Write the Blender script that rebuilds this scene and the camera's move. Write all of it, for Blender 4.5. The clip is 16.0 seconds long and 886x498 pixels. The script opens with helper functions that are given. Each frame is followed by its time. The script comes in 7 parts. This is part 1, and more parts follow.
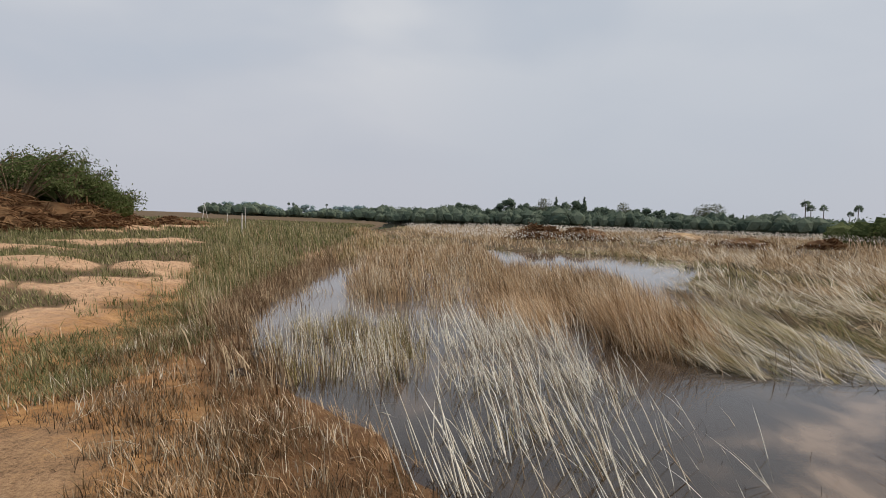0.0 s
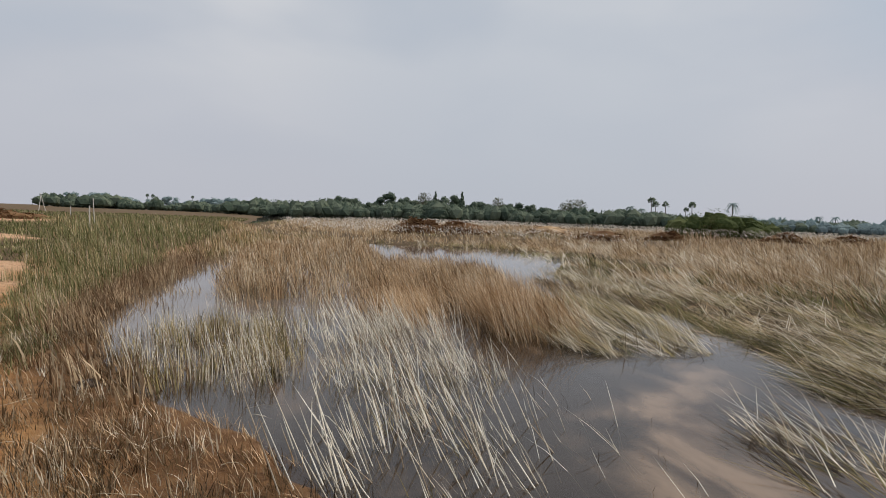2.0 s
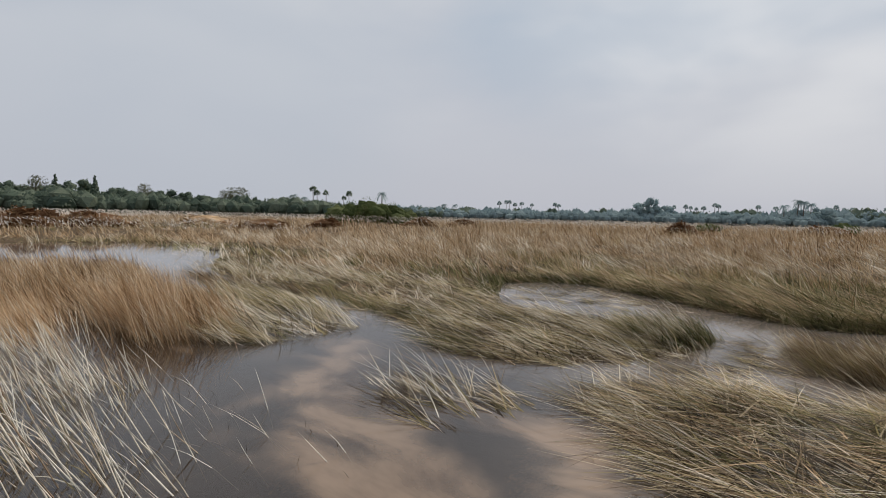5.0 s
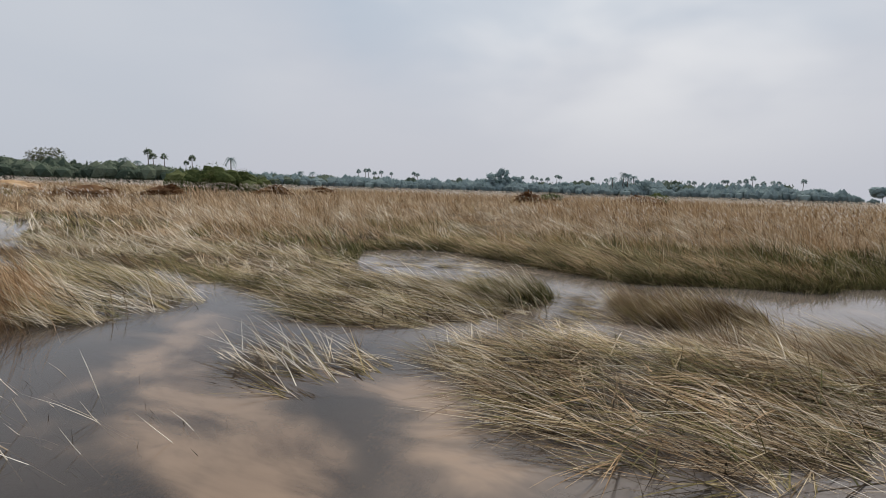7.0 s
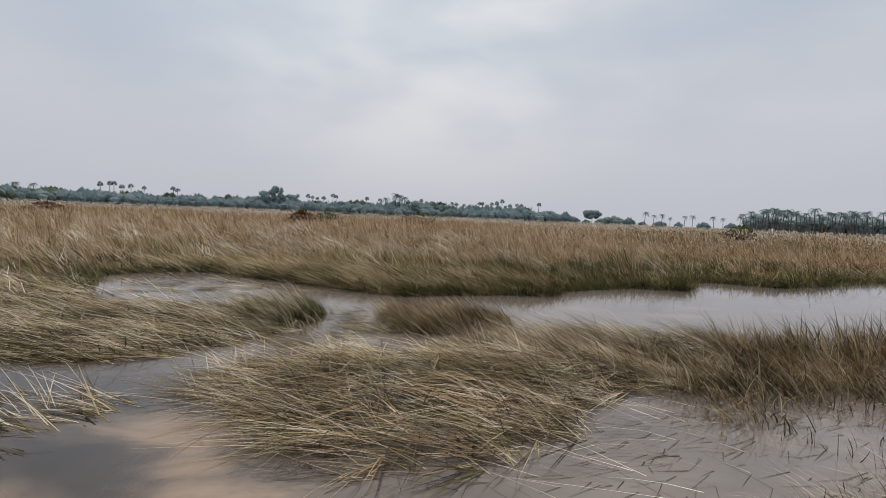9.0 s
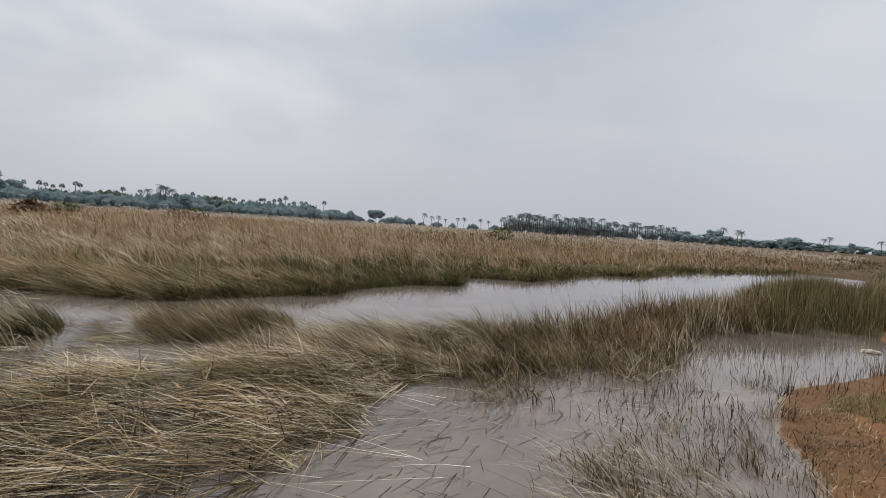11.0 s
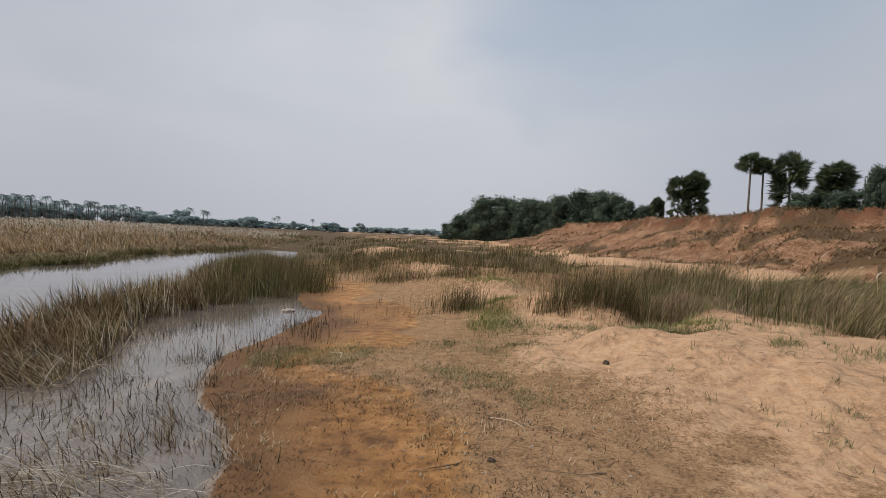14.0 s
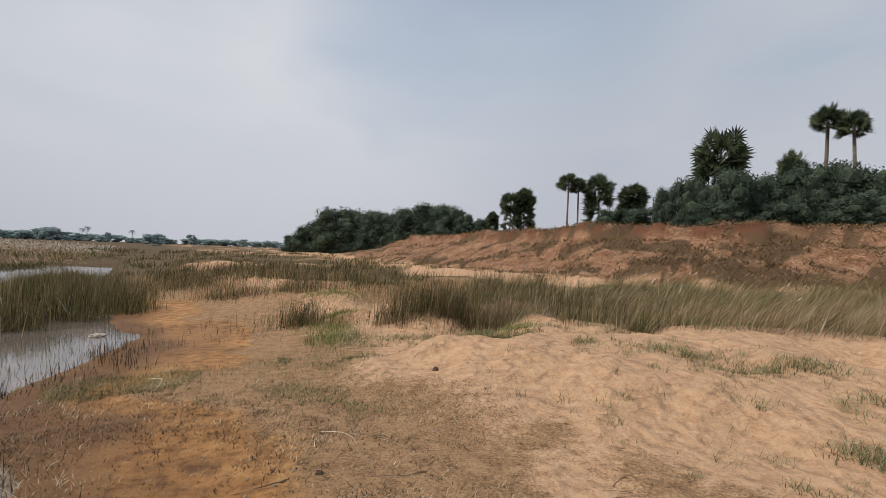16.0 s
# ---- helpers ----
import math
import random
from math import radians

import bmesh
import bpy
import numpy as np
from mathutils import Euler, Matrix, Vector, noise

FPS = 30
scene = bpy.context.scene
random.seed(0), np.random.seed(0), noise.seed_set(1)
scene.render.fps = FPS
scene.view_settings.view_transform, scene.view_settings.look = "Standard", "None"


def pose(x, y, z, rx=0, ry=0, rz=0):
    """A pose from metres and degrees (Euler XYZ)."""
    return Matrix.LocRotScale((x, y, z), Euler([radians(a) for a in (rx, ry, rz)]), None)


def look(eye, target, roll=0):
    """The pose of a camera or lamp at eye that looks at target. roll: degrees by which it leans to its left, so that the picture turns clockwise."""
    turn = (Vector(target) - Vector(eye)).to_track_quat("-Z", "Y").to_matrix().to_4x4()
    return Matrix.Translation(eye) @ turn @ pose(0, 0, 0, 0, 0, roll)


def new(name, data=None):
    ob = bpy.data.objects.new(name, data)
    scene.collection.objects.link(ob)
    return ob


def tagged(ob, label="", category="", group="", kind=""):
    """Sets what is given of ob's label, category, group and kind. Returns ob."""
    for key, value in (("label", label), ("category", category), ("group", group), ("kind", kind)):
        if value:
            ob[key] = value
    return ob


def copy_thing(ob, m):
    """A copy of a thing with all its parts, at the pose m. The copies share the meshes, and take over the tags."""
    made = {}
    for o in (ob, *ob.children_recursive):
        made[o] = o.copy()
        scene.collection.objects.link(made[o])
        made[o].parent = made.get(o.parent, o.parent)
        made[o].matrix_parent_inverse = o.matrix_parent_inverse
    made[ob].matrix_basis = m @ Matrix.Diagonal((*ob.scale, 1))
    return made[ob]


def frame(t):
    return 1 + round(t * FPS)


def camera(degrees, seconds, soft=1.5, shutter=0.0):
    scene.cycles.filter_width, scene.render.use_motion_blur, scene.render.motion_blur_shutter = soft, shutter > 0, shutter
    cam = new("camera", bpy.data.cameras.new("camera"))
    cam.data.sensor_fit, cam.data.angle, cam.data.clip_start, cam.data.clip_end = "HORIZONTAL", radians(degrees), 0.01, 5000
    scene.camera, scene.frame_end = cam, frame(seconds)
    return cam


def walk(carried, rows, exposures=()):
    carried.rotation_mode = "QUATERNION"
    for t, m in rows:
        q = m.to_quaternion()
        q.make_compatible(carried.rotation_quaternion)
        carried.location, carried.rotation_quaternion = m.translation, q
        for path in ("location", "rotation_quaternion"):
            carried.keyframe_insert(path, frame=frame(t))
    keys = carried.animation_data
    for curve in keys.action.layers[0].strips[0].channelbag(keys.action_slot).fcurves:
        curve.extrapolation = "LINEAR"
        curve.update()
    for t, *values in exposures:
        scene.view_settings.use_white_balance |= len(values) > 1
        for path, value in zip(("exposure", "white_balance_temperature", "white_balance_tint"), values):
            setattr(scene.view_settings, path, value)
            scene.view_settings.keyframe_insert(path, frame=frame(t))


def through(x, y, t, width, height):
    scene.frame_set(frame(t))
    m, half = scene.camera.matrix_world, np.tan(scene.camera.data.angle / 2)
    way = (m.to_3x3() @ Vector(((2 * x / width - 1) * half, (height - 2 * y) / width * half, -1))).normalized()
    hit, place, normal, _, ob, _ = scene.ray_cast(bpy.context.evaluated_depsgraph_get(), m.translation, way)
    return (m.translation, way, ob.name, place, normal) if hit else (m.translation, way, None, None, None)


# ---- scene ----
cam = camera(80.56, 16.0, soft=0.6)
# seconds, eye x, y, z, bearing (clockwise from +y), pitch, roll
PATH = [
    (0, 0.000, -0.000, 1.600, -0.00, -3.05, 2.01),
    (0.5, 0.011, -0.011, 1.598, 1.65, -3.09, 2.06),
    (1, 0.020, -0.016, 1.600, 5.13, -3.20, 2.09),
    (1.5, 0.020, -0.025, 1.601, 9.04, -3.18, 2.14),
    (2, 0.024, -0.037, 1.602, 13.01, -3.26, 2.08),
    (2.5, 0.028, -0.048, 1.609, 17.71, -3.25, 1.85),
    (3, 0.070, -0.041, 1.598, 22.92, -3.10, 1.53),
    (3.5, 0.091, -0.078, 1.605, 29.57, -3.11, 1.31),
    (4, 0.126, -0.110, 1.603, 36.23, -3.16, 1.25),
    (4.5, 0.156, -0.140, 1.596, 42.53, -3.31, 1.33),
    (5, 0.163, -0.169, 1.595, 48.49, -3.47, 1.31),
    (5.2, 0.177, -0.195, 1.598, 50.36, -3.67, 1.27),
    (7.3, 0.149, -0.220, 1.552, 66.28, -6.19, 1.33),
    (7.5, 0.133, -0.228, 1.541, 68.04, -5.83, 0.89),
    (8, 0.115, -0.243, 1.542, 73.15, -5.28, 0.73),
    (8.5, 0.134, -0.287, 1.537, 80.22, -4.47, 1.57),
    (9, 0.140, -0.326, 1.535, 87.83, -3.52, 2.40),
    (9.2, 0.138, -0.342, 1.535, 90.67, -3.17, 2.69),
    (11.5, 0.143, -0.343, 1.540, 119.05, -2.53, 3.42),
    (12, 0.097, -0.408, 1.560, 129.61, -2.65, 2.83),
    (12.5, 0.033, -0.432, 1.565, 140.78, -2.94, 1.96),
    (13, -0.016, -0.487, 1.570, 149.07, -2.89, 1.82),
    (13.5, -0.082, -0.552, 1.580, 156.96, -2.30, 2.02),
    (14, -0.187, -0.585, 1.601, 164.97, -1.48, 2.51),
    (14.5, -0.274, -0.526, 1.611, 173.11, -0.80, 2.71),
    (15, -0.323, -0.430, 1.633, 179.85, -0.28, 2.68),
    (15.5, -0.334, -0.410, 1.640, 181.09, 0.21, 2.32),
    (16, -0.353, -0.405, 1.648, 181.62, 0.50, 2.13),
]


def heading(x, y, z, bearing, pitch, roll):
    b, p = radians(bearing), radians(pitch)
    return look((x, y, z), (x + math.sin(b) * math.cos(p), y + math.cos(b) * math.cos(p), z + math.sin(p)), roll)


walk(cam, [(row[0], heading(*row[1:])) for row in PATH],
     [(0, 0.05), (2, 0.0), (4, -0.08), (5.2, 0.02), (7.4, 0.1), (9, 0.05), (13, 0.05), (14, -0.08), (15, 0.0), (16, 0.0)])

# ---- world, sun, exposure ----
SUN_BEARING, SUN_HEIGHT = 76.0, 47.0


def bearing_dir(bearing, height=0.0):
    b, h = radians(bearing), radians(height)
    return Vector((math.sin(b) * math.cos(h), math.cos(b) * math.cos(h), math.sin(h)))


class Nodes:
    """Short hand for building node trees."""

    def __init__(self, tree):
        self.tree = tree
        tree.nodes.clear()

    def add(self, kind, **inputs):
        node = self.tree.nodes.new(kind)
        for key, value in inputs.items():
            self.put(node, key, value)
        return node

    def put(self, node, key, value):
        socket = node.inputs[key.replace("_", " ")]
        if isinstance(value, bpy.types.NodeSocket):
            self.tree.links.new(value, socket)
        else:
            socket.default_value = value

    def math(self, op, a, b=0.0, clamp=False):
        node = self.add("ShaderNodeMath")
        node.operation, node.use_clamp = op, clamp
        for k, v in enumerate((a, b)):
            if isinstance(v, bpy.types.NodeSocket):
                self.tree.links.new(v, node.inputs[k])
            else:
                node.inputs[k].default_value = v
        return node.outputs[0]

    def dot(self, a, b):
        node = self.add("ShaderNodeVectorMath")
        node.operation = "DOT_PRODUCT"
        self.tree.links.new(a, node.inputs[0])
        node.inputs[1].default_value = b
        return node.outputs["Value"]

    def noise(self, vector, scale, detail=4.0, rough=0.55, distortion=0.0):
        node = self.add("ShaderNodeTexNoise", Scale=scale, Detail=detail, Roughness=rough, Distortion=distortion)
        if vector is not None:
            self.tree.links.new(vector, node.inputs["Vector"])
        return node.outputs["Fac"]

    def ramp(self, fac, stops, mode="LINEAR"):
        node = self.add("ShaderNodeValToRGB")
        node.color_ramp.interpolation = mode
        while len(node.color_ramp.elements) < len(stops):
            node.color_ramp.elements.new(0.5)
        for e, (p, c) in zip(node.color_ramp.elements, stops):
            e.position, e.color = p, (*c, 1) if len(c) == 3 else c
        self.tree.links.new(fac, node.inputs[0])
        return node.outputs[0]

    def mix(self, fac, a, b, blend="MIX"):
        node = self.add("ShaderNodeMix")
        node.data_type, node.blend_type = "RGBA", blend
        for k, v in ((0, fac), (6, a), (7, b)):
            if isinstance(v, bpy.types.NodeSocket):
                self.tree.links.new(v, node.inputs[k])
            else:
                node.inputs[k].default_value = (*v, 1) if isinstance(v, tuple) and len(v) == 3 else v
        return node.outputs[2]

    def span(self, value, lo, hi):
        node = self.add("ShaderNodeMapRange")
        node.interpolation_type = "SMOOTHSTEP"
        self.tree.links.new(value, node.inputs[0])
        node.inputs[1].default_value, node.inputs[2].default_value = lo, hi
        return node.outputs[0]

    def link(self, a, b):
        self.tree.links.new(a, b)


def make_world():
    world = bpy.data.worlds.new("hazy_sky")
    scene.world = world
    world.use_nodes = True
    n = Nodes(world.node_tree)
    way = n.add("ShaderNodeTexCoord").outputs["Generated"]
    sky = n.add("ShaderNodeTexSky")
    sky.sky_type, sky.sun_disc, sky.dust_density, sky.air_density = "NISHITA", False, 4.0, 1.2
    sky.sun_elevation, sky.sun_rotation = radians(SUN_HEIGHT), radians(SUN_BEARING)
    clear = n.add("ShaderNodeBackground", Color=sky.outputs[0], Strength=0.15)
    # a thin high overcast: soft large cloud forms, brighter where it is thin near the sun
    flat = n.add("ShaderNodeMapping", Vector=way, Scale=(1.0, 1.0, 2.4)).outputs[0]
    big = n.noise(flat, 1.3, 2.5, 0.45, 0.3)
    fine = n.noise(flat, 3.2, 3.5, 0.45, 0.2)
    sun = bearing_dir(84, 34)
    near_sun = n.span(n.dot(way, sun), 0.80, 1.0)
    tall = n.add("ShaderNodeSeparateXYZ", Vector=way).outputs[2]
    height = n.span(tall, 0.0, 0.42)
    form = n.math("ADD", n.math("MULTIPLY", big, 0.65), n.math("MULTIPLY", fine, 0.35))
    cloud = n.ramp(form, [(0.38, (0.41, 0.48, 0.57)), (0.5, (0.505, 0.54, 0.60)), (0.62, (0.62, 0.635, 0.665))])
    low = n.mix(height, (0.495, 0.512, 0.572), cloud)
    lit = n.mix(n.math("MULTIPLY", near_sun, n.math("ADD", 0.16, n.math("MULTIPLY", n.span(fine, 0.34, 0.66), 0.36))), low, (0.86, 0.86, 0.86))
    lit = n.mix(n.math("MULTIPLY", n.span(n.dot(way, bearing_dir(163, 24)), 0.80, 1.0), 0.3), lit, (0.78, 0.80, 0.84))
    lit = n.mix(n.math("MULTIPLY", n.span(n.dot(way, bearing_dir(22, 14)), 0.88, 1.0), 0.45), lit, (0.45, 0.50, 0.57))
    veil = n.add("ShaderNodeBackground", Color=lit, Strength=1.0)
    # a gap of clear sky to the south-west
    hole = n.span(n.math("ADD", n.dot(way, bearing_dir(189, 31)), n.math("MULTIPLY", n.math("SUBTRACT", form, 0.5), 0.3)), 0.925, 1.0)
    cover = n.math("SUBTRACT", 0.97, n.math("MULTIPLY", hole, 0.5))
    both = n.add("ShaderNodeMixShader", Fac=cover)
    n.link(clear.outputs[0], both.inputs[1])
    n.link(veil.outputs[0], both.inputs[2])
    n.link(both.outputs[0], n.add("ShaderNodeOutputWorld").inputs[0])


make_world()
sun_lamp = new("sun", bpy.data.lights.new("sun", "SUN"))
sun_lamp.data.energy, sun_lamp.data.angle, sun_lamp.data.color = 2.75, radians(8), (1.0, 0.90, 0.76)
sun_lamp.matrix_world = look(bearing_dir(SUN_BEARING, SUN_HEIGHT) * 100, (0, 0, 0))
tagged(sun_lamp, kind="structure")


# ---- materials ----
def material(name, rough=0.8, spec=0.3):
    mat = bpy.data.materials.new(name)
    mat.use_nodes = True
    n = Nodes(mat.node_tree)
    shader = n.add("ShaderNodeBsdfPrincipled", Roughness=rough)
    shader.inputs["Specular IOR Level"].default_value = spec
    n.link(shader.outputs[0], n.add("ShaderNodeOutputMaterial").inputs[0])
    return mat, n, shader


def blade_material(name, stops, rough=0.75, glow=0.18, clump=1.6):
    """Stalks and blades: each its own tone, a little light coming through."""
    mat, n, shader = material(name, max(rough, 0.8), 0.08)
    one = n.add("ShaderNodeNewGeometry").outputs["Random Per Island"]
    place = n.add("ShaderNodeTexCoord").outputs["Object"]
    patch = n.noise(place, clump, 3.0)
    tone = n.ramp(n.math("ADD", n.math("MULTIPLY", one, 0.95), n.math("MULTIPLY", n.math("SUBTRACT", patch, 0.5), 1.5), True), stops)
    streak = n.noise(place, 45.0, 2.0)
    colour = n.mix(n.math("MULTIPLY", streak, 0.16), tone, (0.09, 0.07, 0.045))
    n.put(shader, "Base Color", colour)
    through = n.add("ShaderNodeBsdfTranslucent", Color=colour)
    mixed = n.add("ShaderNodeMixShader", Fac=glow)
    out = [x for x in n.tree.nodes if x.type == "OUTPUT_MATERIAL"][0]
    n.link(shader.outputs[0], mixed.inputs[1])
    n.link(through.outputs[0], mixed.inputs[2])
    n.link(mixed.outputs[0], out.inputs[0])
    return mat


def plain_material(name, a, b, scale=6.0, rough=0.85, bump=0.3, fine=60.0, random=0.0):
    mat, n, shader = material(name, rough, 0.25)
    place = n.add("ShaderNodeTexCoord").outputs["Object"]
    coarse = n.noise(place, scale, 5.0, 0.6)
    grain = n.noise(place, fine, 3.0, 0.6)
    tone = n.mix(n.span(n.math("ADD", n.math("MULTIPLY", coarse, 0.7), n.math("MULTIPLY", grain, 0.3)), 0.35, 0.65), a, b)
    if random:
        info = n.add("ShaderNodeObjectInfo").outputs["Random"]
        tone = n.mix(n.math("MULTIPLY", info, random), tone, tuple(0.45 * v for v in a))
    n.put(shader, "Base Color", tone)
    relief = n.add("ShaderNodeBump", Strength=bump, Distance=0.02, Height=grain)
    n.put(shader, "Normal", relief.outputs[0])
    return mat


def leaf_material(name, stops, glow=0.2):
    return blade_material(name, stops, 0.85, glow)


def ground_material():
    mat, n, shader = material("soil", 0.9, 0.25)
    place = n.add("ShaderNodeTexCoord").outputs["Object"]

    def mask(key):
        node = n.add("ShaderNodeAttribute")
        node.attribute_name = key
        return node.outputs["Fac"]

    coarse, mid, grain = n.noise(place, 0.9, 5.0, 0.6), n.noise(place, 7.0, 5.0, 0.62), n.noise(place, 130.0, 3.0, 0.7)
    pebbly = n.noise(place, 38.0, 4.0, 0.7)

    def soft(key, lo=0.25, hi=0.75):
        rough = n.math("ADD", mask(key), n.math("MULTIPLY", n.math("SUBTRACT", n.math("ADD", n.math("MULTIPLY", mid, 0.5), n.math("MULTIPLY", pebbly, 0.5)), 0.5), 1.6))
        return n.span(rough, lo, hi)

    sand = n.ramp(n.math("ADD", n.math("MULTIPLY", mid, 0.55), n.math("MULTIPLY", pebbly, 0.45)),
                  [(0.34, (0.35, 0.205, 0.115)), (0.5, (0.56, 0.35, 0.212)), (0.66, (0.66, 0.45, 0.285))])
    litter = n.ramp(n.math("ADD", n.math("MULTIPLY", pebbly, 0.6), n.math("MULTIPLY", mid, 0.4)),
                    [(0.34, (0.115, 0.066, 0.034)), (0.5, (0.34, 0.205, 0.11)), (0.66, (0.49, 0.325, 0.19))])
    rust = n.ramp(n.math("ADD", n.math("MULTIPLY", mid, 0.6), n.math("MULTIPLY", coarse, 0.4)),
                  [(0.36, (0.15, 0.067, 0.022)), (0.5, (0.37, 0.178, 0.058)), (0.68, (0.60, 0.34, 0.14))])
    red = n.ramp(n.math("ADD", n.math("MULTIPLY", mid, 0.6), n.math("MULTIPLY", coarse, 0.4)),
                 [(0.34, (0.11, 0.050, 0.026)), (0.5, (0.23, 0.118, 0.066)), (0.66, (0.47, 0.30, 0.19))])
    silt = n.ramp(coarse, [(0.35, (0.035, 0.029, 0.024)), (0.65, (0.085, 0.069, 0.056))])
    tone = n.mix(soft("sand"), litter, sand)
    tone = n.mix(soft("rust"), tone, rust)
    tone = n.mix(soft("scrubby"), tone, n.mix(pebbly, (0.045, 0.026, 0.014), (0.18, 0.112, 0.06)))
    tone = n.mix(soft("red"), tone, red)
    tone = n.mix(n.math("MULTIPLY", soft("wet", 0.1, 0.9), 0.8), tone, n.mix(mid, (0.055, 0.026, 0.012), (0.20, 0.10, 0.042)))
    tone = n.mix(n.math("MULTIPLY", soft("bed"), 0.97), tone, silt)
    tone = n.mix(n.math("MULTIPLY", soft("shoal", 0.3, 0.75), 0.85), tone, (0.45, 0.27, 0.15))
    tone = n.mix(n.math("MULTIPLY", soft("flat"), 0.9), tone, (0.33, 0.28, 0.245))
    # dead litter, its tone darkened further to paint the shade between stalks
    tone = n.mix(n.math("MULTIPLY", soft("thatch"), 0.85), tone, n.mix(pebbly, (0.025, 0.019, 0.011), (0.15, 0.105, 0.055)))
    tone = n.mix(n.math("MULTIPLY", n.span(grain, 0.62, 0.75), 0.35), tone, (0.10, 0.07, 0.045))
    # darker red-brown band along the crest of the bank
    tone = n.mix(n.math("MULTIPLY", soft("crest_band"), 0.9), tone, n.mix(mid, (0.085, 0.032, 0.016), (0.20, 0.085, 0.045)))
    n.put(shader, "Base Color", tone)
    damp = soft("rust", 0.35, 0.9)
    n.put(shader, "Roughness", n.math("SUBTRACT", 0.95, n.math("MULTIPLY", damp, 0.35)))
    tall = n.math("ADD", n.math("MULTIPLY", grain, 0.25), n.math("ADD", n.math("MULTIPLY", pebbly, 0.5), n.math("MULTIPLY", mid, 1.0)))
    dents = n.math("MULTIPLY", n.span(n.noise(place, 3.4, 2.0, 0.5), 0.36, 0.66), n.math("MULTIPLY", mask("sand"), 1.5))
    tall = n.math("SUBTRACT", tall, dents)
    n.put(shader, "Normal", n.add("ShaderNodeBump", Strength=0.95, Distance=0.04, Height=tall).outputs[0])
    return mat


def water_material():
    mat = bpy.data.materials.new("muddy_water")
    mat.use_nodes = True
    n = Nodes(mat.node_tree)
    place = n.add("ShaderNodeTexCoord").outputs["Object"]
    turned = n.add("ShaderNodeMapping", Vector=place, Rotation=(0, 0, 0.7), Scale=(1.0, 0.28, 1.0)).outputs[0]
    slow = n.add("ShaderNodeMapping", Vector=place, Rotation=(0, 0, 2.2), Scale=(1.0, 0.5, 1.0)).outputs[0]
    swell = n.noise(turned, 5.0, 4.0, 0.55, 0.4)
    ripple = n.noise(turned, 22.0, 3.0, 0.55)
    calm = n.span(n.noise(place, 0.25, 2.0), 0.35, 0.65)
    height = n.math("ADD", n.math("MULTIPLY", swell, 0.8), n.math("MULTIPLY", n.math("MULTIPLY", ripple, calm), 0.3))
    bump = n.add("ShaderNodeBump", Strength=0.07, Distance=0.02, Height=height)
    silt_at, silt_reflection_at = n.add("ShaderNodeAttribute"), n.add("ShaderNodeAttribute")
    silt_at.attribute_name, silt_reflection_at.attribute_name = "silt", "silt_reflection"
    drift = n.noise(slow, 1.5, 5.0, 0.58, 0.5)
    silt = silt_at.outputs["Fac"]
    # peach patches: drifting silt plus the clouds' reflection, painted into the water colour
    silt_reflection = n.span(n.math("ADD", silt_reflection_at.outputs["Fac"], n.math("MULTIPLY", n.math("SUBTRACT", drift, 0.5), 2.4)), 0.1, 0.95)
    tint = n.mix(silt, (0.058, 0.042, 0.031), (0.225, 0.193, 0.172))
    tint = n.mix(n.math("MULTIPLY", silt_reflection, 0.62), tint, (0.36, 0.255, 0.175))
    murk = n.add("ShaderNodeBsdfDiffuse", Color=tint)
    clear = n.add("ShaderNodeBsdfTransparent", Color=(0.85, 0.77, 0.68, 1))
    dense = n.math("ADD", n.math("MULTIPLY", n.span(drift, 0.3, 0.7), 0.25), n.math("ADD", 0.38, n.math("MULTIPLY", n.math("ADD", silt, silt_reflection), 0.3)), True)
    body = n.add("ShaderNodeMixShader", Fac=dense)
    n.link(clear.outputs[0], body.inputs[1])
    n.link(murk.outputs[0], body.inputs[2])
    gloss = n.add("ShaderNodeBsdfGlossy", Color=(1, 1, 1, 1), Roughness=0.04, Normal=bump.outputs[0])
    edge = n.add("ShaderNodeFresnel", IOR=1.48, Normal=bump.outputs[0])
    top = n.add("ShaderNodeMixShader", Fac=edge.outputs[0])
    n.link(body.outputs[0], top.inputs[1])
    n.link(gloss.outputs[0], top.inputs[2])
    n.link(top.outputs[0], n.add("ShaderNodeOutputMaterial").inputs[0])
    return mat


SOIL, WATER = ground_material(), water_material()
STRAW = blade_material("bleached_stalks", [(0.0, (0.16, 0.10, 0.05)), (0.25, (0.47, 0.38, 0.26)), (0.6, (0.74, 0.655, 0.51)), (1.0, (0.90, 0.84, 0.73))], 0.5, 0.1)
WHITE = blade_material("white_stalks", [(0.0, (0.28, 0.20, 0.13)), (0.25, (0.58, 0.51, 0.41)), (0.7, (0.77, 0.715, 0.61)), (1.0, (0.90, 0.86, 0.78))], 0.45, 0.05)
OCHRE = blade_material("dry_ochre_reed", [(0.0, (0.15, 0.08, 0.036)), (0.35, (0.46, 0.295, 0.16)), (0.7, (0.70, 0.49, 0.30)), (1.0, (0.88, 0.75, 0.57))])
TAN = blade_material("tan_marsh_grass", [(0.0, (0.13, 0.075, 0.035)), (0.35, (0.42, 0.28, 0.155)), (0.7, (0.64, 0.475, 0.30)), (1.0, (0.82, 0.70, 0.53))])
OLIVE = blade_material("olive_marsh_grass", [(0.0, (0.035, 0.03, 0.012)), (0.3, (0.17, 0.145, 0.055)), (0.65, (0.40, 0.32, 0.15)), (0.9, (0.66, 0.53, 0.32)), (1.0, (0.82, 0.72, 0.52))])
GREEN = blade_material("green_reed", [(0.0, (0.03, 0.034, 0.013)), (0.5, (0.125, 0.13, 0.05)), (0.85, (0.24, 0.21, 0.095)), (1.0, (0.46, 0.38, 0.22))])
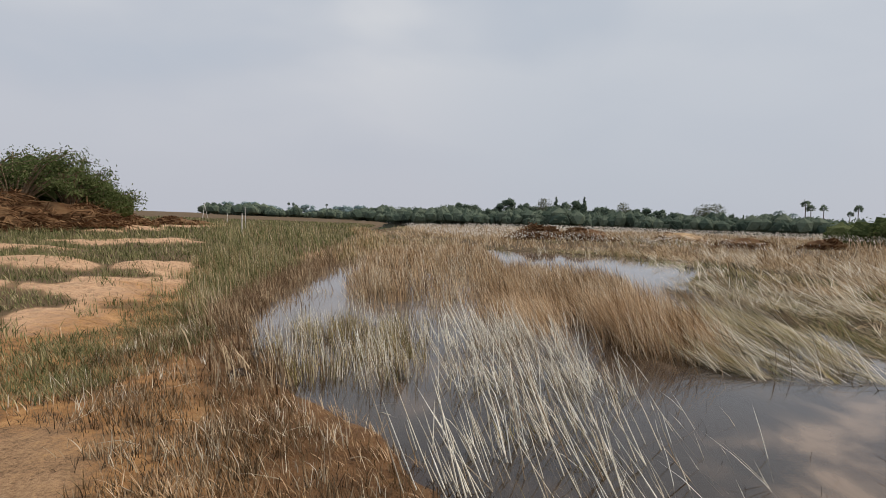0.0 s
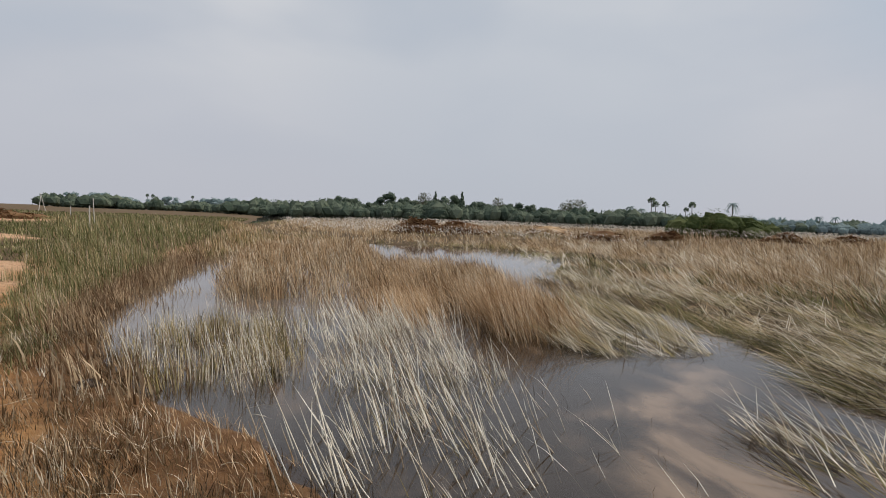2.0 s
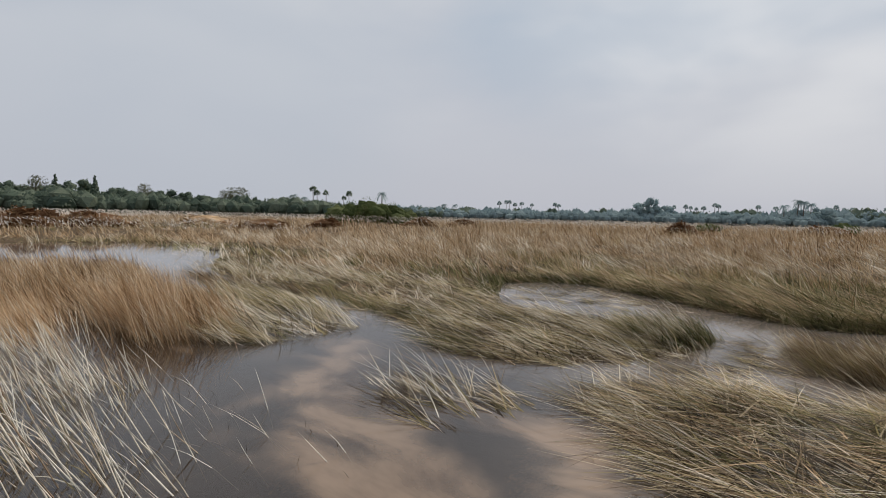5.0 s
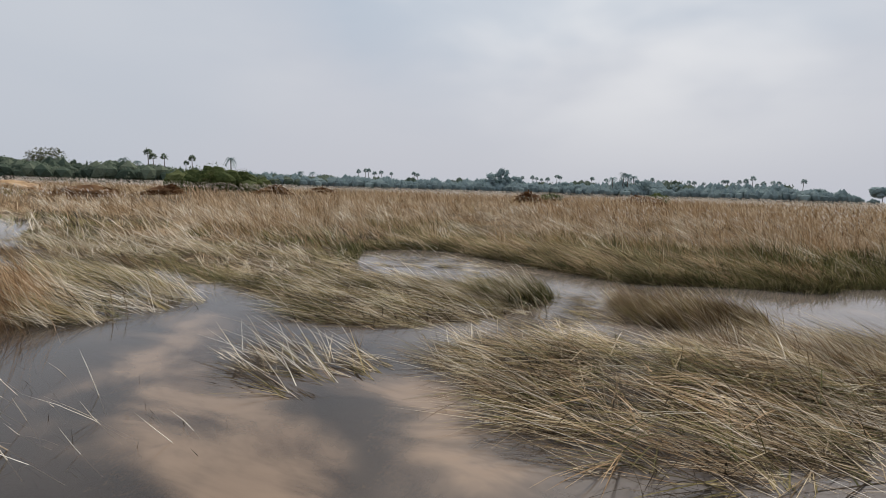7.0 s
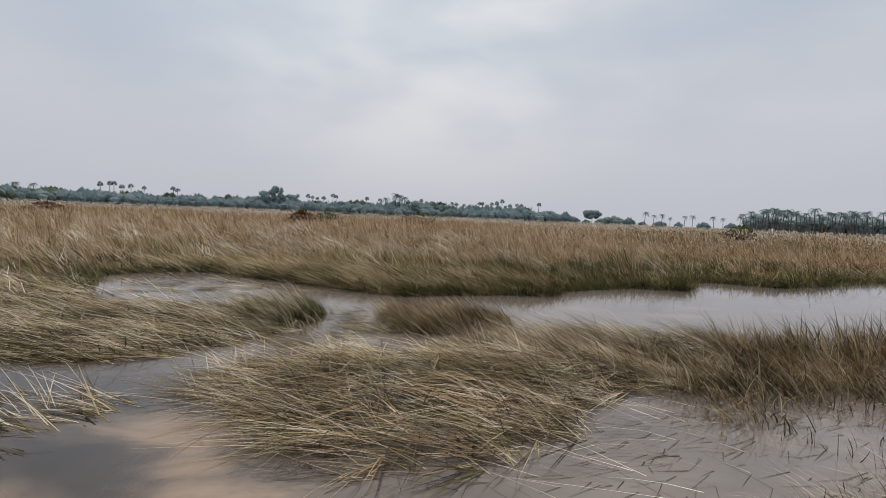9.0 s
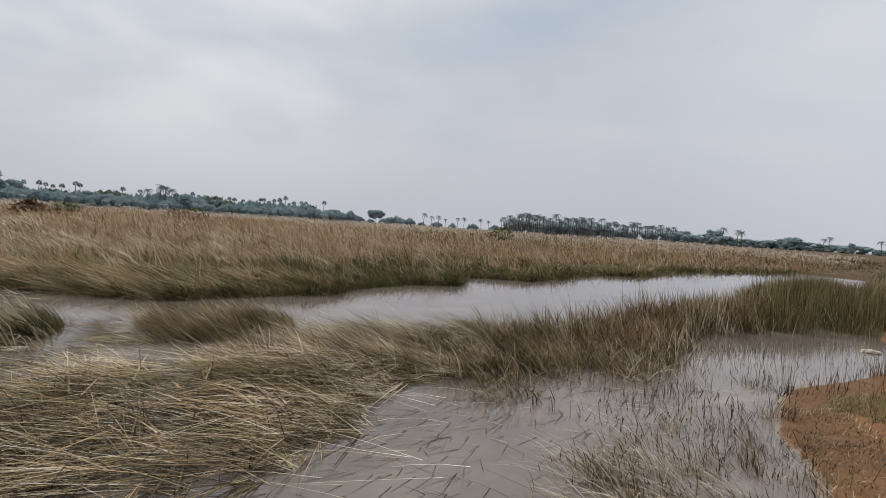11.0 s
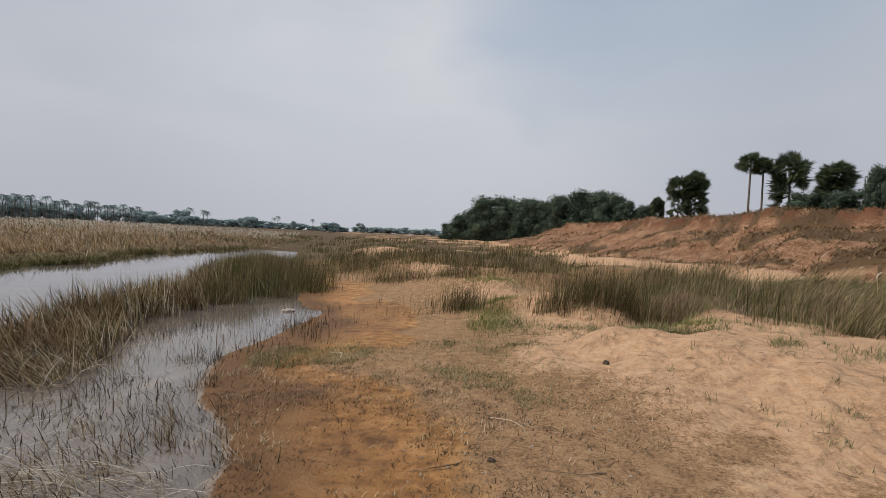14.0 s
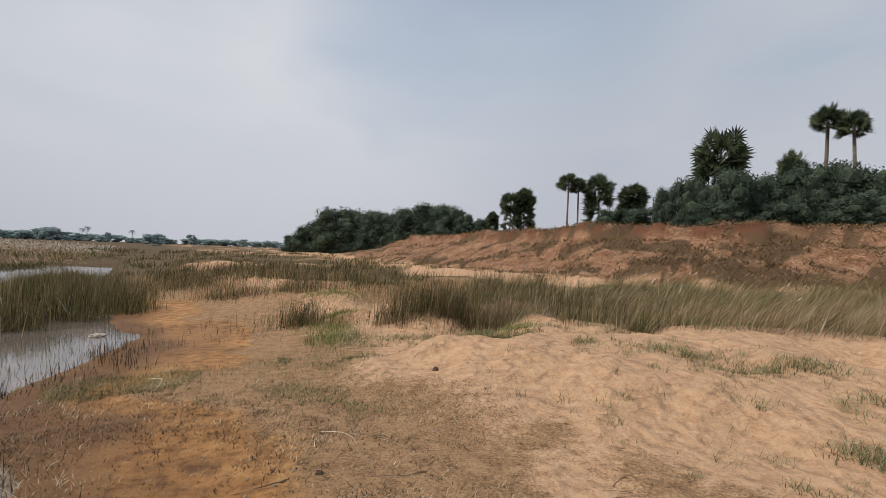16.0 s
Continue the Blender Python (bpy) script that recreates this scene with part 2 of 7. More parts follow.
DARKREED = blade_material("dark_bank_reed", [(0.0, (0.03, 0.028, 0.013)), (0.5, (0.105, 0.094, 0.042)), (0.85, (0.22, 0.18, 0.085)), (1.0, (0.44, 0.36, 0.21))])
LIME = blade_material("yellow_green_grass", [(0.0, (0.09, 0.095, 0.03)), (0.5, (0.25, 0.25, 0.085)), (1.0, (0.46, 0.40, 0.19))])
BANKGREEN = blade_material("bank_green_grass", [(0.0, (0.06, 0.072, 0.028)), (0.5, (0.19, 0.20, 0.085)), (0.85, (0.34, 0.31, 0.15)), (1.0, (0.58, 0.49, 0.30))])
FRESH = blade_material("fresh_grass", [(0.0, (0.07, 0.085, 0.025)), (0.5, (0.20, 0.22, 0.07)), (1.0, (0.38, 0.37, 0.15))])
TURF = blade_material("creeping_turf", [(0.0, (0.06, 0.07, 0.03)), (0.5, (0.21, 0.21, 0.095)), (1.0, (0.48, 0.41, 0.25))])
STUBBLE = blade_material("grey_brown_stubble", [(0.0, (0.04, 0.028, 0.017)), (0.45, (0.26, 0.185, 0.11)), (0.8, (0.52, 0.42, 0.28)), (1.0, (0.78, 0.68, 0.52))])
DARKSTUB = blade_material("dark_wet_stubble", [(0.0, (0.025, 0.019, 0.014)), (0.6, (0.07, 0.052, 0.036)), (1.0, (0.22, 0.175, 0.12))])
RUSTREED = blade_material("rusty_brown_reed", [(0.0, (0.10, 0.056, 0.03)), (0.5, (0.29, 0.195, 0.117)), (1.0, (0.58, 0.46, 0.31))])
SCRUB = blade_material("dry_brown_scrub", [(0.0, (0.06, 0.036, 0.018)), (0.5, (0.15, 0.094, 0.046)), (1.0, (0.30, 0.20, 0.11))])
PLUME = blade_material("white_plume", [(0.0, (0.62, 0.55, 0.46)), (1.0, (0.85, 0.81, 0.75))], 0.9, 0.35)
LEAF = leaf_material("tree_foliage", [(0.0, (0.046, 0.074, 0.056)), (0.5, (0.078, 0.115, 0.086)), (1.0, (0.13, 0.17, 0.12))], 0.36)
# paler than the bank trees: haze over the wood put into the colour
WOOD_LEAF = leaf_material("haze_lifted_wood_foliage", [(0.0, (0.09, 0.13, 0.10)), (0.5, (0.15, 0.20, 0.15)), (1.0, (0.25, 0.295, 0.215))], 0.45)
# the haze of the distance is painted into these two base colours
HAZE_LEAF = leaf_material("haze_tinted_foliage", [(0.0, (0.26, 0.345, 0.36)), (0.5, (0.35, 0.445, 0.46)), (1.0, (0.43, 0.53, 0.54))], 0.5)
PALM_HAZE = leaf_material("haze_tinted_palm_leaf", [(0.0, (0.18, 0.245, 0.25)), (0.5, (0.26, 0.335, 0.335)), (1.0, (0.34, 0.42, 0.42))], 0.5)
PALE_LEAF = leaf_material("grey_green_foliage", [(0.0, (0.10, 0.115, 0.08)), (0.5, (0.17, 0.18, 0.125)), (1.0, (0.24, 0.245, 0.18))], 0.4)
BUSH_LEAF = leaf_material("thorn_bush_foliage", [(0.0, (0.06, 0.085, 0.028)), (0.5, (0.12, 0.155, 0.055)), (1.0, (0.21, 0.24, 0.105))], 0.4)
PALM_LEAF = leaf_material("palm_leaf", [(0.0, (0.035, 0.055, 0.03)), (0.5, (0.07, 0.10, 0.055)), (1.0, (0.15, 0.17, 0.10))], 0.35)
BARK = plain_material("grey_bark", (0.12, 0.10, 0.085), (0.22, 0.19, 0.16), 3.0, 0.9, 0.6, 18.0)
TWIG = plain_material("dead_wood", (0.13, 0.085, 0.05), (0.30, 0.22, 0.145), 8.0, 0.85, 0.4, 70.0)
BRUSH = blade_material("brown_brush", [(0.0, (0.095, 0.045, 0.022)), (0.5, (0.19, 0.10, 0.05)), (1.0, (0.31, 0.19, 0.10))])
STONE = plain_material("pale_stone", (0.30, 0.25, 0.2), (0.5, 0.43, 0.36), 9.0, 0.85, 0.5, 50.0)
DARKROCK = plain_material("dark_clod", (0.045, 0.033, 0.025), (0.11, 0.08, 0.06), 12.0, 0.9, 0.6, 60.0)
WHITEWOOD = plain_material("weathered_white_paint", (0.55, 0.53, 0.5), (0.75, 0.73, 0.7), 8.0, 0.7, 0.2, 60.0)


# ---- numbers for the plan ----
def value_noise(x, y, seed=0):
    """Smooth lattice noise, 0 to 1."""
    xi, yi = np.floor(x).astype(np.int64), np.floor(y).astype(np.int64)
    fx, fy = x - xi, y - yi
    fx, fy = fx * fx * (3 - 2 * fx), fy * fy * (3 - 2 * fy)

    def at(i, j):
        h = (i * 374761393 + j * 668265263 + seed * 1442695041) & 0xFFFFFFFF
        h = ((h ^ (h >> 13)) * 1274126177) & 0xFFFFFFFF
        return ((h ^ (h >> 16)) & 0xFFFF) / 65535.0

    a, b = at(xi, yi) * (1 - fx) + at(xi + 1, yi) * fx, at(xi, yi + 1) * (1 - fx) + at(xi + 1, yi + 1) * fx
    return a * (1 - fy) + b * fy


def fbm(x, y, scale, seed=0, octaves=4):
    total, amp, whole = 0.0, 1.0, 0.0
    for k in range(octaves):
        total = total + amp * value_noise(x * scale * 2**k + 17.3 * k, y * scale * 2**k - 9.1 * k, seed + k)
        whole, amp = whole + amp, amp * 0.5
    return total / whole


def smooth(v, lo, hi):
    t = np.clip((v - lo) / (hi - lo), 0, 1)
    return t * t * (3 - 2 * t)


def inside(poly, x, y):
    hit = np.zeros(x.shape, bool)
    for (ax, ay), (bx, by) in zip(poly, poly[1:] + poly[:1]):
        if ay == by:
            continue
        cross = ((ay > y) != (by > y)) & (x < (bx - ax) * (y - ay) / (by - ay) + ax)
        hit ^= cross
    return hit


def away(line, x, y):
    """Distance to a broken line."""
    best = np.full(x.shape, 1e9)
    for (ax, ay), (bx, by) in zip(line, line[1:]):
        dx, dy = bx - ax, by - ay
        t = np.clip(((x - ax) * dx + (y - ay) * dy) / (dx * dx + dy * dy), 0, 1)
        best = np.minimum(best, np.hypot(x - ax - t * dx, y - ay - t * dy))
    return best


def signed(poly, x, y, closed=True):
    d = away(poly + poly[:1] if closed else poly, x, y)
    return np.where(inside(poly, x, y), d, -d)


SHORE = [(-40, 400), (-14, 120), (-9, 70), (-6, 42), (-4.3, 27.7), (-3.9, 19.8), (-3.6, 12.5), (-3.2, 8.1), (-2.1, 5.6), (-1.2, 4.3),
         (-0.54, 3.7), (0.05, 2.9), (0.7, 1.9), (1.1, 0.8), (1.3, -0.6), (1.45, -1.9), (1.7, -2.9), (2.25, -3.8), (3.5, -5.0), (4.0, -5.85),
         (4.2, -7.9), (4.6, -9.6), (5.9, -11.1), (6.6, -12.6), (9.6, -16.4), (14.5, -25), (20.5, -36.0), (29, -56), (63, -130), (400, -800)]
LAND = SHORE + [(400, -4000), (-4000, -4000), (-4000, 4000), (-40, 4000)]
MARSH = [(-10, 75), (-4.4, 36), (0.0, 32), (4.0, 30.5), (8.5, 28.2), (12.0, 26.0), (10.7, 21.6), (9.2, 18.8), (7.2, 15.5), (6.5, 13.5), (6.3, 11.4), (6.2, 8.6), (5.85, 6.2),
         (5.7, 4.95), (4.75, 4.0), (4.88, 3.2), (5.3, 2.6), (5.95, 2.1), (6.75, 1.7), (7.6, 1.56), (8.1, 1.8), (8.6, 2.3), (8.6, 3.1), (8.15, 3.6), (8.05, 4.5), (8.35, 5.45),
         (9.2, 6.3), (10.9, 7.3), (11.9, 6.7), (12.35, 5.3), (11.1, 3.2), (10.0, 0.8), (10.6, -0.65), (11.0, -2.2), (11.8, -2.6), (13.0, -4.65), (12.9, -5.8), (15.2, -7.0),
         (14.5, -9.1), (17.5, -13.8), (17.2, -15.9), (20.8, -21.6), (22.4, -32.0), (22.0, -42), (29.2, -58), (66, -130), (410, -800), (4000, -4000), (4000, 4000), (-30, 4000)]
# the part of the marsh that the current has pressed flat, with the low spit at its end
LOW_MARSH = [(7.2, 15.5), (6.5, 13.5), (6.3, 11.4), (6.2, 8.6), (5.85, 6.2), (5.7, 4.95), (4.75, 4.0), (4.88, 3.2), (5.3, 2.6), (5.95, 2.1), (6.75, 1.7), (7.6, 1.56), (8.1, 1.8),
             (8.6, 2.3), (8.6, 3.1), (8.15, 3.6), (8.05, 4.5), (8.35, 5.45), (9.2, 6.4), (10.2, 7.4), (10.0, 9.4), (9.2, 12.0), (8.6, 15.0)]
CLUMP_A = [(-1.4, 9.4), (-0.6, 9.6), (0.3, 9.8), (1.0, 8.5), (1.6, 10), (1.9, 14), (2.1, 19.5), (2.4, 27), (0.0, 30), (-2.8, 24), (-2.6, 17), (-2.0, 12.5)]
CLUMP_B = [(1.3, 10), (2.2, 9.3), (2.6, 8.3), (2.8, 6.9), (3.1, 6.4), (3.6, 7.2), (4.1, 8.6), (4.6, 10.5), (5.0, 14), (4.8, 16.3), (2.2, 17.4), (1.4, 14)]
MAT_B = [(3.0, 6.3), (3.26, 5.65), (3.84, 5.5), (4.6, 5.3), (5.06, 5.8), (5.5, 6.7), (5.75, 8.2), (5.2, 9.6), (4.4, 9.6), (3.8, 7.8)]
DARK_STRIP = [(5.9, 13.6), (6.2, 11.0), (6.3, 9.2), (6.0, 8.4), (5.6, 9.4), (5.3, 10.6)]
MAT_LOOSE = [(3.5, 3.75), (3.97, 3.6), (4.18, 3.0), (4.05, 2.15), (3.73, 2.2), (3.28, 2.25), (3.0, 2.4), (3.03, 3.0)]
MAT_C = [(6.2, 6.4), (5.7, 4.95), (4.75, 4.0), (4.88, 3.2), (5.3, 2.6), (5.95, 2.1), (6.75, 1.7), (7.6, 1.56), (8.1, 1.8), (8.5, 2.4), (8.0, 3.2), (7.4, 4.2), (7.2, 5.6)]
MAT_D = [(4.27, 1.76), (5.2, 1.8), (5.5, 1.3), (5.9, 0.4), (6.0, -0.4), (6.5, -1.1), (6.5, -1.8), (6.3, -2.8), (5.3, -2.6), (4.5, -1.65), (3.75, -1.1), (3.43, -0.75), (3.16, -0.25),
         (3.05, 0.25), (3.17, 0.6), (3.5, 0.9), (3.84, 1.3)]
TUFT_E = [(8.2, 0.8), (7.2, 0.6), (6.8, 0.0), (7.1, -0.7), (7.7, -1.2), (8.3, -1.2), (8.4, -0.3)]
STRIP = [(5.2, -2.2), (4.4, -2.4), (4.3, -2.8), (4.95, -3.35), (5.2, -4.2), (4.7, -4.3), (5.1, -5.25), (6.5, -7.1), (6.9, -9.2), (7.3, -11.5), (8.6, -14), (12.6, -21), (14.3, -22.3),
         (11.3, -14.5), (9.3, -11.3), (8.3, -8), (7.5, -6), (7.1, -4.3), (6.9, -3.2), (6.6, -2.2), (6.2, -1.9)]
FOOT = [(-400, 60), (-60, -2), (-34, -14), (-22, -21), (-14, -26), (-7, -32), (0.5, -45), (10, -75), (19, -108), (32, -160), (60, -400), (90, -4000)]
BANK = FOOT + [(-4000, -4000), (-4000, 60)]
BACKWATER = [(2.0, -0.6), (2.9, -0.5), (4.0, -1.5), (4.6, -2.6), (5.5, -4.4), (6.0, -6.4), (6.0, -8.0), (4.6, -7.4), (4.0, -5.9), (3.4, -5.0), (2.2, -3.8), (1.6, -2.6), (1.5, -1.4)]
BELT_S = [(-1.2, -9.7), (-2.6, -9.9), (-5.2, -9.3), (-8.5, -8.2), (-15, -10), (-21, -18), (-14, -23), (-8, -24), (-3.0, -22), (-1.0, -16), (-0.2, -11.0)]
PLUG = [(19.0, -34), (24.5, -34), (37, -66), (76, -135), (200, -400), (160, -400), (56, -135), (25, -62), (17, -42)]
FLOOD = {"islands": [MAT_B, DARK_STRIP, MAT_D, TUFT_E, STRIP]}


def shore_side(x, y):
    """Metres inland from the near shoreline, negative over the water."""
    d = away(SHORE, x, y)
    return np.where(inside(LAND, x, y), d, -d)


def bank_rise(x, y):
    wob = 5.0 * (fbm(x, y, 0.13, 31) - 0.5) + 1.6 * (fbm(x, y, 0.7, 33) - 0.5)
    d = away(FOOT, x, y)
    d = np.where(inside(BANK, x, y), d, -d) + wob * smooth(d, 0, 4)
    top = 4.1 * (1 - 0.6 * smooth(-y, 92, 130))
    gully = 0.55 * (fbm(x, y, 0.35, 35) - 0.5) + 0.25 * (fbm(x, y, 1.1, 37) - 0.5)
    return np.maximum(0, top * (0.66 * smooth(d, 0, 11.5) + 0.34 * smooth(d, 11.0, 12.1)) + gully * smooth(d, 0.5, 4) * (1 - 0.5 * smooth(d, 14, 18))), d


def shoals(x, y):
    """Sandy shallows under the open water."""
    high = np.zeros(x.shape)
    for cx, cy, rx, ry, turn in ((2.75, 3.2, 1.3, 0.55, 0.9), (2.3, 2.1, 1.0, 0.6, 0.8), (3.5, 1.55, 0.7, 0.4, 0.5), (3.6, 4.5, 1.2, 0.4, 0.7), (2.9, 0.9, 0.9, 0.45, 1.0)):
        u, v = (x - cx) * math.cos(turn) + (y - cy) * math.sin(turn), -(x - cx) * math.sin(turn) + (y - cy) * math.cos(turn)
        high = np.maximum(high, np.exp(-((u / rx) ** 2 + (v / ry) ** 2)) * (0.8 + 1.0 * (fbm(x, y, 2.4, 57) - 0.4)))
    return np.clip(high, 0, 1)


DUNES = ((-4.7, 6.9, 0.9, 1.3), (-6.0, 9.6, 1.1, 1.6), (-6.7, 13.0, 1.3, 1.6), (-9.2, 11.5, 1.8, 1.6), (-12.0, 20.5, 2.4, 2.6), (-21.5, 32.5, 3.6, 5.0), (-23.5, 46.0, 4.5, 9.0), (-14.5, 16.0, 2.6, 2.0), (-8.6, 7.4, 2.0, 1.4))


def dunes_upstream(x, y):
    """How far a place lies up one of the bare sand humps upstream, 0 to 1."""
    high = np.zeros(x.shape)
    for cx, cy, rx, ry in DUNES:
        high = np.maximum(high, np.exp(-(((x - cx) / rx) ** 2 + ((y - cy) / ry) ** 2)))
    return np.clip(high + 1.1 * (fbm(x, y, 0.7, 13) - 0.5) * smooth(high, 0.02, 0.2), 0, 1)


def ground_z(x, y):
    s = shore_side(x, y)
    s2 = s + 0.5 * (fbm(x, y, 1.1, 3) - 0.5)
    r = np.hypot(x, y)
    bed = -0.26 + 0.10 * (fbm(x, y, 0.5, 5) - 0.5)
    near = 0.035 + 0.05 * smooth(s2, 0.2, 2.5) + 0.05 * (fbm(x, y, 1.6, 7) - 0.5) + 0.012 * (fbm(x, y, 9.0, 8, 3) - 0.5)
    south = smooth(-y, 3, 7) * smooth(s, 2.2, 5.0)
    dune = south * (0.10 + 0.34 * smooth(fbm(x, y, 0.42, 11), 0.4, 0.68) + 0.10 * (fbm(x, y, 1.7, 12) - 0.5) + 0.05 * (fbm(x, y, 5.0, 14) - 0.5))
    north = smooth(y, 3, 7) * smooth(s, 1.2, 5.0) * (0.14 + 0.10 * fbm(x, y, 0.35, 13) + 0.15 * smooth(dunes_upstream(x, y), 0.2, 0.9) + 0.06 * fbm(x, y, 1.3, 15))
    z = bed + (near - bed) * smooth(s2, -0.75, 0.12)
    z = z + dune + north
    z = z + 0.35 * smooth(r, 60, 200) * smooth(s, 0, 40)
    m = signed(MARSH, x, y)
    bed = np.maximum(bed, -0.30 + 0.27 * smooth(signed(BACKWATER, x, y), -0.5, 0.4) + 0.05 * (fbm(x, y, 1.8, 25) - 0.5))
    z = np.maximum(z, np.where(s < 0.5, bed, -1.0))
    marsh = (0.0 + 0.10 * fbm(x, y, 0.5, 21)) * (1 - 0.7 * smooth(signed(LOW_MARSH, x, y), -0.6, 0.6)) + 0.5 * smooth(m, 3, 26)
    z = np.where(m > -0.8, bed + (marsh - bed) * smooth(m, -0.5, 0.25), z)
    for poly in (CLUMP_A, CLUMP_B):
        z = np.maximum(z, bed + (-0.07 + 0.05 * fbm(x, y, 1.3, 24) - bed) * smooth(signed(poly, x, y), -0.5, 0.5))
    for poly in FLOOD["islands"]:
        d = signed(poly, x, y)
        z = np.maximum(z, bed + (-0.035 + 0.05 * fbm(x, y, 1.3, 23) - bed) * smooth(d, -0.35, 0.3))
    z = np.maximum(z, -0.3 + 0.42 * smooth(signed(PLUG, x, y), -1.5, 1.5))
    rise, _ = bank_rise(x, y)
    z = z + rise
    z = z + 0.16 * shoals(x, y) * (z < -0.1)
    mound = np.exp(-(((x + 27.5) / 5.5) ** 2 + ((y - 32) / 5.0) ** 2)) * 1.1
    return z + mound * (0.75 + 0.5 * fbm(x, y, 0.6, 41))


def make_ground():
    rings, spokes = 262, 640
    r = np.concatenate([[0.0], 0.35 * 1.0365 ** np.arange(rings)])
    a = np.linspace(0, 2 * np.pi, spokes, endpoint=False)
    rr, aa = np.meshgrid(r[1:], a, indexing="ij")
    x, y = (rr * np.sin(aa)).ravel(), (rr * np.cos(aa)).ravel()
    x, y = np.concatenate([[0.0], x]), np.concatenate([[0.0], y])
    z = ground_z(x, y)
    verts = np.stack([x, y, z], 1)
    k, j = np.meshgrid(np.arange(rings - 1), np.arange(spokes), indexing="ij")
    nxt = (j + 1) % spokes
    quads = np.stack([1 + k * spokes + j, 1 + k * spokes + nxt, 1 + (k + 1) * spokes + nxt, 1 + (k + 1) * spokes + j], -1).reshape(-1, 4)
    fan = [(0, 1 + (i + 1) % spokes, 1 + i) for i in range(spokes)]
    me = bpy.data.meshes.new("ground")
    me.from_pydata(verts.tolist(), [], quads.tolist() + fan)
    s, rad = shore_side(x, y), np.hypot(x, y)
    rise, d_bank = bank_rise(x, y)
    wob = fbm(x, y, 0.8, 51) - 0.5
    south, north = smooth(-y, 1.5, 4.0), smooth(y, 2.0, 4.0)
    patches = smooth(dunes_upstream(x, y) + 0.7 * (fbm(x, y, 1.3, 15) - 0.5), 0.42, 0.6) * smooth(s, 0.9, 1.8)
    sand = south * smooth(s + 3.0 * wob, 2.6, 4.6) * np.maximum(smooth(17 - rad, 0, 5), 0.75 * smooth(fbm(x, y, 0.15, 55), 0.55, 0.62)) + north * patches
    rust = smooth(s + 0.6 * wob, -1.2, -0.5) * (1 - smooth(s + 2.6 * wob, 0.9 + 0.9 * north, 2.2 + 1.4 * north)) * smooth(24 - rad, 0, 12) * (0.62 + 0.38 * south)
    mire = np.exp(-(((x - 3.9) / 1.3) ** 2 + ((y + 8.8) / 2.2) ** 2)) + 0.5 * wob
    sand = sand * (1 - smooth(mire, 0.3, 0.6))
    rust = np.maximum(rust, smooth(mire, 0.25, 0.5))
    bed = 1 - smooth(z, -0.12, -0.01)
    shoal = shoals(x, y)
    flat = smooth(signed(BACKWATER, x, y), -0.4, 0.3) * (z < 0.02)
    # litter under grass and reeds, with their shade in its dark tone
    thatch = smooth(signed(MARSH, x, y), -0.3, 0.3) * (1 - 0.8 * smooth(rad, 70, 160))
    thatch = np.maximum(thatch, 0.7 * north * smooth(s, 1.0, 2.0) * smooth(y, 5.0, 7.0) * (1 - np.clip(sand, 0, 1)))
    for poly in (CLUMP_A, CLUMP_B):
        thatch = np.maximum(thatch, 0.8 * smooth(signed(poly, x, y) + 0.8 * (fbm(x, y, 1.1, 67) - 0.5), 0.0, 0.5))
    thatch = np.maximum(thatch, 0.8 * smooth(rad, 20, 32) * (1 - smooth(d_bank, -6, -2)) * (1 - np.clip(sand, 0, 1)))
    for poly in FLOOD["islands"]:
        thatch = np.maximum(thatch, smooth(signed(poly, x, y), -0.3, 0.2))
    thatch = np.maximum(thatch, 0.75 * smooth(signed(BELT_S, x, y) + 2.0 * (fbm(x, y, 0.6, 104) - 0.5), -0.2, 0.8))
    face = smooth(d_bank, 0.5, 3.0)
    brown = fbm(x, y, 0.42, 59, 6)
    east = smooth(x, -14, 0)
    brown = brown + 0.13 * east + 0.35 * (fbm(x, y, 1.5, 60) - 0.5)
    red = face * (1 - smooth(d_bank, 12.5, 15)) * np.clip(smooth(brown, 0.54, 0.62) + 0.6 * smooth(d_bank, 9.8, 10.8) * smooth(brown, 0.4, 0.5), 0, 1)
    scrubby = np.clip(face * (1 - smooth(brown, 0.55, 0.62)) + smooth(d_bank, 13, 15), 0, 1)
    sand = np.maximum(sand, smooth(d_bank, -9, -4) * (1 - smooth(d_bank, 2, 5)) * 0.75 * smooth(-y, 10, 16))
    for key, values in (("sand", sand), ("rust", rust), ("bed", bed), ("shoal", shoal), ("red", np.clip(red, 0, 1)), ("flat", flat), ("thatch", thatch), ("scrubby", scrubby), ("crest_band", 0.9 * smooth(d_bank, 11.4, 11.7) * (1 - smooth(d_bank, 12.4, 13.0))), ("wet", np.maximum((1 - smooth(s + 1.4 * wob, 0.0, 1.3)) * smooth(rad, 0.5, 1.5), 0.4 * smooth(mire, 0.35, 0.7)))):
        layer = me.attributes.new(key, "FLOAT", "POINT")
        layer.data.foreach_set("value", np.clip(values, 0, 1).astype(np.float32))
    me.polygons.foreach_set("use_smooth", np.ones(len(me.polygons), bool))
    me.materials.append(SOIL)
    me.update()
    return tagged(new("ground", me), "sandy river bank and marshy plain with eroded red bank", "ground", kind="structure")


ground = make_ground()


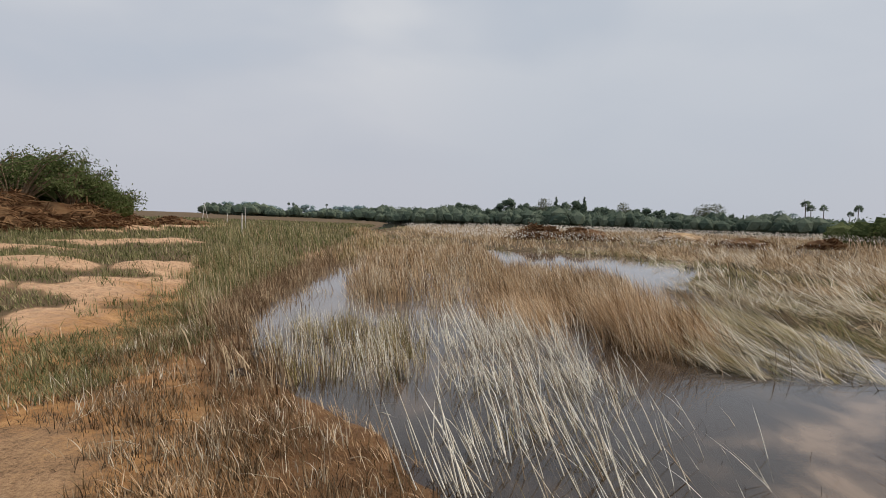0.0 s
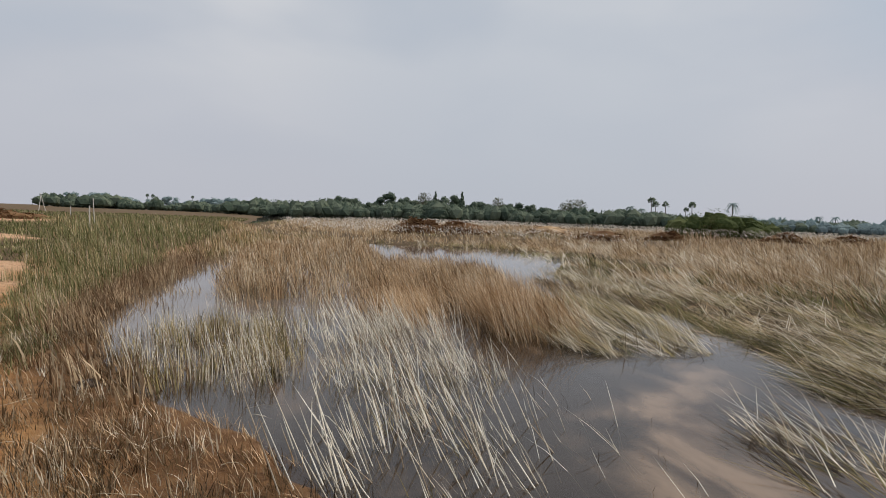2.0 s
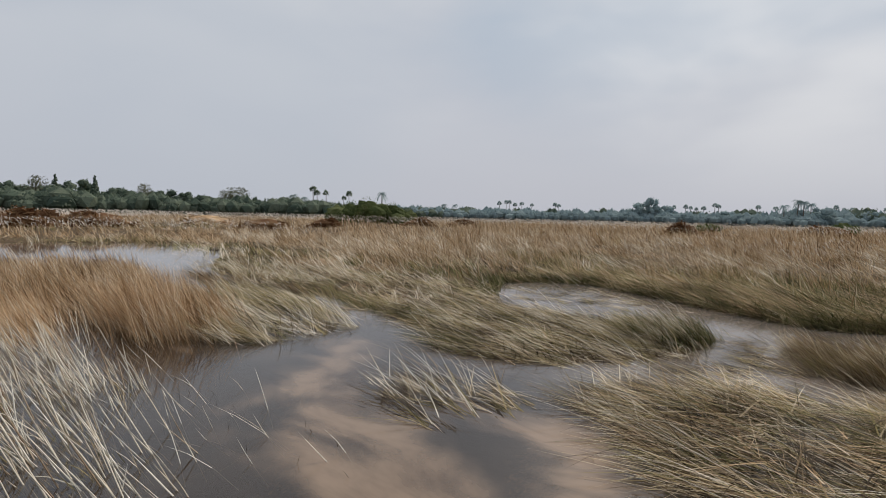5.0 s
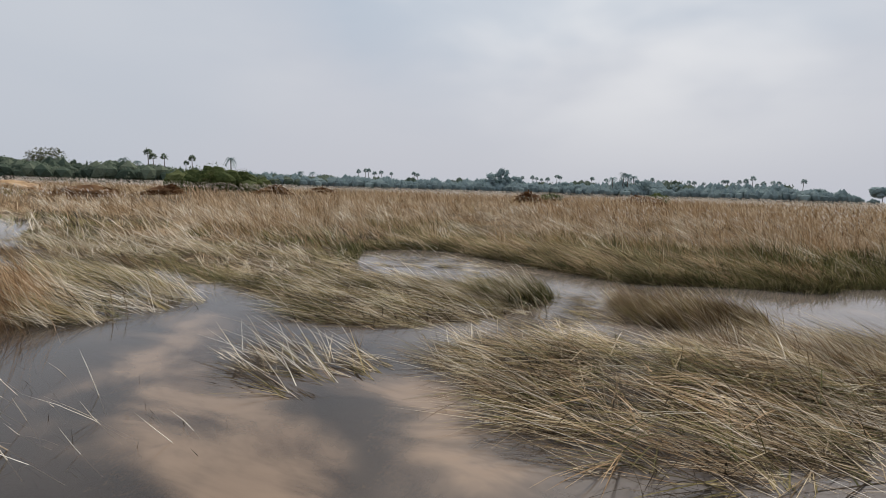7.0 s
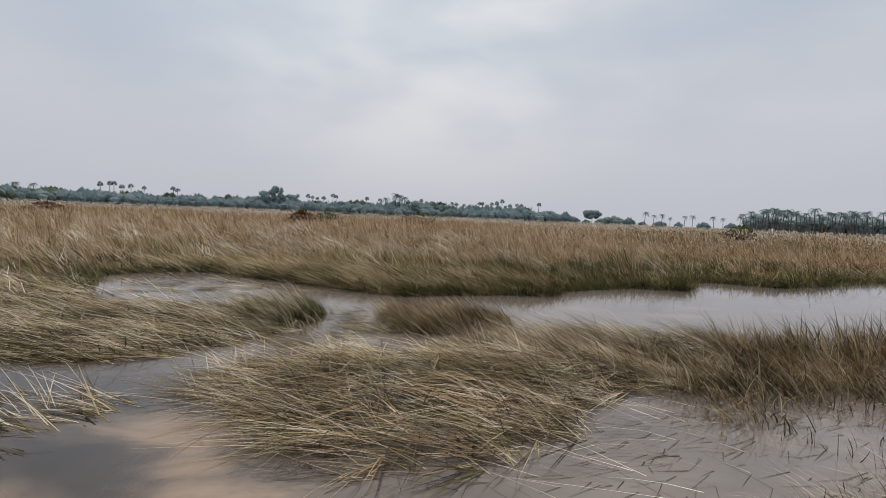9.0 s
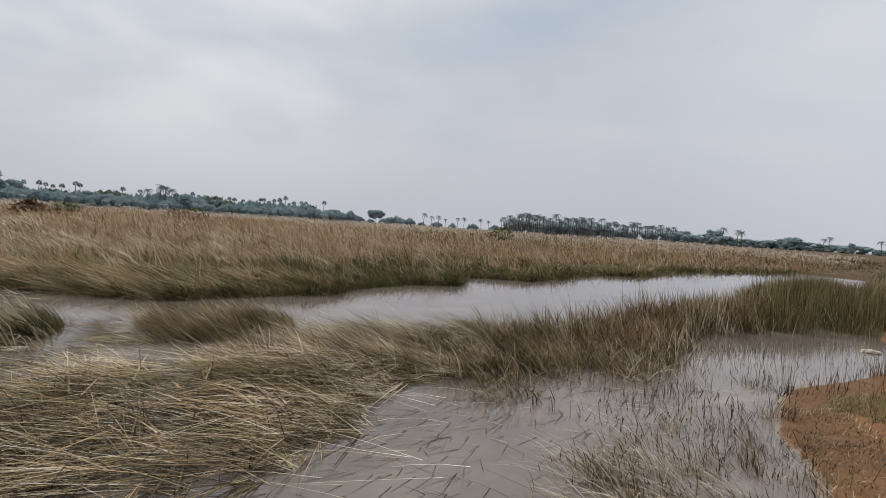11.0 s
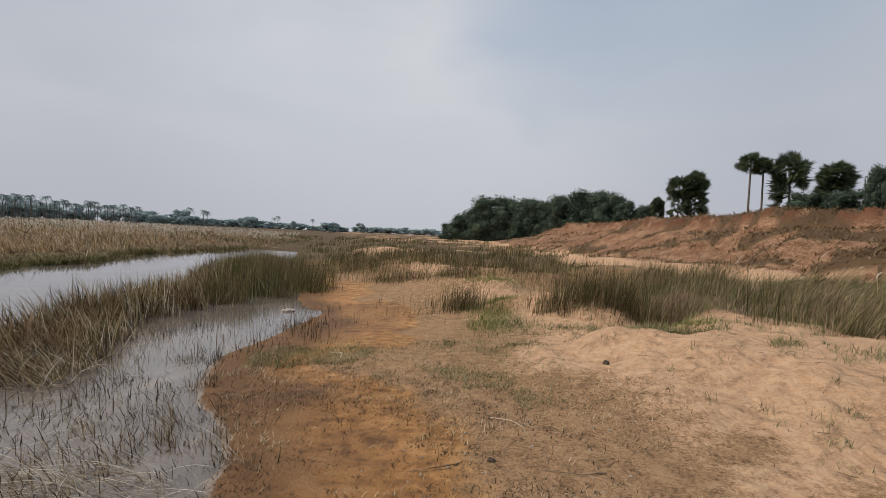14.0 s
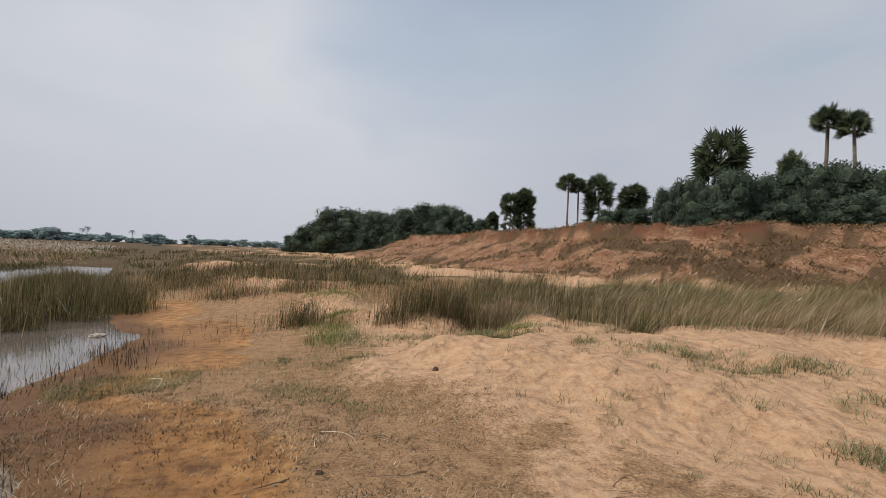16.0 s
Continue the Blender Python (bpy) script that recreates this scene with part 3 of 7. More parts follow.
def make_water():
    rings, spokes = 90, 200
    r = 0.8 * (420 / 0.8) ** (np.arange(rings) / (rings - 1))
    a = np.linspace(0, 2 * np.pi, spokes, endpoint=False)
    rr, aa = np.meshgrid(r, a, indexing="ij")
    x, y = np.concatenate([[0.0], (rr * np.sin(aa)).ravel()]), np.concatenate([[0.0], (rr * np.cos(aa)).ravel()])
    k, j = np.meshgrid(np.arange(rings - 1), np.arange(spokes), indexing="ij")
    nxt = (j + 1) % spokes
    quads = np.stack([1 + k * spokes + j, 1 + k * spokes + nxt, 1 + (k + 1) * spokes + nxt, 1 + (k + 1) * spokes + j], -1).reshape(-1, 4)
    me = bpy.data.meshes.new("water")
    me.from_pydata(np.stack([x, y, 0 * x], 1).tolist(), [], quads.tolist() + [(0, 1 + (i + 1) % spokes, 1 + i) for i in range(spokes)])
    for key, values in (("silt", np.maximum(smooth(signed(BACKWATER, x, y), -0.8, 0.5), 0.8 * smooth(np.hypot(x - 1.6, y - 4.8), 2.7, 5.0))), ("silt_reflection", shoals(x, y))):
        layer = me.attributes.new(key, "FLOAT", "POINT")
        layer.data.foreach_set("value", np.clip(values, 0, 1).astype(np.float32))
    me.materials.append(WATER)
    me.update()
    return tagged(new("water", me), "shallow muddy river water with faint ripples", "water", kind="structure")


water = make_water()


# ---- blades and stalks ----
WIND = math.atan2(-0.7, -0.7)
LEAN = 2.85
FLOW = 1.4
RNG = np.random.default_rng(7)


def spread(poly, count, clumpy=0.0, scale=1.2, seed=0, ragged=0.7):
    """Points inside an outline; clumpy thins them out between tufts."""
    xs, ys = [p[0] for p in poly], [p[1] for p in poly]
    out, have = [], 0
    while have < count:
        x, y = RNG.uniform(min(xs), max(xs), count * 2), RNG.uniform(min(ys), max(ys), count * 2)
        keep = signed(poly, x, y) + ragged * (fbm(x, y, 1.6, seed + 5) - 0.5) > 0
        if clumpy:
            keep &= smooth(fbm(x, y, scale, seed), 0.44, 0.56) + (1 - clumpy) > RNG.random(len(x))
        out.append(np.stack([x[keep], y[keep]], 1))
        have += keep.sum()
    return np.concatenate(out)[:count]


def wedge(count, b0, b1, r0, r1):
    """Points between two bearings, thinning with distance as they do to the eye."""
    b = np.radians(RNG.uniform(b0, b1, count))
    r = r0 * (r1 / r0) ** RNG.random(count)
    return np.stack([r * np.sin(b), r * np.cos(b)], 1)


def blades(name, xy, length, width, base_tilt, tip_tilt, turn, mat, label, category="grass", segs=3, tube=False, lift=0.0, taper=(1.0, 0.85, 0.6, 0.4, 0.25)):
    """One mesh of many bent, tapering blades. Tilts in degrees from upright, turn: the way that they lean, in radians."""
    n = len(xy)
    full = [np.broadcast_to(np.asarray(v, float), (n,)) for v in (length, width, base_tilt, tip_tilt, turn, lift)]
    length, width, base_tilt, tip_tilt, turn, lift = full
    pos = np.stack([xy[:, 0], xy[:, 1], np.maximum(ground_z(xy[:, 0], xy[:, 1]), -0.12) - 0.01 + lift], 1)
    sides = 3 if tube else 2
    spin = turn + 0.5 * np.pi + RNG.normal(0, 0.7, n)
    rim = [np.stack([np.cos(spin + 2 * np.pi * k / sides), np.sin(spin + 2 * np.pi * k / sides), 0 * spin], 1) for k in range(sides)]
    rows = []
    for level in range(segs):
        w = (width * 0.5 * taper[min(level, 4)])[:, None]
        rows += [pos + rim[k] * w for k in range(sides)]
        tilt = np.radians(base_tilt + (tip_tilt - base_tilt) * (level + 0.5) / segs)
        step = (length / segs)[:, None]
        pos = pos + step * np.stack([np.sin(tilt) * np.cos(turn), np.sin(tilt) * np.sin(turn), np.cos(tilt)], 1)
    rows.append(pos)
    per = len(rows)
    verts = np.stack(rows, 1).reshape(-1, 3)
    first = (np.arange(n) * per)[:, None]
    loops, sizes = [], []
    pattern = []
    for level in range(segs - 1):
        for k in range(sides if tube else 1):
            k2 = (k + 1) % sides
            pattern.append((level * sides + k, level * sides + k2, (level + 1) * sides + k2, (level + 1) * sides + k))
    for k in range(sides if tube else 1):
        pattern.append(((segs - 1) * sides + k, (segs - 1) * sides + (k + 1) % sides, per - 1))
    order = np.concatenate([np.array(f) for f in pattern])
    loops = (first + order[None, :]).ravel()
    sizes = np.tile([len(f) for f in pattern], n)
    me = bpy.data.meshes.new(name)
    me.vertices.add(len(verts))
    me.vertices.foreach_set("co", verts.astype(np.float32).ravel())
    me.loops.add(len(loops))
    me.loops.foreach_set("vertex_index", loops.astype(np.int32))
    me.polygons.add(len(sizes))
    me.polygons.foreach_set("loop_start", np.concatenate([[0], np.cumsum(sizes)[:-1]]).astype(np.int32))
    me.polygons.foreach_set("use_smooth", np.ones(len(sizes), bool))
    me.materials.append(mat)
    me.update(calc_edges=True)
    return tagged(new(name, me), label, category, kind="stuff")


def tufts(poly, hearts, per, size, clumpy=0.0, scale=1.2, seed=0, ragged=0.7):
    """Points gathered in tufts; gives the points and a number for each tuft."""
    heart = spread(poly, hearts, clumpy, scale, seed, ragged)
    which = np.repeat(np.arange(hearts), per)
    girth = size * RNG.uniform(0.5, 1.5, hearts)
    return heart[which] + RNG.normal(0, 1, (hearts * per, 2)) * girth[which][:, None], which


def around(n, mid, width):
    return RNG.normal(mid, width, n)


# bleached stalks standing in the shallow water beside the near bank
STALKS = [(0.1, 8.4), (1.5, 8.4), (1.85, 7.2), (1.75, 5.8), (1.65, 4.6), (1.5, 3.6), (1.25, 2.6), (0.2, 2.6), (-0.1, 3.2), (0.3, 4.4), (0.1, 6.0)]
LEFT_STALKS = [(-2.2, 7.6), (-2.0, 5.9), (-1.3, 4.7), (-0.6, 4.5), (-0.1, 5.6), (0.2, 7.4), (-0.6, 8.3)]
p, which = tufts(STALKS, 150, 6, 0.15, 0.9, 1.2, 63, 0.8)
n = len(p)
lean = np.clip(around(n, 36, 8), 8, 70)
blades("bleached_reeds", p, RNG.uniform(0.22, 0.8, n), RNG.uniform(0.009, 0.014, n), lean, lean + RNG.normal(0, 2.5, n) + (RNG.random(n) < 0.08) * 50, 2.25 + RNG.normal(0, 0.3, 150)[which] + RNG.normal(0, 0.14, n), WHITE,
       "bleached white reed stalks leaning in shallow water", "reeds", tube=True, taper=(1.0, 0.95, 0.85))
p = spread([(1.3, 2.6), (2.3, 2.4), (2.6, 4.2), (2.3, 6.0), (1.7, 6.4), (1.6, 4.6)], 46, 0.5, 1.6, 60, 0.4)
n = len(p)
blades("bleached_reeds", p, RNG.uniform(0.2, 0.7, n), RNG.uniform(0.006, 0.009, n), around(n, 44, 10), around(n, 48, 12), around(n, 2.2, 0.25), WHITE,
       "single bleached stalks leaning in open water", "reeds", tube=True, taper=(1.0, 0.95, 0.85))
p, which = tufts(LEFT_STALKS, 60, 6, 0.13, 0.85, 1.3, 59, 0.6)
n = len(p)
lean = np.clip(around(n, 15, 9), 2, 50)
blades("bleached_reeds", p, RNG.uniform(0.25, 0.62, n), RNG.uniform(0.006, 0.010, n), lean, lean + RNG.normal(3, 6, n) + (RNG.random(n) < 0.1) * 45, around(n, 2.5, 0.6), WHITE,
       "bleached reed stalks standing in muddy shallows", "reeds", tube=True, taper=(1.0, 0.95, 0.85))
for poly, hearts, mat, tall, tilt, word in ((STALKS, 40, STRAW, 0.4, 34, "straw reed tufts between bleached stalks"), (STALKS, 46, OLIVE, 0.36, 34, "olive reed tufts between bleached stalks"),
                                            (LEFT_STALKS, 80, OLIVE, 0.5, 13, "olive reeds rising from muddy shallows"), (LEFT_STALKS, 70, RUSTREED, 0.4, 15, "rusty reeds rising from muddy shallows"),
                                            (LEFT_STALKS, 30, STRAW, 0.5, 15, "straw reeds rising from muddy shallows")):
    p, which = tufts(poly, hearts, 18, 0.09, 0.95, 1.2 if poly is STALKS else 1.3, 63 if poly is STALKS else 59, 0.8)
    n = len(p)
    blades("reed_tufts", p, RNG.uniform(0.35, 1.0, n) * tall, RNG.uniform(0.006, 0.010, n), around(n, tilt, 11), around(n, tilt + 16, 16), 2.3 + RNG.normal(0, 0.4, hearts)[which] + RNG.normal(0, 0.35, n), mat, word, "reeds")
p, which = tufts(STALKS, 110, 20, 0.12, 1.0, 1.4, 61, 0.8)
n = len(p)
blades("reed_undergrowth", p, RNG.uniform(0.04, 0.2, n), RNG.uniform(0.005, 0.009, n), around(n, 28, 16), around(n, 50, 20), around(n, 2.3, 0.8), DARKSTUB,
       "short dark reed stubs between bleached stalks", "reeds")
p, which = tufts(LEFT_STALKS, 120, 20, 0.12, 0.9, 1.3, 59, 0.8)
n = len(p)
blades("reed_undergrowth", p, RNG.uniform(0.05, 0.22, n), RNG.uniform(0.005, 0.009, n), around(n, 18, 14), around(n, 40, 20), around(n, 2.5, 0.8), RUSTREED,
       "rusty reed stubs in muddy shallows", "reeds")

# the ochre reed fields in mid-channel: tufts standing in the water, bent downstream
for poly, hearts, per, crest, seed, word in ((CLUMP_A, 520, 26, (0.0, 11.6, 1.2, 4.0), 64, "tall dry ochre reed stand in the channel"), (CLUMP_B, 340, 26, (2.9, 7.6, 0.5, 1.2), 66, "dry ochre reed stand bent over by the current")):
    for mat, share in ((OCHRE, 0.72), (STUBBLE, 0.28)):
        k = int(hearts * share)
        p, which = tufts(poly, k, per, 0.13, 0.92, 0.75, seed, 1.2)
        n = len(p)
        far = np.hypot(p[:, 0], p[:, 1])
        hump = np.exp(-((p[:, 0] - crest[0]) ** 2 / crest[2] + (p[:, 1] - crest[1]) ** 2 / crest[3]))
        tall = RNG.uniform(0.35, 0.8, k)[which] + 0.55 * hump
        tilt = 22 if poly is CLUMP_B else 16
        blades("ochre_reed_stand", p, RNG.uniform(0.45, 1.0, n) * tall, (0.0006 * far + 0.002) * RNG.uniform(0.7, 1.5, n), around(n, tilt - 4, 12), around(n, tilt + 14, 20), 2.35 + RNG.normal(0, 0.6, k)[which] + RNG.normal(0, 0.6, n), mat,
               word if mat is OCHRE else "grey brown reeds mixed into an ochre stand", "reeds")
k = 1300
q = np.stack([around(k, 2.85, 0.26), around(k, 7.3, 0.55)], 1)
spray = RNG.normal(0, 1, k)
blades("ochre_reed_stand", q, RNG.uniform(0.55, 1.15, k), RNG.uniform(0.005, 0.009, k), 20 + 9 * spray, 32 + 14 * spray, around(k, 2.35, 0.45), OCHRE, "tall orange brown reed tuft fanning over the water", "reeds")
# stalks bent over the edge of the second stand, and the gap between the stands
p, which = tufts([(2.4, 8.8), (2.75, 6.8), (3.1, 6.2), (3.7, 6.2), (3.9, 7.4), (3.6, 9.0)], 60, 16, 0.12, 0.3, 1.4, 65, 0.4)
n = len(p)
blades("ochre_reed_stand", p, RNG.uniform(0.6, 1.25, n), 0.008, around(n, 42, 10), around(n, 58, 12), around(n, 2.2, 0.25), OCHRE, "long ochre stalks leaning from the stand", "reeds", tube=True, taper=(1.0, 0.9, 0.75))
p, which = tufts([(0.7, 8.9), (1.6, 6.4), (1.9, 7.4), (2.3, 9.0), (1.6, 10.6)], 90, 20, 0.12, 0.6, 1.2, 67, 0.6)
n = len(p)
blades("sparse_reeds", p, RNG.uniform(0.3, 0.8, n), 0.007, around(n, 34, 10), around(n, 46, 14), around(n, 2.3, 0.35), OCHRE, "ochre reeds leaning out of shallow water", "reeds")
for poly in ([(-2.6, 10.0), (-1.0, 8.6), (1.4, 8.4), (1.9, 9.4), (1.0, 16.0), (-2.4, 17)], [(1.0, 8.4), (3.2, 5.8), (5.4, 5.4), (4.8, 9.0), (4.6, 12.0), (1.6, 12)]):
    p, which = tufts(poly, 70, 12, 0.10, 0.6, 1.0, 67, 0.8)
    n = len(p)
    blades("sparse_reeds", p, RNG.uniform(0.12, 0.45, n), 0.009, around(n, 24, 14), around(n, 45, 20), around(n, 2.4, 0.6), STUBBLE, "sparse grey brown reeds poking out of water", "reeds")

p, which = tufts([(-4.2, 18.5), (-3.0, 18.0), (-2.9, 24.0), (0.0, 30.4), (-4.2, 36), (-8.6, 62), (-10.5, 60), (-6.2, 42), (-4.5, 28)], 260, 20, 0.32, 0.5, 0.35, 86, 0.8)
n = len(p)
far, tone = np.hypot(p[:, 0], p[:, 1]), RNG.random(260)[which]
for pick, mat, word in ((tone < 0.5, OCHRE, "ochre"), (tone >= 0.5, OLIVE, "olive")):
    m = int(pick.sum())
    blades("channel_reeds", p[pick], RNG.uniform(0.3, 0.75, m), 0.0009 * far[pick], around(m, 12, 10), around(m, 32, 18), around(m, 2.4, 0.8), mat, word + " reeds choking the head of the channel", "reeds")


def lying_mat(poly, count, length, heap, turn, mats, label, seed, tilt=82, ragged=1.0, wild=0.3, thick=0.009):
    """Long stalks combed flat by the current, in hanks that slope up from their roots and fall again: low at the rim, piled up unevenly inside."""
    for mat, share, word in mats:
        per = 9
        hanks = int(count * share / per)
        q, which = tufts(poly, hanks, per, 0.06, 0.75, 1.5, seed, ragged)
        m = len(q)
        inner = smooth(signed(poly, q[:, 0], q[:, 1]), -0.1, 0.9) * (0.1 + 1.5 * fbm(q[:, 0], q[:, 1], 1.3, seed + 9))
        swirl = 0.9 * (fbm(q[:, 0], q[:, 1], 0.8, seed + 3) - 0.5) + RNG.normal(0, wild, hanks)[which]
        rise = np.clip(RNG.normal(tilt, 6, hanks)[which] + RNG.normal(0, 4, m), 40, 91)
        afloat = np.maximum(0.0, 0.0 - np.maximum(ground_z(q[:, 0], q[:, 1]), -0.12))
        blades("flattened_reed_mat", q, RNG.uniform(0.4, 1.1, m) * length, RNG.uniform(0.6, 1.25, m) * thick, rise, rise + RNG.normal(12, 7, m), turn + swirl + RNG.normal(0, 0.2, m), mat,
               word + " " + label, "reeds", lift=afloat + heap * inner * RNG.random(m) + 0.012)
    q = spread(poly, count // 40, 0.3, 1.5, seed + 1, ragged + 1.4)
    m = len(q)
    blades("broken_stalks", q, RNG.uniform(0.12, 0.6, m), 0.007, around(m, 80, 8), around(m, 90, 6), turn + RNG.normal(0, 0.4, m), DARKSTUB if m % 2 else STUBBLE, "broken stalks scattered round a reed mat", "reeds", lift=0.015 + np.maximum(0.0, 0.0 - np.maximum(ground_z(q[:, 0], q[:, 1]), -0.12)))


lying_mat(MAT_B, 3600, 0.9, 0.2, 1.95, [(STRAW, 0.34, "straw"), (OLIVE, 0.46, "olive"), (GREEN, 0.12, "green"), (DARKSTUB, 0.08, "dark")], "stalks pressed flat at the edge of a reed stand", 71, 72)
lying_mat(DARK_STRIP, 2400, 0.9, 0.12, 1.7, [(DARKSTUB, 0.5, "dark"), (SCRUB, 0.3, "brown"), (STRAW, 0.2, "straw")], "stalks drifted into a wet heap", 69, 78, 0.5, thick=0.012)
lying_mat(MAT_LOOSE, 420, 0.8, 0.03, 1.35, [(STRAW, 0.3, "straw"), (OLIVE, 0.2, "olive"), (DARKSTUB, 0.5, "dark")], "stalks drifting loose on the water", 72, 86, 0.5)
lying_mat(LOW_MARSH, 10500, 0.6, 0.06, 1.65, [(OLIVE, 0.44, "olive"), (GREEN, 0.26, "green"), (STRAW, 0.14, "straw"), (TAN, 0.16, "tan")], "stalks pressed flat along the marsh edge", 68, 80, 0.8, 0.5, 0.010)
lying_mat(MAT_C, 5200, 0.9, 0.1, 1.75, [(STRAW, 0.22, "straw"), (OLIVE, 0.4, "olive"), (STUBBLE, 0.13, "grey brown"), (GREEN, 0.15, "green"), (DARKSTUB, 0.1, "dark")], "stalks pressed flat into a low spit", 73, 84, 0.4, 0.22)
lying_mat(MAT_D, 7600, 0.85, 0.22, FLOW, [(STRAW, 0.18, "straw"), (OLIVE, 0.22, "olive"), (GREEN, 0.1, "green"), (STUBBLE, 0.28, "grey brown"), (TAN, 0.12, "tan"), (DARKSTUB, 0.1, "dark")], "stalks pressed flat into a broad mat", 74, 85, 0.6, 0.6)
lying_mat([(10.6, 7.0), (12.2, 6.2), (12.35, 5.3), (11.1, 3.2), (10.0, 0.8), (10.6, -0.6), (11.2, -2.4), (13.2, -3.0), (13.6, 3.0), (13.4, 7.0)], 8000, 1.0, 0.2, 1.7, [(OLIVE, 0.35, "olive"), (GREEN, 0.25, "green"), (TAN, 0.4, "tan")], "stalks pressed flat along the river edge", 70, 72, 0.8, thick=0.013)
lying_mat([(8.4, 5.6), (8.2, 4.4), (9.0, 3.4), (9.6, 2.2), (10.6, 3.2), (11.4, 5.4), (10.4, 6.4)], 700, 0.8, 0.03, 1.7, [(OLIVE, 0.4, "olive"), (DARKSTUB, 0.3, "dark"), (STRAW, 0.3, "straw")], "stalks trailing in the river", 75, 84, 1.2, thick=0.012)
lying_mat([(6.1, 1.8), (5.6, 1.5), (6.3, 0.4), (7.0, 0.7), (8.4, 1.2), (8.0, 1.5), (7.0, 1.3)], 700, 0.6, 0.03, 1.5, [(OLIVE, 0.3, "olive"), (DARKSTUB, 0.4, "dark"), (STUBBLE, 0.3, "grey brown")], "stalks stranded between mats", 62, 84, 0.8)
lying_mat([(6.2, -0.8), (5.0, -2.2), (5.2, -3.2), (6.4, -4.4), (7.9, -4.0), (7.6, -1.6), (7.0, -0.9)], 3600, 0.75, 0.25, FLOW + 0.1, [(STUBBLE, 0.4, "grey brown"), (SCRUB, 0.12, "brown"), (OLIVE, 0.2, "olive"), (DARKREED, 0.13, "dark"), (STRAW, 0.15, "straw")], "stalks pressed flat between mat and spit", 68, 76, 0.6, 0.45)
# single long pale stalks lying over the mats and out over the water
for poly, count, turn in ((MAT_D, 200, FLOW), (MAT_LOOSE, 40, 1.3), (MAT_C, 130, 1.8), (MAT_B, 120, 1.95), ([(3.2, -0.8), (4.4, -1.8), (5.0, -2.8), (4.2, -2.6), (3.2, -1.8), (2.6, -1.0)], 20, FLOW)):
    q = spread(poly, count, 0.2, 1.5, 58, 0.6)
    m = len(q)
    blades("long_pale_stalks", q, RNG.uniform(0.6, 1.25, m), RNG.uniform(0.006, 0.009, m), around(m, 78, 6), around(m, 88, 6), turn + RNG.normal(0, 0.24, m), WHITE, "long pale stalks laid over a reed mat", "reeds", tube=True, segs=3, taper=(1.0, 0.9, 0.7),
           lift=np.maximum(0.0, -np.maximum(ground_z(q[:, 0], q[:, 1]), -0.12)) + 0.1 * RNG.random(m))
# single stout stems that stand out of the reed stands, the mats and the strip
for poly, hearts, per, length, tilt, droop, turn, mat, word in (
        (CLUMP_A, 260, 5, 0.75, 16, 14, 2.35, TAN, "pale stems standing out of an ochre reed stand"), (CLUMP_B, 200, 5, 0.75, 24, 14, 2.35, TAN, "pale stems standing out of a bent reed stand"),
        (CLUMP_A, 90, 5, 0.6, 18, 16, 2.35, STRAW, "bleached stems at the foot of a reed stand"), (CLUMP_B, 70, 5, 0.6, 28, 16, 2.35, STRAW, "bleached stems among ochre reeds"),
        (LOW_MARSH, 240, 5, 0.7, 74, 12, 1.65, STRAW, "bleached stems laid over flattened marsh grass"), (MAT_C, 70, 5, 0.8, 82, 8, 1.75, DARKSTUB, "dark wet stems in a low spit"),
        (MAT_D, 130, 5, 0.6, 80, 12, FLOW, STUBBLE, "grey brown stems crossing a broad mat"), (MAT_D, 90, 5, 0.5, 80, 10, FLOW + 0.9, DARKSTUB, "dark stems crossing a broad mat"),
        (STRIP, 240, 6, 0.55, 34, 44, 1.9, STUBBLE, "pale bent stems along a narrow spit"), (STRIP, 120, 6, 0.5, 30, 40, 1.9, STRAW, "bleached bent stems along a narrow spit")):
    q, which = tufts(poly, hearts, per, 0.12, 0.5, 0.9, 57, 0.7)
    m = len(q)
    far = np.hypot(q[:, 0], q[:, 1])
    blades("stout_stems", q, RNG.uniform(0.5, 1.2, m) * length, (0.0012 * far + 0.0015) * RNG.uniform(0.7, 1.2, m), around(m, tilt, 9), around(m, tilt + droop, 12), turn + RNG.normal(0, 0.45, hearts)[which] + RNG.normal(0, 0.3, m), mat, word, "reeds", tube=True,
           taper=(1.0, 0.9, 0.7), lift=np.maximum(0.0, -np.maximum(ground_z(q[:, 0], q[:, 1]), -0.12)) * (tilt > 60) + 0.12 * RNG.random(m) * (tilt > 60))
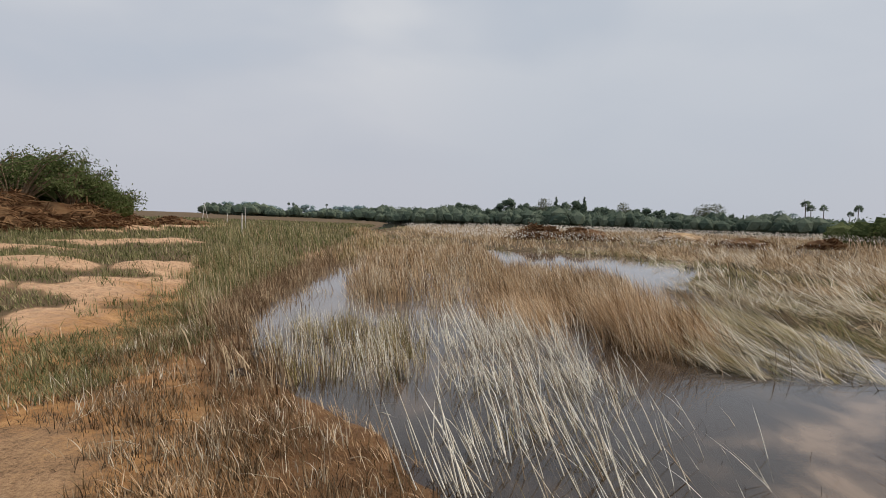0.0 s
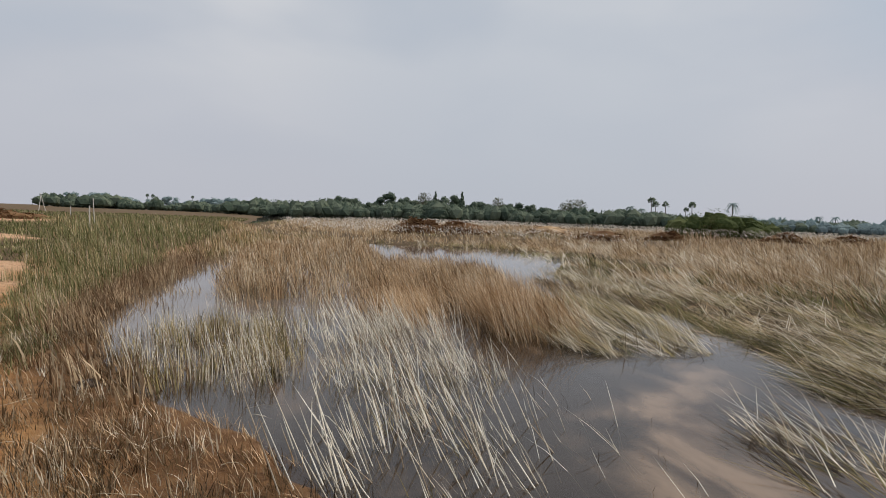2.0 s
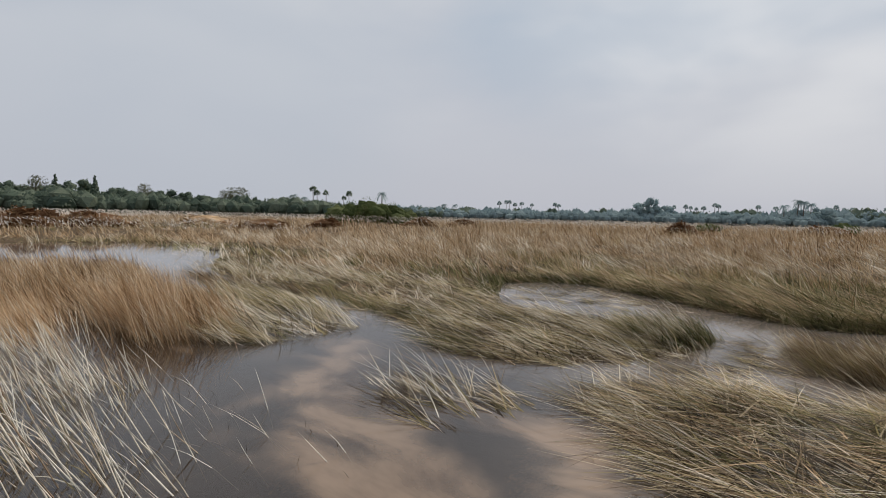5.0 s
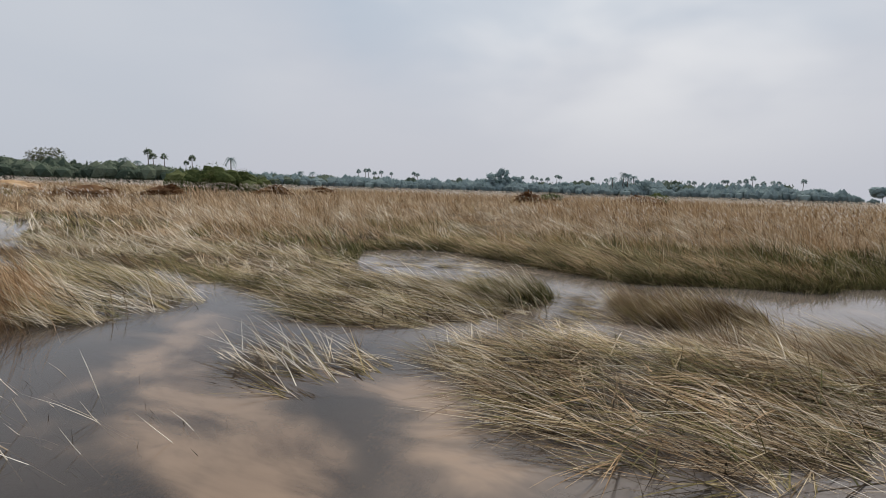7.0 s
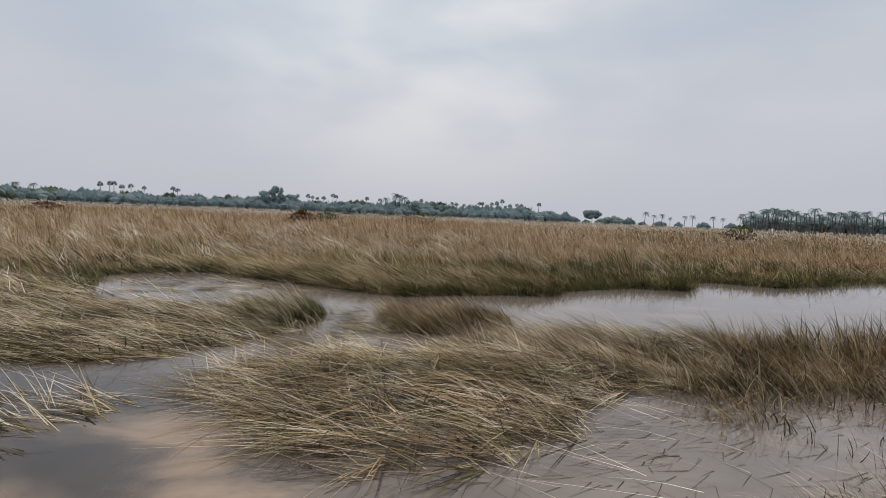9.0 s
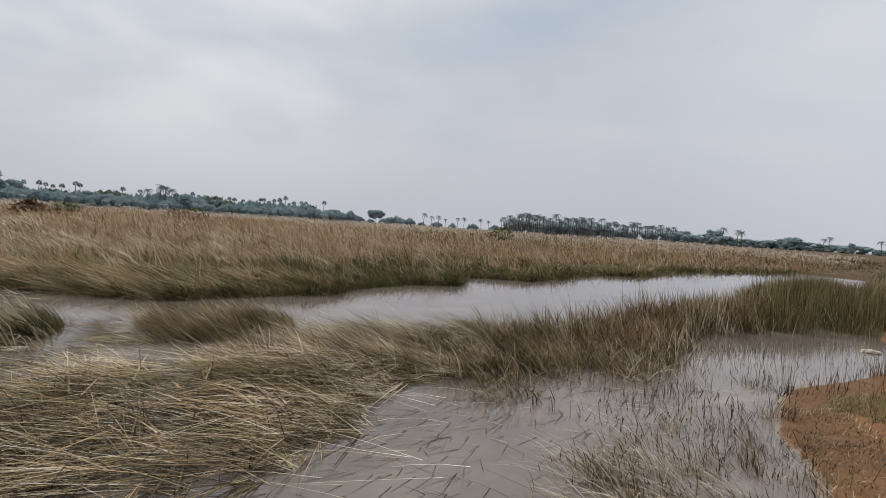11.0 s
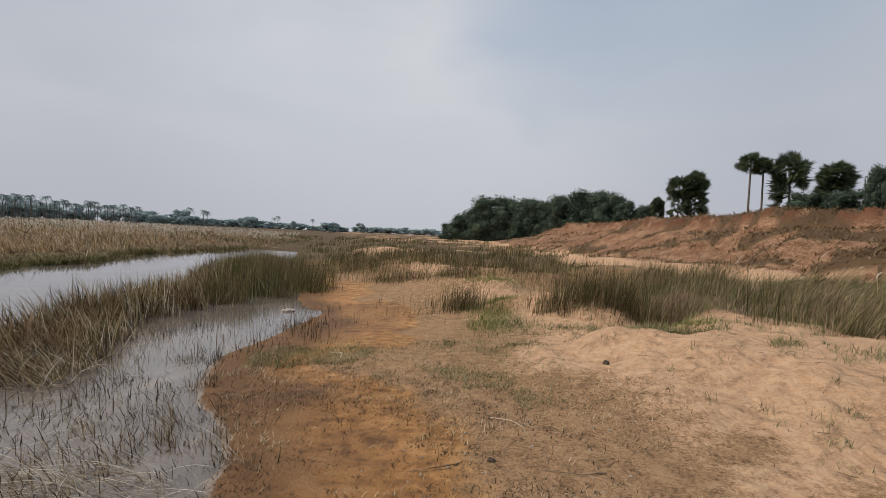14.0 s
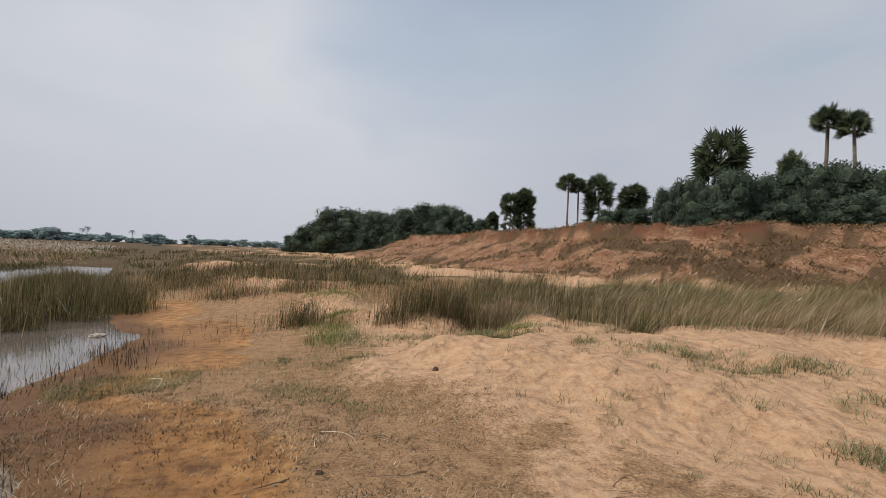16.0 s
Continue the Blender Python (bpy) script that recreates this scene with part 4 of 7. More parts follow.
# bent tufts rising from the mats
RISE_D = [(5.4, -0.2), (4.9, -1.6), (6.0, -2.4), (7.0, -2.4), (7.0, -1.2), (6.2, -0.2)]
for poly, hearts, per, tall, turn, mat, word in ((TUFT_E, 70, 40, 0.62, 1.7, STUBBLE, "brown reeds bent over in a wet tussock"), (TUFT_E, 50, 36, 0.6, 1.7, SCRUB, "dark brown reeds bent over in a wet tussock"), (TUFT_E, 45, 36, 0.62, 1.7, OLIVE, "olive reeds bent over in a wet tussock"),
                                                 ([(6.9, 2.4), (6.9, 1.75), (7.7, 1.6), (8.2, 1.85), (8.3, 2.4), (7.6, 2.6)], 46, 36, 0.6, 2.0, GREEN, "green reeds bent over at the end of a low spit"),
                                                 ([(6.9, 2.4), (6.9, 1.75), (7.7, 1.6), (8.2, 1.85), (8.3, 2.4), (7.6, 2.6)], 30, 30, 0.65, 2.0, STRAW, "straw reeds bent over at the end of a low spit"),
                                                 (RISE_D, 60, 30, 0.6, 1.6, RUSTREED, "rusty reeds bent over above a broad mat"), (RISE_D, 50, 26, 0.55, 1.6, SCRUB, "dark brown reeds rising from a broad mat"), (RISE_D, 70, 24, 0.6, 1.6, STRAW, "straw reeds rising from a broad mat")):
    q, which = tufts(poly, hearts, per, 0.10, 0.3, 1.5, 77, 0.5)
    m = len(q)
    blades("bent_reeds", q, RNG.uniform(0.35, 1.0, m) * tall, RNG.uniform(0.006, 0.011, m), around(m, 38, 14), around(m, 80, 20), turn + RNG.normal(0, 0.45, hearts)[which] + RNG.normal(0, 0.35, m), mat, word, "reeds")
# low blades in a dark tone, painting in the shade beneath mats and stands
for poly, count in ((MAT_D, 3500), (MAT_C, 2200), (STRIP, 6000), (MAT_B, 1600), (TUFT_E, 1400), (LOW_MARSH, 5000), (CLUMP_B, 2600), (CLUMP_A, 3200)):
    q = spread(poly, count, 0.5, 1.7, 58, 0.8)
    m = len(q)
    blades("dark_understorey", q, RNG.uniform(0.05, 0.2, m), 0.009 + 0.0005 * np.hypot(q[:, 0], q[:, 1]), around(m, 46, 22), around(m, 74, 22), around(m, FLOW + 0.3, 0.7), DARKSTUB, "dark low stubble painting in the shade under the reeds", "stubble", segs=2)

# the long strip of reeds between river and backwater
for hearts, mat, word in ((170, DARKREED, "dark reeds bent over along a narrow spit"), (180, OLIVE, "olive reeds along a narrow spit"), (360, STUBBLE, "grey brown reeds bent over along a narrow spit"), (90, STRAW, "bleached reeds bent over along a narrow spit"), (230, RUSTREED, "dry brown reeds bent over along a narrow spit")):
    p, which = tufts(STRIP, hearts, 22, 0.13, 0.7, 1.0, 76, 0.6)
    n = len(p)
    far = np.hypot(p[:, 0], p[:, 1])
    tall = RNG.uniform(0.5, 1.2, hearts)[which] * (0.75 + 0.25 * smooth(far, 5, 11))
    bend = 1 - 0.75 * smooth(far, 5.0, 10.5)
    blades("strip_reeds", p, RNG.uniform(0.25, 0.75, n) * tall, 0.0008 * far + 0.005, around(n, 10, 10) + 24 * bend, around(n, 30, 20) + 54 * bend, 1.9 + RNG.normal(0, 0.7, hearts)[which] + RNG.normal(0, 0.45, n), mat, word, "reeds")
# upright green clumps where the strip meets the bank
for cx, cy, size, count, tall in ((7.2, -10.2, 0.5, 260, 0.8), (7.7, -11.4, 0.7, 360, 1.1), (8.7, -12.8, 0.7, 360, 1.0), (7.2, -12.8, 0.6, 260, 0.75), (9.6, -14.0, 0.9, 380, 1.0), (10.6, -15.8, 1.0, 380, 1.0), (6.4, -12.6, 0.5, 160, 0.6), (8.2, -15.5, 1.2, 300, 0.8)):
    for mat, share, word in ((GREEN, 0.4, "upright green reed clump at the water"), (LIME, 0.4, "yellow green reeds in an upright clump"), (RUSTREED, 0.3, "brown reeds in an upright clump"), (DARKREED, 0.4, "dark reeds in an upright clump")):
        k = int(count * share)
        q = np.stack([around(k, cx, size * 0.5), around(k, cy, size * 0.5)], 1)
        blades("reed_clump", q, RNG.uniform(0.35, 1.0, k) * tall, 0.011, around(k, 6, 6), around(k, 14, 12), around(k, 2.2, 1.2), mat, word, "reeds")

# stalks broken by the current in the backwater: a dark leg flat on the surface, and a bleached end trailing downstream
KINKED = [(1.9, -0.7), (2.9, -0.5), (3.6, -1.2), (4.4, -1.9), (4.5, -2.6), (4.9, -3.4), (5.0, -4.4), (4.4, -5.2), (3.6, -4.9), (2.9, -3.9), (2.3, -3.0), (1.8, -2.2)]
p = spread(KINKED, 440, 0.5, 1.3, 78, 0.5)
n = len(p)
blades("drowned_stumps", p, RNG.uniform(0.08, 0.36, n), RNG.uniform(0.004, 0.007, n), 89, 91, around(n, 2.15, 0.26), DARKSTUB, "dark legs of kinked reeds lying on the backwater", "stubble", lift=np.maximum(0.0, -np.maximum(ground_z(p[:, 0], p[:, 1]), -0.12)) + 0.012)
pick = RNG.random(n) < 0.62
q, m = p[pick], int(pick.sum())
blades("trailing_stalks", q, RNG.uniform(0.12, 0.5, m), RNG.uniform(0.004, 0.007, m), around(m, 78, 6), around(m, 87, 6), around(m, 1.3, 0.26), STUBBLE, "bleached broken stalks trailing over the backwater", "reeds", lift=np.maximum(0.0, -np.maximum(ground_z(q[:, 0], q[:, 1]), -0.12)) + 0.012)
# stubble in the drowned shallows and along both shores
p = spread([(3.0, -3.4), (4.0, -2.6), (5.0, -3.4), (5.2, -4.6), (5.9, -6.2), (6.6, -7.6), (6.6, -9.4), (4.9, -9.6), (4.3, -7.2), (4.0, -5.9), (3.4, -5.0)], 1300, 0.85, 1.6, 78, 0.5)
n = len(p)
blades("drowned_stubble", p, RNG.uniform(0.06, 0.26, n), RNG.uniform(0.005, 0.010, n), around(n, 18, 14), around(n, 34, 22), around(n, 2.0, 0.9), DARKSTUB,
       "dark broken reed stubble poking out of shallow water", "stubble")
SHORE_REEDS = [(1.5, -1.7), (2.3, -1.6), (2.9, -2.5), (3.4, -3.6), (4.1, -4.8), (4.6, -6.2), (4.1, -6.0), (3.5, -5.1), (2.7, -4.3), (2.0, -3.6), (1.6, -2.7)]
for hearts, mat, tall, word in ((60, DARKSTUB, 0.2, "dark reed stubble fringing the wet shore"), (50, SCRUB, 0.22, "brown reed stubble fringing the wet shore"), (60, STUBBLE, 0.26, "pale reed stubble fringing the wet shore"), (22, STRAW, 0.3, "bleached bent stems fringing the wet shore")):
    p, which = tufts(SHORE_REEDS, hearts, 18, 0.09, 0.85, 1.5, 79, 0.5)
    n = len(p)
    blades("shore_stubble", p, RNG.uniform(0.3, 1.0, n) * tall, RNG.uniform(0.005, 0.009, n), around(n, 22, 15), around(n, 58, 28), 1.6 + RNG.normal(0, 0.8, hearts)[which] + RNG.normal(0, 0.5, n), mat, word, "stubble")
for mat, word in ((SCRUB, "brown stems standing along the puddle"), (RUSTREED, "rusty stems standing along the puddle"), (DARKSTUB, "dark stems standing in the puddle")):
    p, which = tufts([(3.8, -5.8), (4.6, -6.2), (4.9, -8.2), (5.4, -10.0), (4.6, -9.8), (3.6, -8.6), (3.3, -6.8)], 30, 9, 0.2, 0.7, 1.2, 113, 0.8)
    n = len(p)
    blades("puddle_stems", p, RNG.uniform(0.05, 0.24, n), RNG.uniform(0.006, 0.010, n), around(n, 10, 9), around(n, 20, 16), around(n, 2.0, 1.2), mat, word, "stubble")
p, which = tufts([(1.7, -1.9), (2.6, -2.2), (3.0, -3.0), (2.5, -3.6), (1.9, -3.0)], 36, 14, 0.10, 0.3, 1.5, 111, 0.4)
n = len(p)
blades("shore_stalks", p, RNG.uniform(0.3, 0.75, n), RNG.uniform(0.005, 0.008, n), around(n, 50, 16), around(n, 92, 16), around(n, 1.2, 0.4), STRAW, "long bleached stems bowed over the shore stubble", "reeds", segs=5)
p = spread([(1.2, 2.4), (2.4, 2.2), (3.0, 3.2), (2.4, 5.6), (2.0, 7.4), (1.5, 6.0), (1.8, 3.8)], 160, 0.7, 1.7, 80)
n = len(p)
blades("drowned_stubble", p, RNG.uniform(0.05, 0.3, n), 0.006, around(n, 30, 18), around(n, 45, 25), around(n, math.pi, 0.7), DARKSTUB,
       "scattered dark reed stubble in open muddy water", "stubble")

# muddy near bank on the upstream side
NEAR_MUD = [(-0.05, 2.7), (-0.7, 3.9), (-1.6, 5.0), (-2.4, 6.6), (-3.2, 7.6), (-3.6, 6.0), (-3.2, 4.4), (-2.4, 3.2), (-1.6, 2.0), (-0.6, 1.9), (0.3, 2.3)]
p = spread(NEAR_MUD, 4200, 0.95, 1.7, 81, 1.5)
n = len(p)
blades("mud_stubble", p, RNG.uniform(0.03, 0.17, n), RNG.uniform(0.005, 0.008, n), around(n, 20, 16), around(n, 45, 30), around(n, math.pi, 1.4), SCRUB,
       "short brown grass stubble on wet mud", "stubble", segs=2)
p = spread(NEAR_MUD, 2000, 0.95, 1.7, 81, 1.5)
n = len(p)
blades("rusty_stubble", p, RNG.uniform(0.03, 0.11, n), 0.006, around(n, 20, 18), around(n, 45, 30), around(n, math.pi, 1.4), RUSTREED,
       "rusty dead grass on wet mud", "stubble")

for hearts, mat, tall, word in ((110, DARKSTUB, 0.11, "dark wet stubble tufts on rusty mud"), (70, RUSTREED, 0.15, "rusty grass tufts on rusty mud"), (90, STUBBLE, 0.2, "grey grass stems on rusty mud"), (46, STRAW, 0.22, "bleached grass stems on rusty mud")):
    p, which = tufts(NEAR_MUD, hearts, 18, 0.08, 0.6, 1.5, 82, 1.2)
    n = len(p)
    blades("mud_tufts", p, RNG.uniform(0.3, 1.0, n) * tall, RNG.uniform(0.004, 0.007, n), around(n, 18, 14), around(n, 42, 26), around(n, 2.6, 1.0), mat, word, "stubble")
p, which = tufts([(-2.2, 3.4), (-1.1, 4.3), (-0.3, 3.8), (0.1, 2.9), (-0.6, 2.2), (-1.8, 2.4)], 60, 20, 0.08, 0.7, 1.6, 85, 0.8)
n = len(p)
blades("dry_mud_grass", p, RNG.uniform(0.05, 0.2, n), 0.006, around(n, 25, 16), around(n, 55, 25), around(n, math.pi, 0.9), OCHRE, "dry ochre grass tufts on rusty mud", "grass")
k = RNG.random(9000) ** 0.8
along = 4.2 + 24 * k
line = np.array([q for q in SHORE if 2.5 < q[1] < 45][::-1])
p = np.stack([np.interp(along, line[:, 1], line[:, 0]) + RNG.normal(0.05, 0.35, 9000) * (0.8 + 0.04 * along), along], 1)
p = p[fbm(p[:, 0], p[:, 1], 1.1, 87) > 0.42]
n = len(p)
blades("shore_fringe", p, RNG.uniform(0.12, 0.42, n), 0.0007 * along[:n] + 0.004, around(n, 14, 12), around(n, 32, 20), around(n, math.pi, 0.8), RUSTREED,
       "rusty brown reeds fringing the shallow shore", "reeds")

# left bank: belt of grass by the water, turf and dunes behind
BELT_NW = [(-2.0, 6.0), (-2.5, 8.0), (-2.9, 11.0), (-3.3, 15.0), (-3.9, 20.5), (-4.8, 30), (-9, 50), (-24, 52), (-14.5, 30.7), (-8.2, 17.0), (-5.0, 10.2), (-3.6, 7.0), (-2.8, 5.4)]
p = spread(BELT_NW, 7000, 0.5, 0.5, 83, 5.0)
p = np.concatenate([p, spread([q for q in BELT_NW if q[1] < 18], 11000, 0.6, 0.9, 83, 1.8)])
n = len(p)
far = np.hypot(p[:, 0], p[:, 1])
wet = smooth(-shore_side(p[:, 0], p[:, 1]), -1.0, 0.3) + RNG.normal(0, 0.12, n) > 0.5
dry = RNG.random(n) < 0.25
tallness = (0.5 + 0.9 * fbm(p[:, 0], p[:, 1], 0.6, 88)) * np.where(wet, 0.75, 1.0) * (0.55 + 0.5 * smooth(far, 6, 11)) * (0.45 + 0.55 * smooth(signed(BELT_NW, p[:, 0], p[:, 1]), -0.3, 1.5 + 0.04 * far))
for pick, mat, word in ((wet, RUSTREED, "rusty brown reeds fringing the water"), (~wet & ~dry, BANKGREEN, "green grass belt on the bank"), (~wet & dry, TAN, "straw grass through the green bank belt")):
    q = p[pick]
    m = len(q)
    blades("bank_grass", q, RNG.uniform(0.3, 0.8, m) * tallness[pick], 0.0006 * far[pick] + 0.003, around(m, 9, 8), around(m, 24, 15), around(m, LEAN, 0.9), mat, word)
p = wedge(60000, -48, -7, 5, 120)
p = p[(shore_side(p[:, 0], p[:, 1]) > 1.4) & (dunes_upstream(p[:, 0], p[:, 1]) + RNG.normal(0, 0.07, len(p)) + 0.7 * (fbm(p[:, 0], p[:, 1], 1.3, 15) - 0.5) < 0.47)]
n = len(p)
far = np.hypot(p[:, 0], p[:, 1])
blades("bank_turf", p, RNG.uniform(0.05, 0.2, n) * np.clip(far / 14, 0.8, 2.4), 0.0008 * far + 0.003, around(n, 15, 15), around(n, 45, 25), around(n, WIND, 1.4), BANKGREEN,
       "patchy green grass between sand patches", "grass", segs=2)
p, which = tufts([(-4.0, 5.6), (-5.4, 9.6), (-8.0, 15.0), (-13, 24), (-20, 24), (-14, 12), (-9, 6.5), (-6, 5.0)], 240, 30, 0.14, 0.5, 0.5, 114, 1.0)
n = len(p)
blades("dune_tufts", p, RNG.uniform(0.06, 0.24, n), RNG.uniform(0.007, 0.013, n), around(n, 22, 16), around(n, 50, 25), around(n, WIND, 1.6), BANKGREEN, "green grass tufts on sand humps", "grass", segs=2)
p = spread([(-3.9, 3.6), (-2.8, 4.4), (-2.9, 6.4), (-3.8, 8.4), (-4.6, 9.2), (-4.4, 6.6), (-4.3, 4.8)], 9000, 0.5, 1.1, 84)
n = len(p)
blades("grey_turf", p, RNG.uniform(0.05, 0.15, n), 0.006, around(n, 25, 18), around(n, 60, 30), around(n, WIND, 1.6), TURF,
       "dusty grey green creeping grass on sand", "grass")

# sodden stems drifted together between the mats
for count, mat, word in ((900, DARKSTUB, "dark sodden stems drifted together on shallow water"), (420, RUSTREED, "brown sodden stems drifted together on shallow water")):
    p = spread([(4.3, 3.9), (4.7, 3.0), (5.2, 2.3), (5.6, 1.7), (6.4, 1.4), (7.0, 1.2), (7.0, 1.7), (5.9, 2.2), (5.0, 2.9), (4.7, 3.8)], count, 0.9, 0.7, 131, 0.8)
    n = len(p)
    blades("drift_litter", p, RNG.uniform(0.06, 0.3, n), 0.007, around(n, 72, 14), around(n, 88, 10), around(n, 1.8, 0.8), mat, word, "litter", lift=0.012)

# the wide marsh across the water
for count, r0, r1, segs, thick in ((165000, 6.5, 32, 3, 0.0008), (80000, 28, 120, 2, 0.0008)):
    heart = wedge(count // 22, -20, 152, r0, r1)
    size = 0.10 + 0.010 * np.hypot(heart[:, 0], heart[:, 1])
    p = np.repeat(heart, 22, 0) + RNG.normal(0, 1, (len(heart) * 22, 2)) * np.repeat(size, 22)[:, None]
    vigour = np.repeat(RNG.uniform(0.4, 1.45, len(heart)), 22)
    own = np.repeat(RNG.normal(0, 0.10, len(heart)), 22)
    swing = np.repeat(RNG.normal(0, 0.8, len(heart)), 22)
    edge = signed(MARSH, p[:, 0], p[:, 1]) + 0.9 * (fbm(p[:, 0], p[:, 1], 0.9, 90) - 0.5)
    keep = (edge > -0.15) & (signed(LOW_MARSH, p[:, 0], p[:, 1]) + 1.2 * (fbm(p[:, 0], p[:, 1], 0.8, 85) - 0.5) < 0.1)
    p, edge, vigour, own, swing = p[keep], edge[keep], vigour[keep], own[keep], swing[keep]
    n = len(p)
    far = np.hypot(p[:, 0], p[:, 1])
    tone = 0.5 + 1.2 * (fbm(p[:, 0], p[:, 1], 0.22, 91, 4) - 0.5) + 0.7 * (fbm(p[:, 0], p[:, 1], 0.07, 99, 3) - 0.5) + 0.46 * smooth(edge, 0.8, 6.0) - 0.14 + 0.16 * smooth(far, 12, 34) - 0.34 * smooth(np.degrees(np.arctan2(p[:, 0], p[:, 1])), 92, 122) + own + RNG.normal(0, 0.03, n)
    rise = 0.25 + 0.22 * smooth(edge, 0.3, 5) + 0.24 * smooth(far, 14, 32) + 0.6 * (fbm(p[:, 0], p[:, 1], 0.28, 93) - 0.5) + 0.6 * (fbm(p[:, 0], p[:, 1], 0.09, 97, 3) - 0.5)
    flatten = 1 - smooth(edge + 5 * (fbm(p[:, 0], p[:, 1], 0.3, 92) - 0.5), 1.0, 6.5)
    lay = 42 * flatten + 125 * (fbm(p[:, 0], p[:, 1], 0.32, 94) - 0.5)
    rise = rise + 0.3 * flatten
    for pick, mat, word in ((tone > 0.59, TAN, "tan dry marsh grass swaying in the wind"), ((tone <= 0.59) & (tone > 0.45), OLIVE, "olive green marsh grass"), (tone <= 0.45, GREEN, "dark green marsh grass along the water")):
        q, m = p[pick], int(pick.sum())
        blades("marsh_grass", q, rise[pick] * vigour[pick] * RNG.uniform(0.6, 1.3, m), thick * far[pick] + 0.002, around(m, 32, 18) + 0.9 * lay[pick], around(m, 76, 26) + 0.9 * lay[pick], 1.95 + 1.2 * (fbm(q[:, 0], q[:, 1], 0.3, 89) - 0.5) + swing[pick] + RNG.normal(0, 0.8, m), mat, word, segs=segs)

for mat, hearts, word in ((GREEN, 120, "dark green tufts along the marsh edge"), (DARKSTUB, 110, "dark wet tufts along the marsh edge"), (LIME, 60, "yellow green tufts along the marsh edge")):
    p, which = tufts([(9, 27), (9.0, 15), (9.6, 11.0), (10.4, 8.0), (11, 7.5), (12.6, 6.4), (10.6, 1.2), (11.8, -2.6), (15.0, -7.6), (18, -13), (22, -17), (24, -10), (16, 0), (16, 9), (12, 16), (13, 25)], hearts, 36, 0.2, 0.4, 0.5, 105, 0.8)
    n = len(p)
    far = np.hypot(p[:, 0], p[:, 1])
    blades("edge_tufts", p, RNG.uniform(0.15, 0.5, n), 0.0009 * far + 0.003, around(n, 30, 14), around(n, 66, 20), 1.95 + RNG.normal(0, 0.6, hearts)[which] + RNG.normal(0, 0.4, n), mat, word, "grass")
# dark green fringe hanging over the river's edge
RIM = [q for q in MARSH if -35 < q[1] < 7.4 and q[0] > 9.0]
for mat, hearts, word in ((GREEN, 330, "dark green grass hanging over the river edge"), (DARKREED, 200, "dark reeds hanging over the river edge"), (BANKGREEN, 90, "green grass hanging over the river edge")):
    k = RNG.uniform(0, len(RIM) - 1.001, hearts)
    a, t = k.astype(int), (k % 1)[:, None]
    rim = np.array(RIM)
    heart = rim[a] * (1 - t) + rim[a + 1] * t
    p = np.repeat(heart, 34, 0) + RNG.normal(0, 1, (hearts * 34, 2)) * (0.16 + 0.010 * np.hypot(heart[:, 0], heart[:, 1])).repeat(34)[:, None]
    p = p[signed(MARSH, p[:, 0], p[:, 1]) > -0.1]
    n = len(p)
    far = np.hypot(p[:, 0], p[:, 1])
    blades("river_fringe", p, RNG.uniform(0.12, 0.45, n), 0.0009 * far + 0.003, around(n, 36, 16), around(n, 84, 22), around(n, 2.2, 0.9), mat, word, "grass")
# pale fallen stalks and single tall stems over the near marsh
p, which = tufts([(4.0, 29), (10, 27), (8, 16.4), (6.6, 12), (6.8, 8.6), (7.6, 5.8), (12.4, 5.6), (10.6, 1.2), (11.6, -2.6), (14.7, -7.6), (17, -13), (24, -12), (30, 4), (28, 18), (16, 30)], 420, 16, 0.16, 0.8, 0.35, 101, 0.8)
n = len(p)
far = np.hypot(p[:, 0], p[:, 1])
blades("fallen_stalks", p, RNG.uniform(0.5, 1.2, n), 0.0007 * far + 0.003, around(n, 66, 12), around(n, 84, 12), 1.8 + RNG.normal(0, 0.4, 420)[which] + RNG.normal(0, 0.25, n), STRAW, "pale stalks fallen over in the marsh grass", "grass", lift=RNG.uniform(0.05, 0.35, n))
q = np.repeat(wedge(900, 4, 150, 9, 45), 5, 0)
q = q + RNG.normal(0, 1, q.shape) * (0.1 + 0.01 * np.hypot(q[:, 0], q[:, 1]))[:, None]
q = q[(signed(MARSH, q[:, 0], q[:, 1]) > 0.4) & (signed(LOW_MARSH, q[:, 0], q[:, 1]) < 0)]
m = len(q)
far = np.hypot(q[:, 0], q[:, 1])
blades("stout_stems", q, RNG.uniform(0.3, 0.85, m), 0.0011 * far + 0.003, around(m, 26, 16), around(m, 50, 20), around(m, 1.95, 0.7), TAN, "pale stems standing out of the marsh grass", "grass", taper=(1.0, 0.9, 0.6))
p = spread([(6.8, 12), (7.6, 6.2), (11.5, 6.6), (11.0, 1.6), (12.0, -2.6), (15.2, -7.6), (20, -10), (22, 4), (16, 16), (9, 20)], 260, 0.4, 0.5, 102, 0.8)
n = len(p)
blades("tall_stems", p, RNG.uniform(0.7, 1.25, n), 0.009, around(n, 10, 9), around(n, 26, 16), around(n, LEAN, 0.5), STRAW, "single tall pale stems above the marsh grass", "grass", taper=(0.8, 0.6, 0.45))

# white seed plumes over the far grass, blown over
p = np.repeat(wedge(9000, -6, 150, 20, 95), 6, 0)
p = p + RNG.normal(0, 1, p.shape) * (0.1 + 0.012 * np.hypot(p[:, 0], p[:, 1]))[:, None]
far, bear = np.hypot(p[:, 0], p[:, 1]), np.degrees(np.arctan2(p[:, 0], p[:, 1]))
band = fbm(p[:, 0], p[:, 1], 0.07, 95, 4) + 0.2 * smooth(far, 20, 60) - 0.05 * smooth(bear, 85, 120)
p = p[(signed(MARSH, p[:, 0], p[:, 1]) > 4) & (band + RNG.normal(0, 0.04, len(p)) > 0.585)]
n = len(p)
